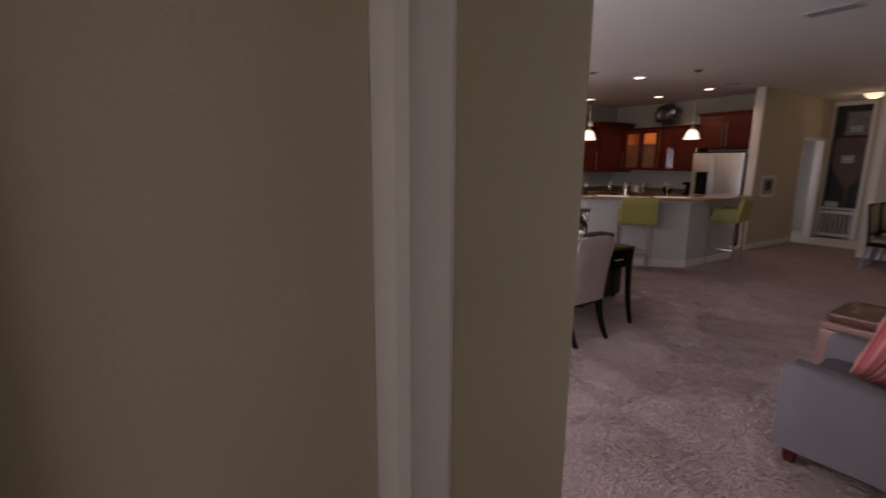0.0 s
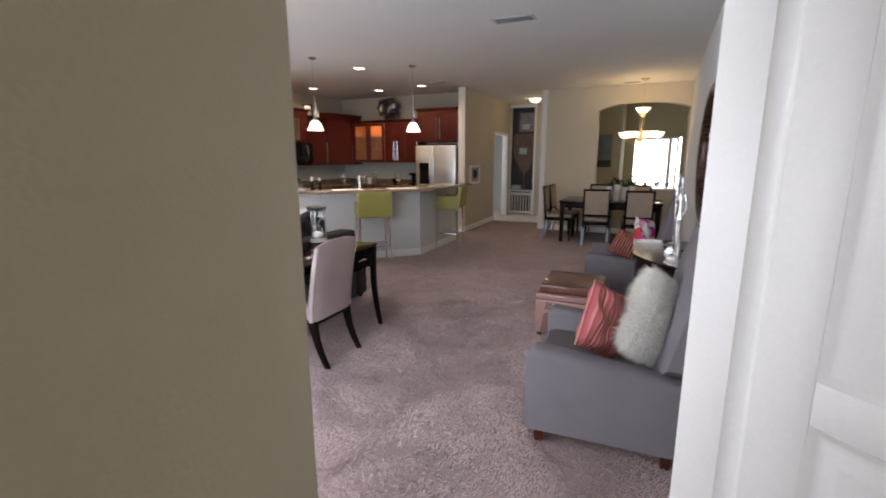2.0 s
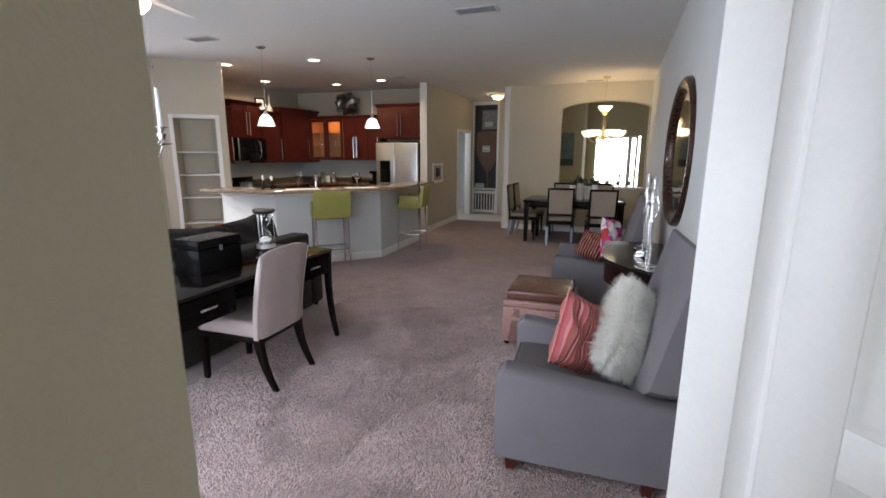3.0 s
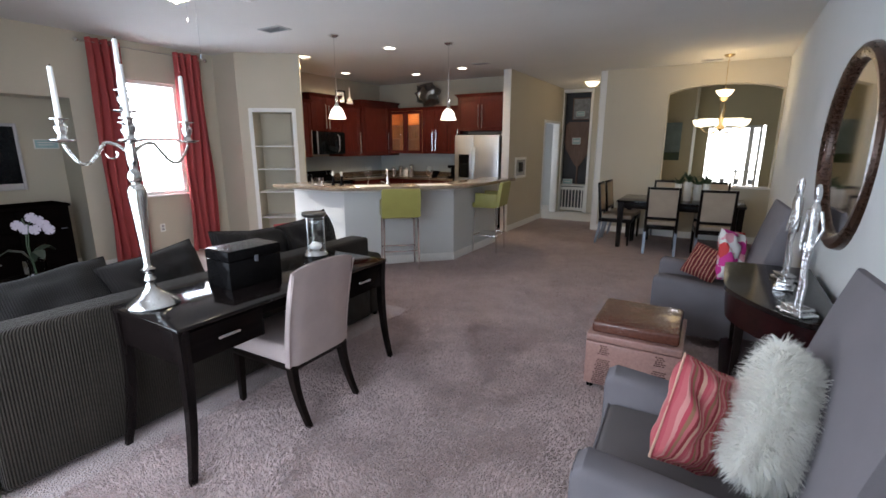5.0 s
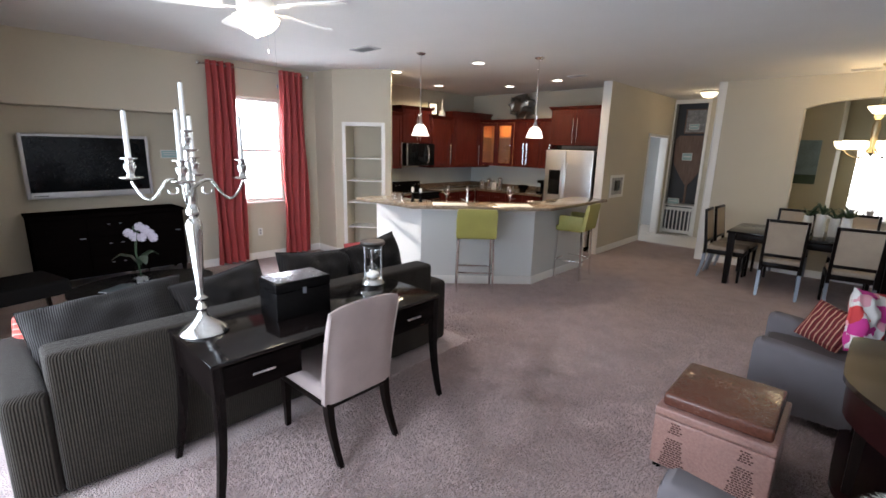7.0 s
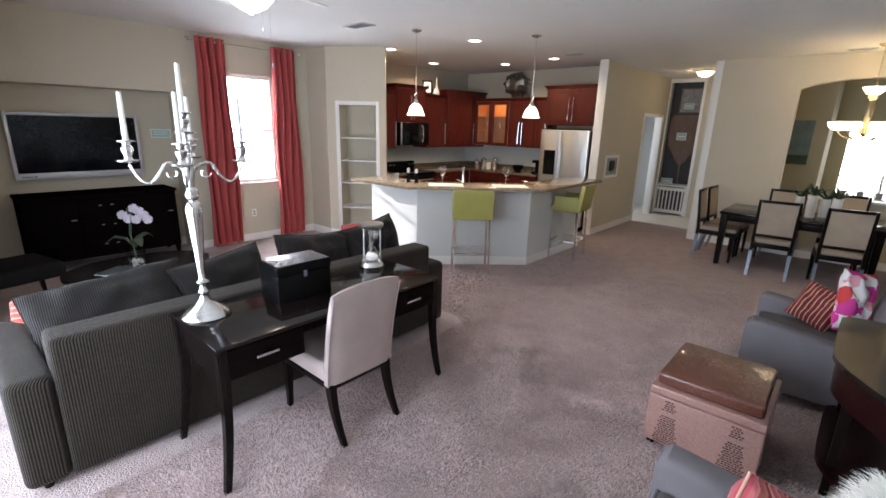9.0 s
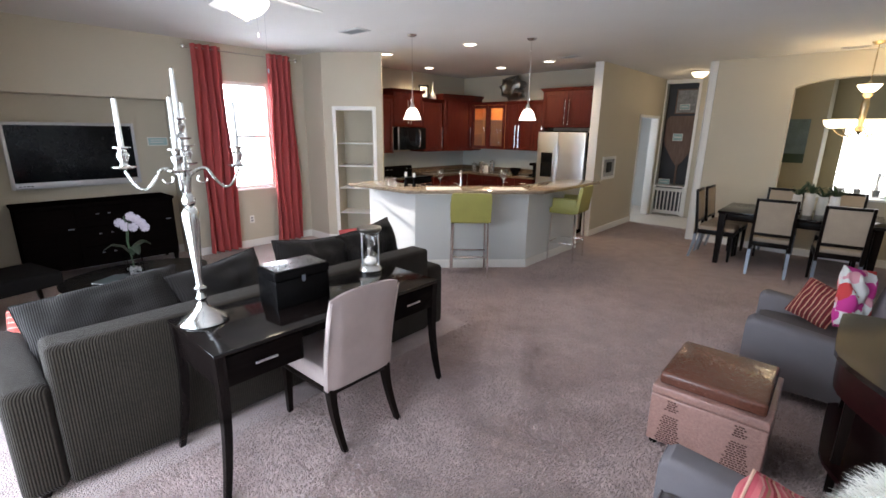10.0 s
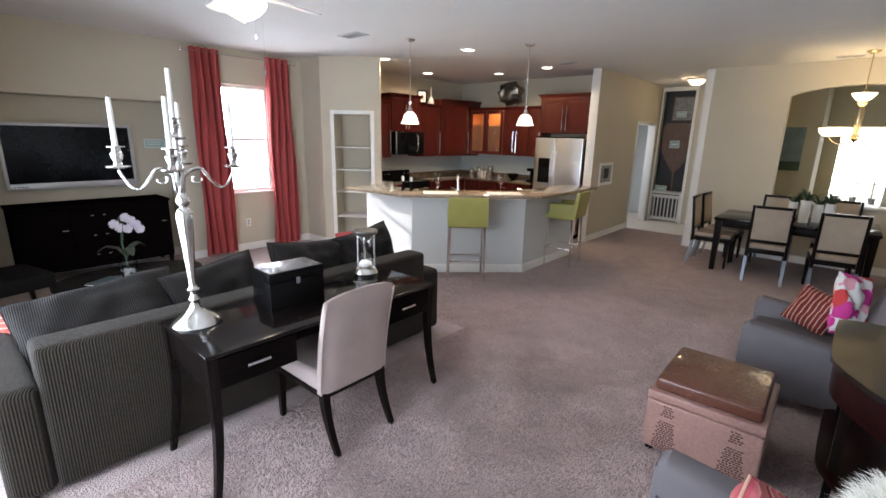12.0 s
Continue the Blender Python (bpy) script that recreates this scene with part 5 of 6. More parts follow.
def orchid():
    v = thing("orchid_vase", pose(-1.45, -6.46, 0.45), "white orchid in a square glass vase on the coffee table", "flower vase")
    bm = bmesh.new()
    for a, b in (((-0.06, -0.06, 0), (0.06, 0.06, 0.012)), ((-0.06, -0.06, 0.012), (-0.054, 0.06, 0.2)), ((0.054, -0.06, 0.012), (0.06, 0.06, 0.2)), ((-0.054, -0.06, 0.012), (0.054, -0.054, 0.2)), ((-0.054, 0.054, 0.012), (0.054, 0.06, 0.2))):
        span(bm, a, b)
    part("vase", bm, GLASS, v).visible_shadow = False
    bm = bmesh.new()
    rnd = random.Random(3)
    for i in range(60):
        p = (rnd.uniform(-0.045, 0.045), rnd.uniform(-0.045, 0.045), 0.02 + rnd.random() * 0.06)
        box(bm, p, (0.018, 0.016, 0.014), 0.004, 1)
    tagged(part("pebbles", bm, VENT_GRAY, v, "gray pebbles"), kind="stuff")
    for s in (-1, 1):
        bm = bmesh.new()
        tube(bm, [(0.01 * s, 0, 0.08), (0.02 * s, -0.02, 0.32), (0.03 * s, 0.0, 0.5), (0.04 * s, 0.02 + 0.03 * s, 0.55), (0.05 * s, 0.045 + 0.06 * s, 0.48)], 0.004, 6)
        part("flower_stem", bm, LEAF, v)
    for i in range(3):
        bm = bmesh.new()
        a = i * 2.1
        rings(bm, [[(math.cos(a) * r - math.sin(a) * w * q, math.sin(a) * r + math.cos(a) * w * q, z - 0.01 * abs(q)) for q in (-1, 0, 1)] for r, w, z in ((0.0, 0.012, 0.2), (0.06, 0.035, 0.29), (0.14, 0.04, 0.31), (0.2, 0.02, 0.27), (0.22, 0.002, 0.25))], closed=False)
        part("leaf", bm, LEAF_DARK, v)
    for x, y, z in ((0.04, 0.02, 0.56), (0.05, 0.06, 0.53), (0.05, 0.095, 0.49), (0.06, 0.115, 0.45), (-0.03, -0.055, 0.50), (0.02, -0.025, 0.47), (0.04, 0.03, 0.46)):
        bm = bmesh.new()
        for k in range(5):
            a = k * 2 * math.pi / 5 + x * 40
            L, wd = 0.04, 0.019
            ca, sa = math.cos(a), math.sin(a)
            pts = [(0.004, 0.0, 0.0), (0.014, -wd * ca, 0), (0.01, 0, 0), (0.014, wd * ca, 0)]
            rings(bm, [[(x + 0.012 * (r / L), y + sa * r - ca * w * q, z + ca * r + sa * w * q) for q in (-1, 1)] for r, w in ((0.004, 0.004), (0.02, wd * 0.8), (0.038, wd), (L, wd * 0.4))], closed=False)
        lathe(bm, [(0.0, -0.006), (0.008, 0), (0.0, 0.008)], 8, (x + 0.01, y, z))
        part("blossom", bm, PETAL, v, "white orchid blossom")


LEAF = mat("plant_leaf", (0.028, 0.055, 0.022), 0.5, scale=12, var=0.3)
LEAF_DARK = mat("orchid_leaf", (0.012, 0.022, 0.01), 0.5, scale=12, var=0.3)
PETAL = mat("orchid_petal", (0.4, 0.35, 0.4), 0.6, scale=15, var=0.08)
orchid()
CHARCOAL_PRINT = mat("charcoal_print", (0.05, 0.06, 0.065), 0.3, scale=9, var=0.4)
for i, (dx, dy, rz) in enumerate(((0.0, 0.0, 20), (0.02, -0.02, 35))):
    mg = thing("magazine", pose(-1.42 + dx, -6.62 + dy, 0.451 + 0.008 * i, 0, 0, rz), "glossy magazine lying on the coffee table", "magazine", "magazines on the coffee table")
    block("pages", (-0.1, -0.13, 0), (0.1, 0.13, 0.0065), WHITE, mg, 0.001)
    block("cover", (-0.101, -0.131, 0.0066), (0.101, 0.131, 0.0078), CHARCOAL_PRINT, mg, 0)


def side_chair():
    """A dark open armchair beyond the sofa."""
    c = thing("lounge_chair", pose(-2.35, -7.25, 0, 0, 0, 15), "dark wooden lounge chair with black cushion beside the media console", "chair")
    bm = bmesh.new()
    soft_block(bm, (-0.3, -0.3, 0.3), (0.3, 0.3, 0.45), 0.04)
    part("seat", bm, CORD_DARK, c)
    bm = bmesh.new()
    soft_block(bm, (-0.3, -0.36, 0.4), (0.3, -0.24, 0.9), 0.04)
    part("backrest", bm, CORD_DARK, c)
    for x in (-0.28, 0.28):
        for y in (-0.28, 0.28):
            bm = bmesh.new()
            bar(bm, [(x * 1.12, y * 1.15, 0), (x, y, 0.31)], [0.03, 0.05], [0.03, 0.05])
            part("leg", bm, ESPRESSO_MATT, c)


side_chair()
for z in (0.46, 0.86, 1.21, 1.56):
    bm = bmesh.new()
    span(bm, (N0 + 0.002, 0.03, z), (N1 - 0.002, 0.398, z + 0.018), 0.002)
    sh = part("niche_shelf", bm, WHITE, None, "", PANTRY)
    tagged(sh, "empty white shelf in the built-in niche", "shelf", "shelves in the built-in niche")


# ---- kitchen ----
def panel_door(parent, x0, x1, z0, z1, material, handle_x=None, glass_pane=False, drawer=False, long_pull=True):
    """A framed cabinet door whose face looks to -y at y = 0."""
    t, f = 0.02, min(0.06, (x1 - x0) * 0.25, (z1 - z0) * 0.3)
    bm = bmesh.new()
    for a, b in (((x0, -t, z0), (x0 + f, 0, z1)), ((x1 - f, -t, z0), (x1, 0, z1)), ((x0 + f, -t, z0), (x1 - f, 0, z0 + f)), ((x0 + f, -t, z1 - f), (x1 - f, 0, z1))):
        span(bm, a, b, 0.003, 1)
    if not glass_pane:
        def loop(ins, y):
            return [(x0 + ins, y, z0 + ins), (x1 - ins, y, z0 + ins), (x1 - ins, y, z1 - ins), (x0 + ins, y, z1 - ins)]
        rings(bm, [loop(f, -0.001), loop(f, -t + 0.012), loop(f + 0.012, -t + 0.012), loop(f + 0.035, -t + 0.003), loop(f + 0.036, -t + 0.003)])
    d = part("drawer_front" if drawer else "cabinet_door", bm, material, parent)
    if glass_pane:
        g = block("glass_pane", (x0 + f, -0.012, z0 + f), (x1 - f, -0.008, z1 - f), GLASS, d, 0)
        g.visible_shadow = False
    if handle_x is not None:
        bm = bmesh.new()
        if drawer:
            zc = (z0 + z1) / 2
            tube(bm, [(handle_x - 0.06, -t, zc), (handle_x - 0.06, -t - 0.028, zc), (handle_x + 0.06, -t - 0.028, zc), (handle_x + 0.06, -t, zc)], 0.005, 8)
        else:
            za, zb = (z0 + 0.05, z0 + 0.05 + min(0.42, (z1 - z0) * 0.7)) if z0 > 1.0 else (z1 - 0.35, z1 - 0.05)
            tube(bm, [(handle_x, -t, za), (handle_x, -t - 0.03, za), (handle_x, -t - 0.03, zb), (handle_x, -t, zb)], 0.006, 8)
        part("handle", bm, CHROME, d, "long satin metal pull")


def crown(bm, w, d, z):
    prof = [(0.0, 0.0), (0.012, 0.0), (0.02, 0.02), (0.045, 0.045), (0.05, 0.06), (0.0, 0.06)]
    rings(bm, [[(-o, -o, z + h), (w + o, -o, z + h), (w + o, d, z + h), (-o, d, z + h)] for o, h in prof[:5]])


def wall_cabinet(m, w, d, z0, z1, doors, label, glazed=False):
    c = thing("wall_cabinet", m, label, "wall cabinet", "cherry wall cabinets")
    bm = bmesh.new()
    if glazed:
        for a, b in (((0, 0, z0), (0.018, d, z1)), ((w - 0.018, 0, z0), (w, d, z1)), ((0.018, 0, z0), (w - 0.018, d, z0 + 0.018)), ((0.018, 0, z1 - 0.018), (w - 0.018, d, z1)), ((0.018, d - 0.012, z0 + 0.018), (w - 0.018, d, z1 - 0.018))):
            span(bm, a, b)
    else:
        span(bm, (0, 0, z0), (w, d, z1), 0.002)
    part("body", bm, HONEY if glazed else CHERRY, c, "honey-coloured lit interior" if glazed else "")
    bm = bmesh.new()
    crown(bm, w, d, z1)
    part("crown_moulding", bm, CHERRY, c)
    k = len(doors)
    g = 0.004
    for i, hs in enumerate(doors):
        x0, x1 = w * i / k + g, w * (i + 1) / k - g
        hx = None if hs == 0 else (x1 - 0.035 if hs > 0 else x0 + 0.035)
        panel_door(c, x0, x1, z0 + 0.005, z1 - 0.005, CHERRY, hx, glazed)
    if glazed:
        for z in (z0 + 0.3, z0 + 0.58):
            block("shelf", (0.02, 0.03, z), (w - 0.02, d - 0.014, z + 0.014), HONEY, c, 0)
    return c


HONEY = wood_mat("honey_maple", (0.42, 0.17, 0.045), (0.52, 0.24, 0.08), 0.4)
KX = -3.42
UX = KX + 0.36          # fronts of the upper cabinets on the west wall
wall_cabinet(pose(UX, -2.20, 0, 0, 0, 90), 0.42, 0.355, 1.37, 2.32, (1,), "cherry wall cabinet with one door next to the microwave")
wall_cabinet(pose(UX, -1.77, 0, 0, 0, 90), 0.76, 0.355, 1.84, 2.45, (1, -1), "cherry wall cabinet above the microwave with crown moulding")
wall_cabinet(pose(UX, -1.0, 0, 0, 0, 90), 0.56, 0.355, 1.37, 2.32, (1,), "cherry wall cabinet beside the microwave")


def corner_cabinet():
    c = thing("wall_cabinet", pose(0, 0, 0), "tall diagonal cherry corner cabinet with crown moulding", "wall cabinet", "cherry wall cabinets")
    a, b = Vector((UX, -0.40, 0)), Vector((-2.90, 0.33, 0))
    bm = bmesh.new()
    prism(bm, [(a.x, a.y), (b.x, b.y), (b.x, 0.695), (KX + 0.004, 0.695), (KX + 0.004, a.y)], 1.37, 2.44)
    part("body", bm, CHERRY, c)
    bm = bmesh.new()
    for z0, z1, o in ((2.44, 2.46, 0.01), (2.46, 2.5, 0.04)):
        prism(bm, [(a.x + o, a.y - o), (b.x + o, b.y - o), (b.x + o, 0.695), (KX + 0.004, 0.695), (KX + 0.004, a.y - o)], z0, z1)
    part("crown_moulding", bm, CHERRY, c)
    d = b - a
    w = d.length
    ang = math.degrees(math.atan2(d.y, d.x))
    bm = bmesh.new()
    f, t, z0, z1 = 0.06, 0.02, 1.375, 2.435
    for p, q in (((0.02, -t, z0), (0.02 + f, 0, z1)), ((w - 0.02 - f, -t, z0), (w - 0.02, 0, z1)), ((0.02 + f, -t, z0), (w - 0.02 - f, 0, z0 + f)), ((0.02 + f, -t, z1 - f), (w - 0.02 - f, 0, z1)), ((0.1, -t + 0.006, z0 + 0.08), (w - 0.1, 0, z1 - 0.08))):
        span(bm, p, q, 0.003, 1)
    dr = part("cabinet_door", bm, CHERRY, c, "", pose(a.x, a.y, 0, 0, 0, ang))
    bm = bmesh.new()
    tube(bm, [(w - 0.06, -t, 1.43), (w - 0.06, -t - 0.03, 1.43), (w - 0.06, -t - 0.03, 1.85), (w - 0.06, -t, 1.85)], 0.006, 8)
    part("handle", bm, CHROME, dr, "long satin metal pull")


corner_cabinet()
wall_cabinet(pose(-2.88, 0.345, 0), 0.84, 0.35, 1.42, 2.30, (0, 0), "glass-fronted cherry wall cabinet lit inside", True)

data = bpy.data.lights.new("cabinet_light", "AREA")
data.size, data.energy, data.color = 0.3, 2.6, (1.0, 0.62, 0.28)
new("cabinet_light", data).matrix_world = look((-2.46, 0.5, 2.26), (-2.46, 0.5, 1.5))
wall_cabinet(pose(-2.03, 0.345, 0), 0.60, 0.35, 1.42, 2.30, (1, -1), "cherry wall cabinet with two panelled doors")
wall_cabinet(pose(-1.42, 0.345, 0), 0.28, 0.35, 1.42, 2.30, (1,), "narrow cherry wall cabinet beside the fridge")
wall_cabinet(pose(-1.09, 0.15, 0), 1.0, 0.545, 1.86, 2.48, (1, -1), "cherry cabinet above the refrigerator with crown moulding")


def glassware_row():
    for x, z in ((-2.7, 1.741), (-2.55, 1.741), (-2.36, 1.741), (-2.25, 1.741), (-2.66, 1.4401), (-2.3, 1.4401)):
        g = thing("drinking_glass", pose(x, 0.52, z), "clear drinking glass inside the lit cabinet", "glass", "glasses in the lit cabinet")
        bm = bmesh.new()
        prof = [(0.03, 0.0), (0.036, 0.13)]
        lathe(bm, [(0.0, 0.0)] + prof + [(0.033, 0.13), (0.027, 0.008), (0.0, 0.008)], 14)
        part("tumbler", bm, GLASS, g).visible_shadow = False


glassware_row()


def base_cabinet(m, w, d, doors, label):
    c = thing("base_cabinet", m, label, "base cabinet", "cherry base cabinets")
    bm = bmesh.new()
    span(bm, (0, 0, 0.1), (w, d, 0.895), 0.002)
    span(bm, (0, 0.06, 0), (w, d, 0.1))
    part("body", bm, CHERRY, c)
    for i in range(doors):
        x0, x1 = w * i / doors + 0.004, w * (i + 1) / doors - 0.004
        panel_door(c, x0, x1, 0.11, 0.70, CHERRY, x0 + 0.04)
        panel_door(c, x0, x1, 0.71, 0.885, CHERRY, (x0 + x1) / 2, drawer=True)


base_cabinet(pose(-2.78, 0.1, 0), 1.6, 0.595, 4, "cherry base cabinets below the back counter")
base_cabinet(pose(-2.8, -0.98, 0, 0, 0, 90), 1.06, 0.6, 2, "cherry base cabinets beside the stove")
base_cabinet(pose(-2.8, -2.2, 0, 0, 0, 90), 0.42, 0.6, 1, "cherry base cabinet next to the stove")


def counter(name, outline, z0, z1, label, material=None):
    bm = bmesh.new()
    prism(bm, outline, z0, z1)
    bmesh.ops.bevel(bm, geom=[e for e in bm.edges if abs(e.verts[0].co.z - e.verts[1].co.z) < 1e-5], offset=0.006, segments=2, affect="EDGES", profile=0.5)
    o = part(name, bm, material or GRANITE)
    return tagged(o, label, "worktop")


counter("worktop", [(KX + 0.004, -0.99), (-2.76, -0.99), (-2.76, 0.07), (-1.16, 0.07), (-1.16, 0.695), (KX + 0.004, 0.695)], 0.897, 0.935, "brown granite worktop along the kitchen walls")
counter("worktop", [(KX + 0.004, -2.21), (-2.76, -2.21), (-2.76, -1.78), (KX + 0.004, -1.78)], 0.897, 0.935, "brown granite worktop beside the stove")
structure("backsplash", boxes(((KX + 0.002, -2.2, 0.936), (KX + 0.01, 0.69, 1.37)), ((KX + 0.012, 0.688, 0.936), (-1.16, 0.698, 1.42))), BACKSPLASH, "pale blue-grey backsplash wall above the worktop")
bk = thing("granite_upstand", pose(0, 0, 0), "low brown granite upstand behind the worktop", "upstand")
block("stone", (KX + 0.012, 0.668, 0.937), (-1.17, 0.686, 1.03), GRANITE, bk, 0.003)
block("stone", (KX + 0.011, -0.98, 0.937), (KX + 0.03, 0.66, 1.03), GRANITE, bk, 0.003)


def stove():
    s = thing("stove", pose(-2.79, -1.765, 0, 0, 0, 90), "black electric range with raised control back", "stove")
    w, d = 0.755, 0.61
    block("body", (0, 0.02, 0.02), (w, d, 0.9), BLACK, s, 0.004)
    block("cooktop", (0, 0, 0.903), (w, d - 0.06, 0.925), SCREEN, s, 0.004, "black glass cooktop")
    block("oven_door", (0.02, -0.02, 0.25), (w - 0.02, 0.018, 0.85), BLACK, s, 0.006)
    bm = bmesh.new()
    tube(bm, [(0.08, -0.02, 0.79), (0.08, -0.06, 0.79), (w - 0.08, -0.06, 0.79), (w - 0.08, -0.02, 0.79)], 0.01, 10)
    part("oven_handle", bm, CHROME, s, "chrome bar handle")
    bm = bmesh.new()
    span(bm, (0, d - 0.058, 0.905), (w, d, 1.1), 0.02, 3)
    pnl = part("control_back", bm, BLACK, s)
    for x in (0.08, 0.18, w - 0.18, w - 0.08):
        bm = bmesh.new()
        lathe(bm, [(0.0, 0), (0.02, 0), (0.017, 0.02), (0.0, 0.022)], 14)
        part("knob", bm, CHROME, pnl, "", Matrix.Translation((x, d - 0.06, 1.03)) @ pose(0, 0, 0, 90, 0, 0))


stove()


def microwave():
    s = thing("microwave", pose(-3.03, -1.70, 1.42, 0, 0, 90), "steel and black microwave mounted under the cabinet", "microwave")
    w, d, h = 0.755, 0.385, 0.415
    block("body", (0, 0, 0), (w, d, h), BLACK, s, 0.004)
    block("door", (0.005, -0.022, 0.01), (w * 0.74, -0.001, h - 0.01), SCREEN, s, 0.005, "dark glass door")
    block("control_panel", (w * 0.75, -0.018, 0.01), (w - 0.005, -0.001, h - 0.01), BLACK, s, 0.004)
    block("edge_trim", (0.0, -0.026, 0.0), (0.028, -0.0225, h), STEEL, s, 0.001, "steel edge")
    bm = bmesh.new()
    tube(bm, [(w * 0.72, -0.022, 0.05), (w * 0.725, -0.06, 0.09), (w * 0.725, -0.065, h / 2), (w * 0.725, -0.06, h - 0.09), (w * 0.72, -0.022, h - 0.05)], 0.01, 10)
    part("handle", bm, CHROME, s, "curved steel handle")


microwave()


def fridge():
    f = thing("refrigerator", pose(-1.07, 0.0, 0), "stainless side-by-side refrigerator with black water dispenser", "refrigerator")
    w, h = 0.93, 1.78
    block("body", (0.004, 0.075, 0.03), (w - 0.004, 0.69, h - 0.01), BLACK, f, 0.006, "black cabinet side")
    for x0, x1 in ((0.0, 0.40), (0.406, w)):
        bm = bmesh.new()
        span(bm, (x0, 0.0, 0.09), (x1, 0.07, h), 0.014, 3)
        part("door", bm, STEEL, f, "brushed steel door")
    disp = block("dispenser", (0.09, -0.004, 0.98), (0.32, 0.004, 1.42), BLACK, f, 0.006, "black ice and water dispenser")
    block("dispenser_recess", (0.115, -0.0065, 1.0), (0.295, -0.0045, 1.25), SCREEN, disp, 0)
    for x in (0.365, 0.445):
        bm = bmesh.new()
        tube(bm, [(x, 0.0, 0.85), (x, -0.05, 0.92), (x, -0.06, 1.2), (x, -0.05, 1.48), (x, 0.0, 1.55)], 0.013, 10)
        part("handle", bm, STEEL, f, "curved steel handle")
    block("kick_grille", (0.01, 0.03, 0.01), (w - 0.01, 0.07, 0.085), BLACK, f, 0.003)
    block("hinge_cover", (0.03, 0.02, h + 0.001), (w - 0.03, 0.12, h + 0.02), BLACK, f, 0.004)


fridge()


# the bar: a bent half wall with a raised granite top
def bar_counter():
    z = 1.03
    bm = bmesh.new()
    prism(bm, [(-1.72, -3.45), (-0.8, -3.45), (0.25, -2.4), (0.25, -0.9), (0.1, -0.9), (0.1, -2.338), (-0.862, -3.3), (-1.72, -3.3)], 0, z)
    structure("wall_bar", bm, WALL_LIGHT, "pale grey-white painted bar half wall, bent at the corners")
    for p, q, s in (((-1.72, -3.45), (-0.79, -3.45), (0, -1)), ((-0.8, -3.455), (0.25, -2.405), (1, -1)), ((0.25, -2.41), (0.25, -0.9), (1, 0))):
        trim_run("baseboard", p, q, s)
    for p, q, s in (((-1.72, -3.45), (-0.79, -3.45), (0, -1)), ((-0.8, -3.455), (0.25, -2.405), (1, -1)), ((0.25, -2.41), (0.25, -0.9), (1, 0))):
        a, b, n = Vector((*p, 0)), Vector((*q, 0)), Vector((*s, 0)).normalized()
        bm = bmesh.new()
        rings(bm, [[v + n * u + Vector((0, 0, h)) for u, h in ((0.002, z - 0.05), (0.014, z - 0.05), (0.03, z - 0.012), (0.03, z - 0.002), (0.002, z - 0.002))] for v in (a, b)])
        structure("trim_bar", bm, WHITE, "white moulding under the bar top")
    counter("bar_worktop", [(-1.80, -3.74), (-0.68, -3.74), (0.54, -2.52), (0.54, -0.86), (0.02, -0.86), (0.02, -2.30), (-0.9, -3.22), (-1.80, -3.22)], z + 0.001, z + 0.041, "polished brown granite bar top with overhang", BAR_GRANITE)
    counter("worktop", [(-1.72, -3.29), (-0.87, -3.29), (0.09, -2.33), (0.09, -0.92), (-0.5, -0.92), (-0.5, -2.1), (-1.1, -2.68), (-1.72, -2.68)], 0.897, 0.935, "brown granite sink counter behind the bar")
    bm = bmesh.new()
    prism(bm, [(-1.72, -3.28), (-0.88, -3.28), (0.08, -2.32), (0.08, -0.93), (-0.47, -0.93), (-0.47, -2.12), (-1.08, -2.71), (-1.72, -2.71)], 0.0, 0.895)
    o = part("base_cabinet", bm, CHERRY)
    tagged(o, "cherry sink cabinet behind the bar", "base cabinet", "cherry base cabinets")


BAR_GRANITE = granite_mat("tan_granite", (0.16, 0.115, 0.075), (0.42, 0.34, 0.25))
bar_counter()


def faucet():
    f = thing("faucet", pose(-0.62, -2.75, 0.935, 0, 0, 135), "brushed metal kitchen faucet behind the bar", "faucet")
    bm = bmesh.new()
    lathe(bm, [(0.0, 0), (0.028, 0), (0.026, 0.02), (0.018, 0.03), (0.016, 0.2), (0.0, 0.2)], 16)
    part("body", bm, CHROME, f)
    bm = bmesh.new()
    tube(bm, [(0, 0, 0.19), (0, 0, 0.27), (0.03, 0, 0.31), (0.09, 0, 0.32), (0.15, 0, 0.29), (0.16, 0, 0.25)], 0.012, 10)
    part("spout", bm, CHROME, f)
    bm = bmesh.new()
    tube(bm, [(0, 0.018, 0.12), (0, 0.06, 0.15), (0, 0.09, 0.155)], 0.007, 8)
    part("lever", bm, CHROME, f)


faucet()
ZB = 1.0725


def wine_glass(x, y):
    g = thing("wine_glass", pose(x, y, ZB + 0.003), "clear stemmed wine glass on a placemat", "wine glass", "wine glasses on the bar")
    bm = bmesh.new()
    lathe(bm, [(r * 1.2, z * 1.1) for r, z in ((0.0, 0.0), (0.036, 0.0), (0.034, 0.003), (0.006, 0.008), (0.004, 0.02), (0.004, 0.085), (0.012, 0.095), (0.032, 0.12), (0.039, 0.15), (0.036, 0.19), (0.031, 0.215), (0.029, 0.215), (0.034, 0.19), (0.037, 0.15), (0.03, 0.122), (0.01, 0.099), (0.0, 0.097))], 20)
    part("stemware", bm, GLASS, g).visible_shadow = False


def placemat(x, y):
    p = thing("placemat", pose(x, y, ZB, 0, 0, 45), "white cloth placemat lying on the bar top", "placemat", "placemats on the bar")
    block("cloth", (-0.22, -0.15, 0), (0.22, 0.15, 0.003), LINEN, p, 0.001)
    block("border", (-0.205, -0.135, 0.0031), (0.205, 0.135, 0.0038), LINEN, p, 0)


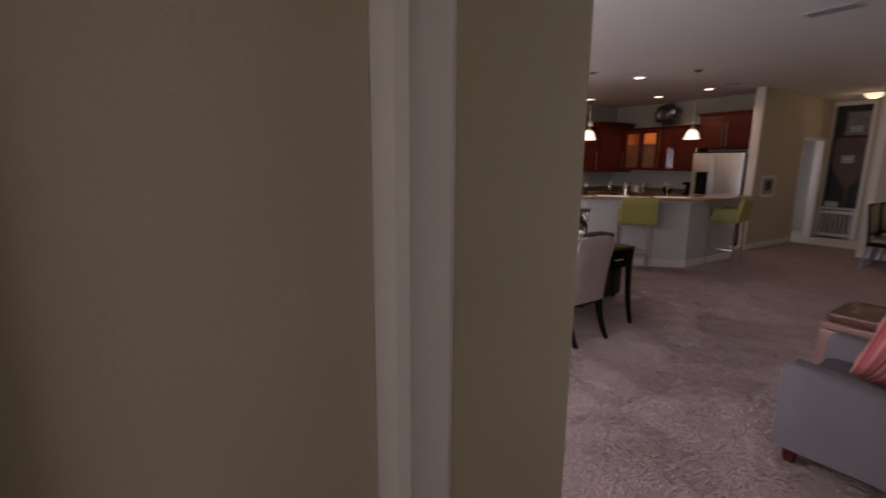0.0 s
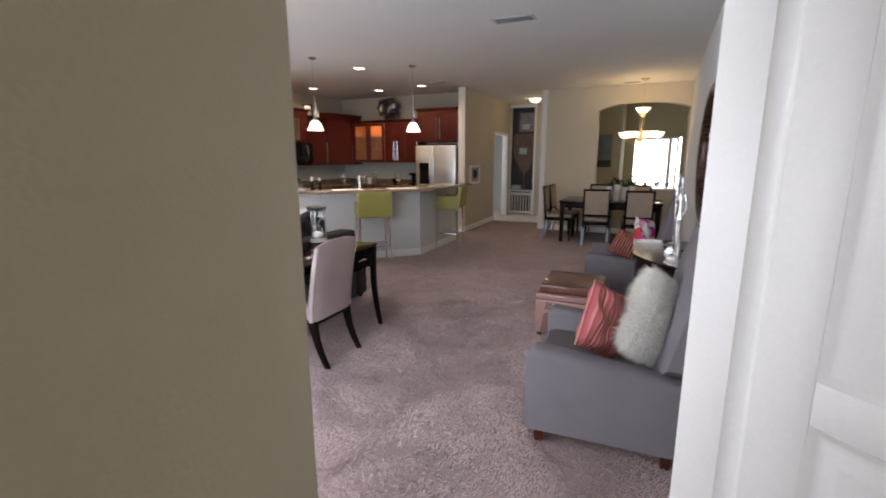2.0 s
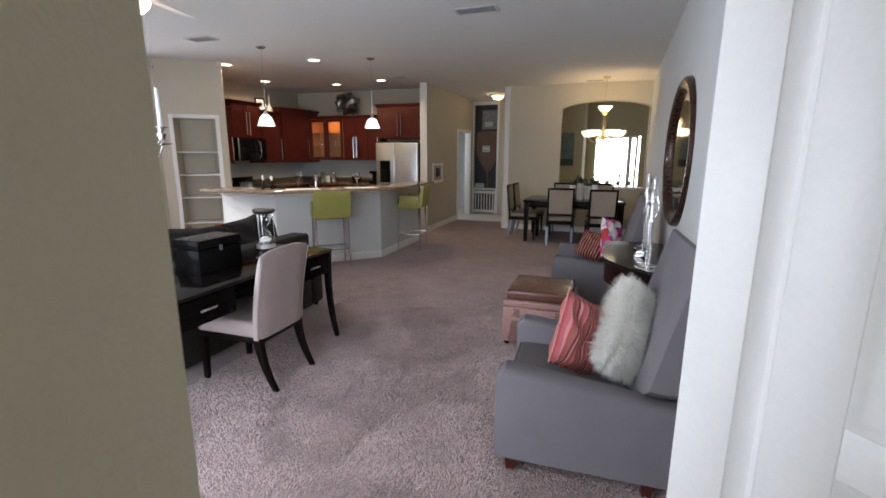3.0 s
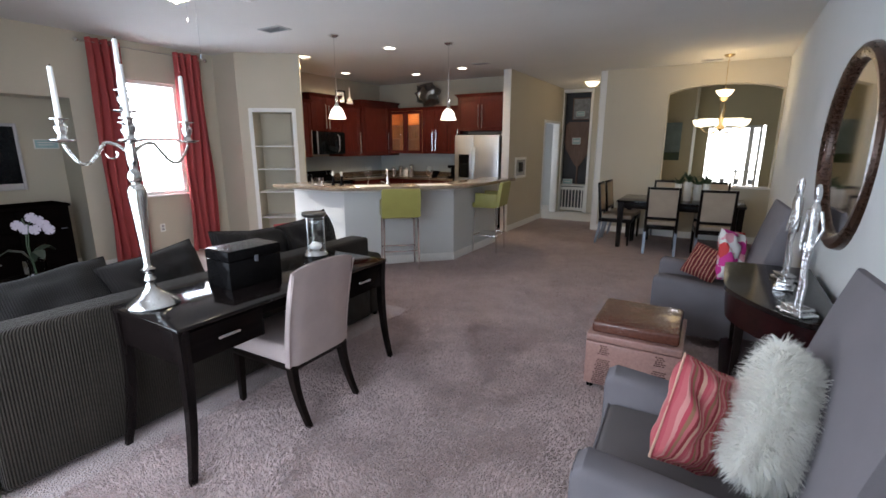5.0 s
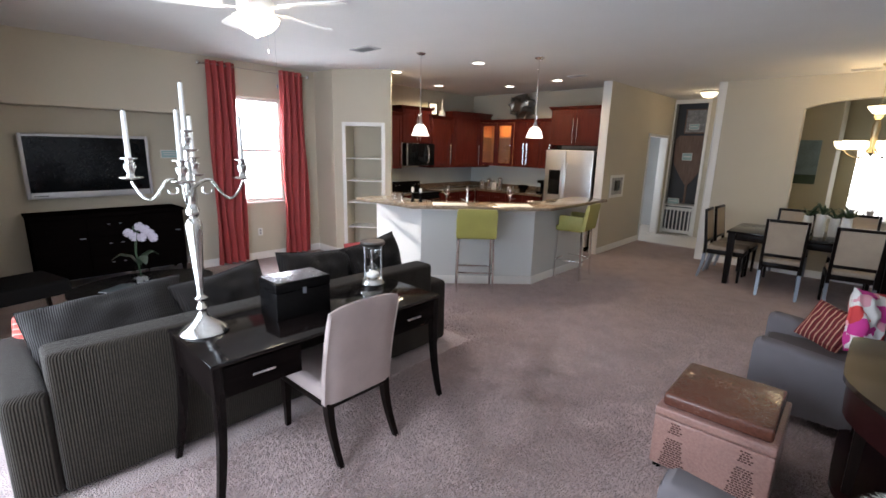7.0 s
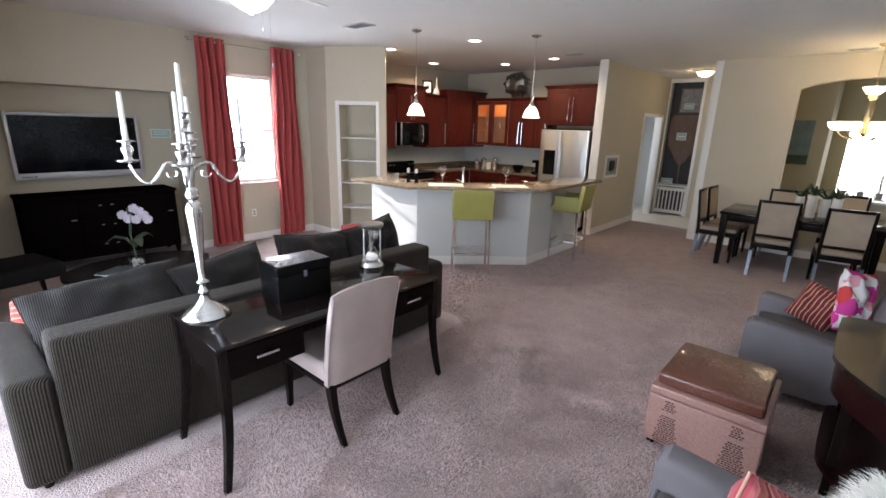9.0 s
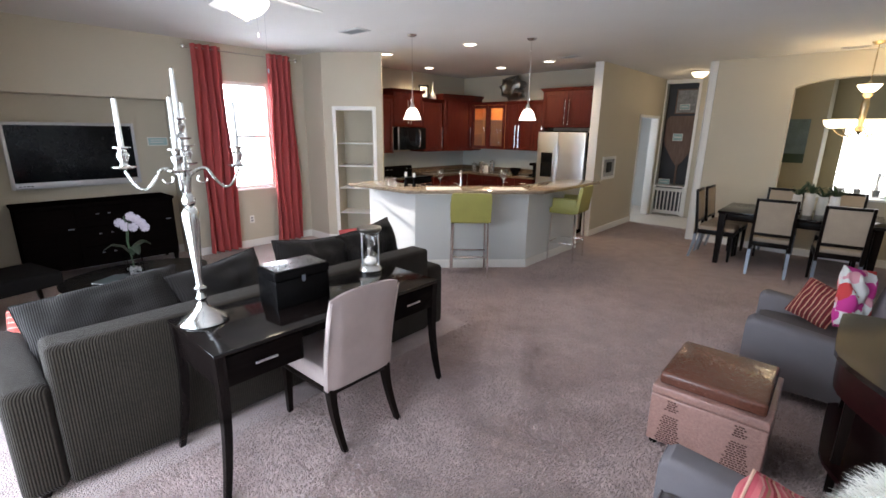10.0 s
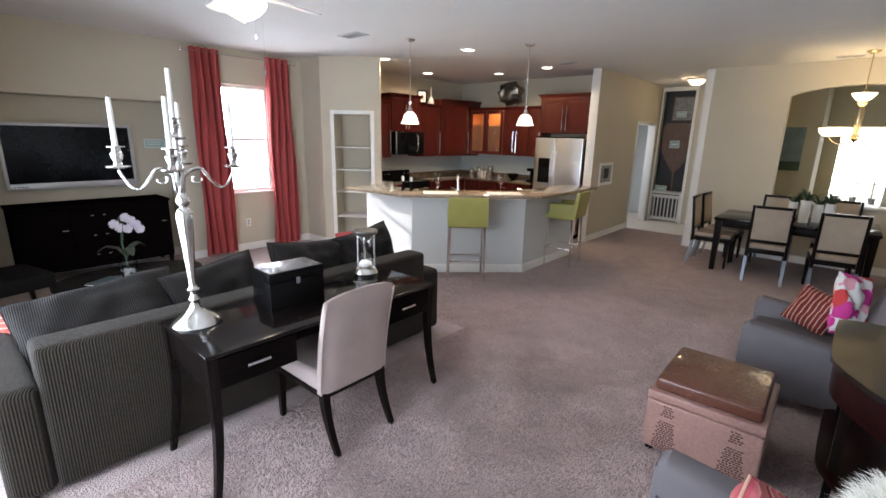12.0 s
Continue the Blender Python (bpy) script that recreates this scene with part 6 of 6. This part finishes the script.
LINEN = mat("white_linen", (0.72, 0.7, 0.66), 0.9, scale=10, var=0.05, bump=0.3, bump_scale=400)
for px, py in ((-0.48, -3.26), (0.10, -2.68)):
    placemat(px, py)
    wine_glass(px - 0.08, py + 0.02)


def tumbler(x, y):
    g = thing("tumbler", pose(x, y, ZB), "short clear tumbler standing on the bar top", "tumbler", "tumblers on the bar")
    bm = bmesh.new()
    lathe(bm, [(0.0, 0.0), (0.03, 0.0), (0.036, 0.095), (0.033, 0.095), (0.027, 0.01), (0.0, 0.01)], 18)
    part("glass_wall", bm, GLASS, g).visible_shadow = False


for x, y in ((-1.25, -3.52), (-1.17, -3.47), (-1.1, -3.54)):
    tumbler(x, y)
for x, y, hh in ((-0.98, -3.44, 0.14), (-0.87, -3.40, 0.13)):
    mill = thing("pepper_mill", pose(x, y, ZB), "dark mill with a white knob on the bar top", "mill", "mills on the bar")
    bm = bmesh.new()
    lathe(bm, [(0.0, 0), (0.028, 0), (0.027, 0.012), (0.017, 0.05), (0.013, 0.09), (0.016, 0.11), (0.012, 0.12), (0.0, 0.12)], 16)
    part("body", bm, BLACK, mill)
    bm = bmesh.new()
    lathe(bm, [(0.0, 0.12), (0.012, 0.122), (0.018, 0.145), (0.016, hh + 0.04), (0.0, hh + 0.05)], 14)
    part("knob", bm, WAX, mill, "white knob")


def bar_stool(m, label):
    """Stool with a low wrap-around back; it faces +y."""
    s = thing("bar_stool", m, label, "bar stool", "lime bar stools")
    w, d = 0.48, 0.42
    bm = bmesh.new()
    soft_block(bm, (-w / 2, -d / 2 + 0.05, 0.68), (w / 2, d / 2, 0.76), 0.025)
    part("seat", bm, GREEN, s)
    bm = bmesh.new()
    n = 8
    loops = []
    for i in range(n + 1):
        u = i / n
        z = 0.70 + 0.36 * u
        y = -d / 2 + 0.03 - 0.05 * u
        t = 0.05 if i < n else 0.03
        half = w / 2 + (0.005 if i < n else -0.008)
        loops.append([(-half, y - t / 2, z), (half, y - t / 2, z), (half, y + t / 2, z), (-half, y + t / 2, z)])
    rings(bm, loops)
    bmesh.ops.bevel(bm, geom=[e for e in bm.edges if len(e.link_faces) == 2 and e.calc_face_angle() > 1.0], offset=0.014, segments=3, affect="EDGES", profile=0.5)
    part("backrest", bm, GREEN, s)
    for q in (-1, 1):
        bm = bmesh.new()
        span(bm, (q * (w / 2 - 0.02) - 0.02, -d / 2 + 0.04, 0.70), (q * (w / 2 - 0.02) + 0.02, d / 2 - 0.04, 0.90), 0.016, 3)
        part("arm", bm, GREEN, s)
    for q in (-1, 1):
        for v in (-1, 1):
            bm = bmesh.new()
            bar(bm, [(q * (w / 2 - 0.015), v * (d / 2 - 0.02) + 0.01, 0), (q * (w / 2 - 0.025), v * (d / 2 - 0.04) + 0.01, 0.685)], 0.022, 0.022)
            part("leg", bm, CHROME, s, "chrome square leg")
    for y, z in ((d / 2 - 0.025, 0.25), (-d / 2 + 0.035, 0.25)):
        block("footrest", (-w / 2 + 0.02, y - 0.01, z), (w / 2 - 0.02, y + 0.01, z + 0.02), CHROME, s, 0.003)
    for q in (-1, 1):
        block("stretcher", (q * (w / 2 - 0.02) - 0.008, -d / 2 + 0.04, 0.252), (q * (w / 2 - 0.02) + 0.008, d / 2 - 0.035, 0.268), CHROME, s, 0.003)
    return s


bar_stool(pose(-0.15, -3.13, 0, 0, 0, 43), "lime green leather bar stool with chrome legs at the bar")
bar_stool(pose(0.43, -1.58, 0, 0, 0, 98), "lime green leather bar stool with chrome legs beside the hall")


def canister(x, y, h, material, label):
    c = thing("canister", pose(x, y, 0.936), label, "canister", "canisters on the worktop")
    bm = bmesh.new()
    lathe(bm, [(0.0, 0), (0.05, 0), (0.052, 0.01), (0.052, h), (0.0, h)], 20)
    part("jar", bm, material, c)
    bm = bmesh.new()
    lathe(bm, [(0.0, h + 0.001), (0.054, h + 0.001), (0.054, h + 0.025), (0.02, h + 0.03), (0.012, h + 0.05), (0.0, h + 0.052)], 20)
    part("lid", bm, SILVER_DARK, c)


for i, (x, y, hh) in enumerate(((-2.75, 0.28, 0.15), (-2.62, 0.36, 0.18), (-2.48, 0.34, 0.14), (-2.36, 0.40, 0.21))):
    canister(x, y, hh, SILVER if i != 2 else WAX, "silver lidded kitchen canister on the worktop" if i != 2 else "white lidded kitchen canister on the worktop")
kp = thing("fruit_bowl", pose(-1.75, 0.35, 0.936), "dark ceramic bowl on the worktop", "bowl")
bm = bmesh.new()
lathe(bm, [(0.0, 0), (0.05, 0), (0.06, 0.01), (0.1, 0.07), (0.12, 0.13), (0.112, 0.13), (0.09, 0.07), (0.05, 0.02), (0.0, 0.018)], 22)
part("vessel", bm, BLACK, kp)
ck = thing("coffee_maker", pose(-1.30, 0.38, 0.936), "small black coffee maker beside the refrigerator", "coffee maker")
block("body", (-0.09, -0.11, 0), (0.09, 0.11, 0.04), BLACK, ck, 0.01, seg=3)
block("tower", (-0.09, 0.03, 0.04), (0.09, 0.11, 0.24), BLACK, ck, 0.01, seg=3)
block("head", (-0.09, -0.1, 0.2), (0.09, 0.03, 0.26), BLACK, ck, 0.01, seg=3)


# ornaments on top of the cabinets
def picture_frame(m, w, h, f, frame_mat, face_mat, label):
    p = thing("picture_frame", m, label, "picture")
    bm = bmesh.new()
    for a, b in (((-w / 2, 0, 0), (-w / 2 + f, 0.02, h)), ((w / 2 - f, 0, 0), (w / 2, 0.02, h)), ((-w / 2 + f, 0, 0), (w / 2 - f, 0.02, f)), ((-w / 2 + f, 0, h - f), (w / 2 - f, 0.02, h))):
        span(bm, a, b, 0.004)
    part("frame", bm, frame_mat, p)
    block("print", (-w / 2 + f, 0.006, f), (w / 2 - f, 0.018, h - f), face_mat, p, 0)
    return p


GRAY_PRINT = mat("gray_print", (0.3, 0.3, 0.3), 0.5, scale=14, var=0.5)
pf = picture_frame(pose(-3.16, -0.85, 2.385, -8, 0, 60), 0.2, 0.26, 0.03, BLACK, WHITE, "small black-framed picture on top of the cabinet")
block("photo", (-0.035, 0.004, 0.08), (0.035, 0.0058, 0.18), GRAY_PRINT, pf, 0)
vs = thing("bottle_vase", pose(-3.16, -0.60, 2.385), "cream long-necked bottle vase on top of the cabinet", "vase")
bm = bmesh.new()
lathe(bm, [(0.0, 0), (0.06, 0), (0.065, 0.03), (0.05, 0.09), (0.018, 0.14), (0.012, 0.3), (0.016, 0.32), (0.0, 0.32)], 20)
part("vessel", bm, WAX, vs)


def rooster():
    """A sheet-metal ornament with a rounded body and curled strips."""
    r = thing("metal_ornament", pose(-1.93, 0.48, 2.365, 0, 0, 20), "dark wrought metal ornament on top of the cabinets", "ornament")
    bm = bmesh.new()
    bmesh.ops.create_icosphere(bm, subdivisions=3, radius=1.0, matrix=Matrix.Translation((-0.05, 0, 0.25)) @ Matrix.Diagonal((0.25, 0.11, 0.21, 1)))
    for v in bm.verts:
        v.co += 0.12 * noise.noise_vector(v.co * 9) + 0.04 * noise.noise_vector(v.co * 27)
    part("body", bm, SILVER_DARK, r)
    for i in range(12):
        a = -0.9 + i * 0.3
        bm = bmesh.new()
        tube(bm, [(0.05 + 0.05 * k * math.cos(a) * 0.7, 0.02 * math.sin(k + i), 0.22 + 0.045 * k * math.sin(a) - 0.012 * k * k * 0.6) for k in range(6)], [0.014 - 0.002 * k for k in range(6)], 6)
        part("metal_strip", bm, SILVER, r)
    bm = bmesh.new()
    tube(bm, [(-0.03, 0, 0.06), (-0.03, 0, 0.0)], 0.02, 8)
    lathe(bm, [(0.0, 0), (0.07, 0), (0.06, 0.012), (0.0, 0.014)], 16, (-0.03, 0, 0))
    part("foot", bm, SILVER_DARK, r)


rooster()
# framed panel on the hall wall
pn = thing("wall_panel", pose(0.058, 0.60, 0.97), "white framed gray control panel on the hall wall", "wall panel")
bm = bmesh.new()
for a, b in (((0, -0.29, 0), (0.018, -0.24, 0.4)), ((0, 0.24, 0), (0.018, 0.29, 0.4)), ((0, -0.24, 0), (0.018, 0.24, 0.05)), ((0, -0.24, 0.35), (0.018, 0.24, 0.4))):
    span(bm, a, b, 0.004)
part("frame", bm, WHITE, pn)
block("face", (0.001, -0.24, 0.05), (0.008, 0.24, 0.35), GRAY_PRINT, pn, 0)
block("screen", (0.008, -0.1, 0.12), (0.014, 0.12, 0.3), SCREEN, pn, 0.002)

# ---- dining area ----
def dining_table():
    t = thing("dining_table", pose(2.05, -0.36, 0), "dark wooden dining table with square legs, glossy top", "dining table")
    w, d, h = 1.72, 1.04, 0.755
    block("tabletop", (0, 0, h - 0.035), (w, d, h), ESPRESSO_TOP, t, 0.006)
    block("apron", (0.06, 0.06, h - 0.13), (w - 0.06, d - 0.06, h - 0.036), ESPRESSO_MATT, t, 0.003)
    for x in (0.06, w - 0.06):
        for y in (0.06, d - 0.06):
            bm = bmesh.new()
            bar(bm, [(x, y, 0), (x, y, h - 0.036)], [0.06, 0.085], [0.06, 0.085])
            part("leg", bm, ESPRESSO_MATT, t)


dining_table()


def dining_chair():
    """It faces +y, back at -y."""
    c = thing("dining_chair", pose(2.724, -0.525, 0, 0, 0, 5), "dark wooden dining chair with cream upholstered back and seat", "dining chair", "chairs round the dining table")
    w, d = 0.45, 0.46
    def yb(z):
        return -0.02 - 0.06 * max(0, (z - 0.45) / 0.55)
    bm = bmesh.new()
    soft_block(bm, (-w / 2 + 0.01, 0.0, 0.43), (w / 2 - 0.01, d, 0.49), 0.02)
    part("seat", bm, TAN, c)
    block("seat_frame", (-w / 2, 0.0, 0.37), (w / 2, d, 0.43), ESPRESSO_MATT, c, 0.004)
    for s in (-1, 1):
        bm = bmesh.new()
        x = s * (w / 2 - 0.018)
        bar(bm, [(x, -0.08, 0), (x, -0.03, 0.25), (x, -0.02, 0.45), (x, yb(0.7), 0.7), (x, yb(1.0), 1.0)], [0.03, 0.036, 0.036, 0.034, 0.03], [0.03, 0.036, 0.04, 0.034, 0.03])
        part("back_leg", bm, ESPRESSO_MATT, c)
        # Added metal skin imitates the window's reflection on the glossy lower leg.
        bm = bmesh.new()
        bar(bm, [(x, -0.0805, 0.001), (x, -0.0302, 0.25), (x, -0.0245, 0.36)], [0.032, 0.0375, 0.0375], [0.032, 0.0375, 0.0375])
        part("leg_glint", bm, SATIN_METAL, c, "metal overlay standing in for the bright reflection on the leg")
        bm = bmesh.new()
        bar(bm, [(x, d - 0.03, 0), (x, d - 0.03, 0.37)], [0.03, 0.042], [0.03, 0.042])
        part("front_leg", bm, ESPRESSO_MATT, c)
    for z, hh in ((0.965, 0.035), (0.52, 0.04)):
        block("rail", (-w / 2 + 0.036, yb(z) - 0.016, z), (w / 2 - 0.036, yb(z) + 0.016, z + hh), ESPRESSO_MATT, c, 0.004)
    bm = bmesh.new()
    k = 6
    rings(bm, [[(-w / 2 + 0.037, yb(z) - 0.017, z), (w / 2 - 0.037, yb(z) - 0.017, z), (w / 2 - 0.037, yb(z) + 0.02, z), (-w / 2 + 0.037, yb(z) + 0.02, z)] for z in [0.561 + 0.403 * i / k for i in range(k + 1)]])
    part("backrest", bm, TAN, c)
    return c


dc = dining_chair()
for x, y, rz in ((3.405, -0.64, 7), (2.66, 0.93, 180), (3.36, 0.93, 178), (1.80, 0.02, -88), (1.82, 0.55, -92)):
    copy_thing(dc, pose(x, y, 0, 0, 0, rz))


def succulent_vase(x, y, h, seed):
    v = thing("vase", pose(x, y, 0.7555), "white ceramic vase with a green succulent on the dining table", "vase", "white vases on the dining table")
    bm = bmesh.new()
    lathe(bm, [(0.0, 0), (0.05, 0), (0.058, h * 0.5), (0.05, h), (0.044, h), (0.05, h * 0.5), (0.0, h * 0.45)], 20)
    part("vessel", bm, WAX, v)
    rnd = random.Random(seed)
    for i in range(11):
        a, t = rnd.uniform(0, 6.28), rnd.uniform(0.1, 0.85)
        L = rnd.uniform(0.12, 0.2)
        d = Vector((math.cos(a) * math.sin(t), math.sin(a) * math.sin(t), math.cos(t)))
        s = d.cross(Vector((0, 0, 1))).normalized()
        p = Vector((0, 0, h - 0.02))
        bm = bmesh.new()
        up = s.cross(d)
        rings(bm, [[p + d * L * u + s * wd * math.cos(q) + up * (wd * 0.35 * math.sin(q) - 0.05 * u * u) for q in [k * math.pi / 3 for k in range(6)]] for u, wd in ((0, 0.008), (0.4, 0.02), (0.7, 0.019), (1.0, 0.002))])
        part("leaf", bm, LEAF, v)


for i, (x, y, hh) in enumerate(((2.86, 0.20, 0.25), (3.0, 0.08, 0.29), (3.13, 0.24, 0.24), (3.25, 0.1, 0.27))):
    succulent_vase(x, y, hh, 20 + i)
GRAY_GLAZE = mat("gray_glaze", (0.3, 0.31, 0.32), 0.3)
for i in range(4):
    p = thing("small_pot", pose(3.25 + i * 0.2, 1.15, 0.963), "small gray glass votive cup on the arch ledge", "votive", "votive cups on the arch ledge")
    bm = bmesh.new()
    lathe(bm, [(0.0, 0), (0.032, 0), (0.04, 0.085), (0.036, 0.085), (0.028, 0.01), (0.0, 0.01)], 16)
    part("cup", bm, GRAY_GLAZE, p)


def painting():
    p = thing("painting", pose(2.42, 2.725, 1.3), "unframed abstract canvas in blue and green on the far wall", "painting")
    block("canvas", (-0.25, 0, 0), (0.25, 0.022, 0.75), SEA, p, 0.003)
    block("lower_band", (-0.25, -0.001, 0.0), (0.25, 0.0, 0.16), LEAF, p, 0, "green lower band")


SEA = mat("blue_green_paint", (0.16, 0.22, 0.23), 0.6, scale=5, var=0.4)
painting()


# ---- hall ----
def picket_gate():
    g = thing("picket_gate", pose(0.04, 3.34, 0.0), "white slatted gate panel at the foot of the niche", "gate")
    w, h = 0.66, 0.62
    for z in (0.03, h - 0.09):
        block("rail", (0, 0.0, z), (w, 0.025, z + 0.07), WHITE, g, 0.004)
    for x in (0.0, w - 0.05):
        block("post", (x, -0.004, 0), (x + 0.05, 0.0295, h), WHITE, g, 0.004)
    for i in range(7):
        x = 0.085 + i * 0.078
        block("slat", (x, 0.026, 0.05), (x + 0.03, 0.036, h - 0.04), WHITE, g, 0.003)


picket_gate()
WEATHERED = wood_mat("weathered_board", (0.16, 0.105, 0.085), (0.25, 0.17, 0.14), 0.7)
structure("niche_back", boxes(((0.002, 3.735, 0), (0.738, 3.748, 2.838))), mat("slate_niche_paint", (0.06, 0.065, 0.075), 0.7, scale=4, var=0.25), "dark slate back of the tall niche")
block_ledge = thing("niche_ledge", pose(0, 0, 0), "white ledge above the gate in the niche", "ledge")
block("board", (0.012, 3.31, 0.625), (0.735, 3.73, 0.655), WHITE, block_ledge, 0.004)


def paddle():
    p = thing("display_paddle", pose(0.38, 3.66, 0.656), "large brown wooden paddle-shaped display board standing in the niche", "display board")
    bm = bmesh.new()
    out = [(-0.02, 0.0), (0.02, 0.0), (0.022, 0.42), (0.09, 0.5), (0.3, 0.85), (0.33, 1.0), (0.33, 1.42), (0.26, 1.5), (-0.26, 1.5), (-0.33, 1.42), (-0.33, 1.0), (-0.3, 0.85), (-0.09, 0.5), (-0.022, 0.42)]
    rings(bm, [[(x, y, z) for x, z in out] for y in (0, 0.03)])
    part("board", bm, WEATHERED, p)


paddle()
for x, y, z, w, h in ((0.34, 3.6, 1.62, 0.2, 0.16), (0.40, 3.6, 2.28, 0.2, 0.12), (0.22, 3.45, 0.658, 0.24, 0.13)):
    s = thing("sign", pose(x, y, z), "small aqua and white sign card in the hall niche", "sign", "sign cards in the niche")
    block("board", (-w / 2, 0, 0), (w / 2, 0.012, h), WHITE, s, 0.003)
    block("face", (-w / 2 + 0.012, -0.0025, 0.012), (w / 2 - 0.012, -0.0005, h - 0.012), AQUA, s, 0)
    block("lettering", (-w * 0.34, -0.004, h * 0.42), (w * 0.34, -0.003, h * 0.6), WHITE, s, 0, "white unreadable lettering")
picture_frame(pose(0.40, 3.70, 2.2), 0.44, 0.52, 0.025, WEATHERED, GRAY_PRINT, "gray picture in a thin wood frame in the niche")


# ---- carpet pile ----
def carpet_pile(name, x0, x1, y0, y1, count, seed, fade=0.0):
    """Short tufts that lean with the brushed nap."""
    rng = np.random.default_rng(seed)
    p = np.column_stack((rng.uniform(x0, x1, count), rng.uniform(y0, y1, count)))
    if fade:
        p = p[rng.uniform(0, 1, count) < np.clip((y1 - p[:, 1]) / fade, 0, 1)]
        count = len(p)
    ang = (np.sin(p[:, 0] * 5.1 + 1.3 * np.sin(p[:, 1] * 3.7)) + np.sin(p[:, 1] * 6.3 + 2.1 * np.sin(p[:, 0] * 4.1))) * 1.6 + rng.normal(0, 0.7, count)
    lean = rng.uniform(0.003, 0.012, count)
    h = rng.uniform(0.006, 0.014, count)
    w = rng.uniform(0.0016, 0.003, count)
    d = np.column_stack((np.cos(ang), np.sin(ang)))
    turn = rng.uniform(0, 6.28, count)
    s = np.column_stack((np.cos(turn), np.sin(turn))) * w[:, None]
    v = np.zeros((count, 4, 3))
    v[:, 0, :2], v[:, 1, :2] = p - s, p + s
    v[:, 2, :2], v[:, 3, :2] = p + s * 0.8 + d * lean[:, None], p - s * 0.8 + d * lean[:, None]
    v[:, 2, 2] = v[:, 3, 2] = h
    me = bpy.data.meshes.new(name)
    me.from_pydata(v.reshape(-1, 3), [], np.arange(count * 4).reshape(-1, 4))
    me.materials.append(PILE)
    return tagged(new(name, me), "mauve-beige plush carpet pile", "carpet", kind="stuff")


PILE = mat("carpet_pile_yarn", (0.53, 0.415, 0.39), 0.95, scale=5.0, var=0.26, fine=30, spec=0.05)
carpet_pile("carpet_pile", 0.86, 3.95, -7.9, -4.4, 190000, 1)
carpet_pile("carpet_pile", -0.4, 3.95, -4.4, -1.0, 110000, 2, 2.6)
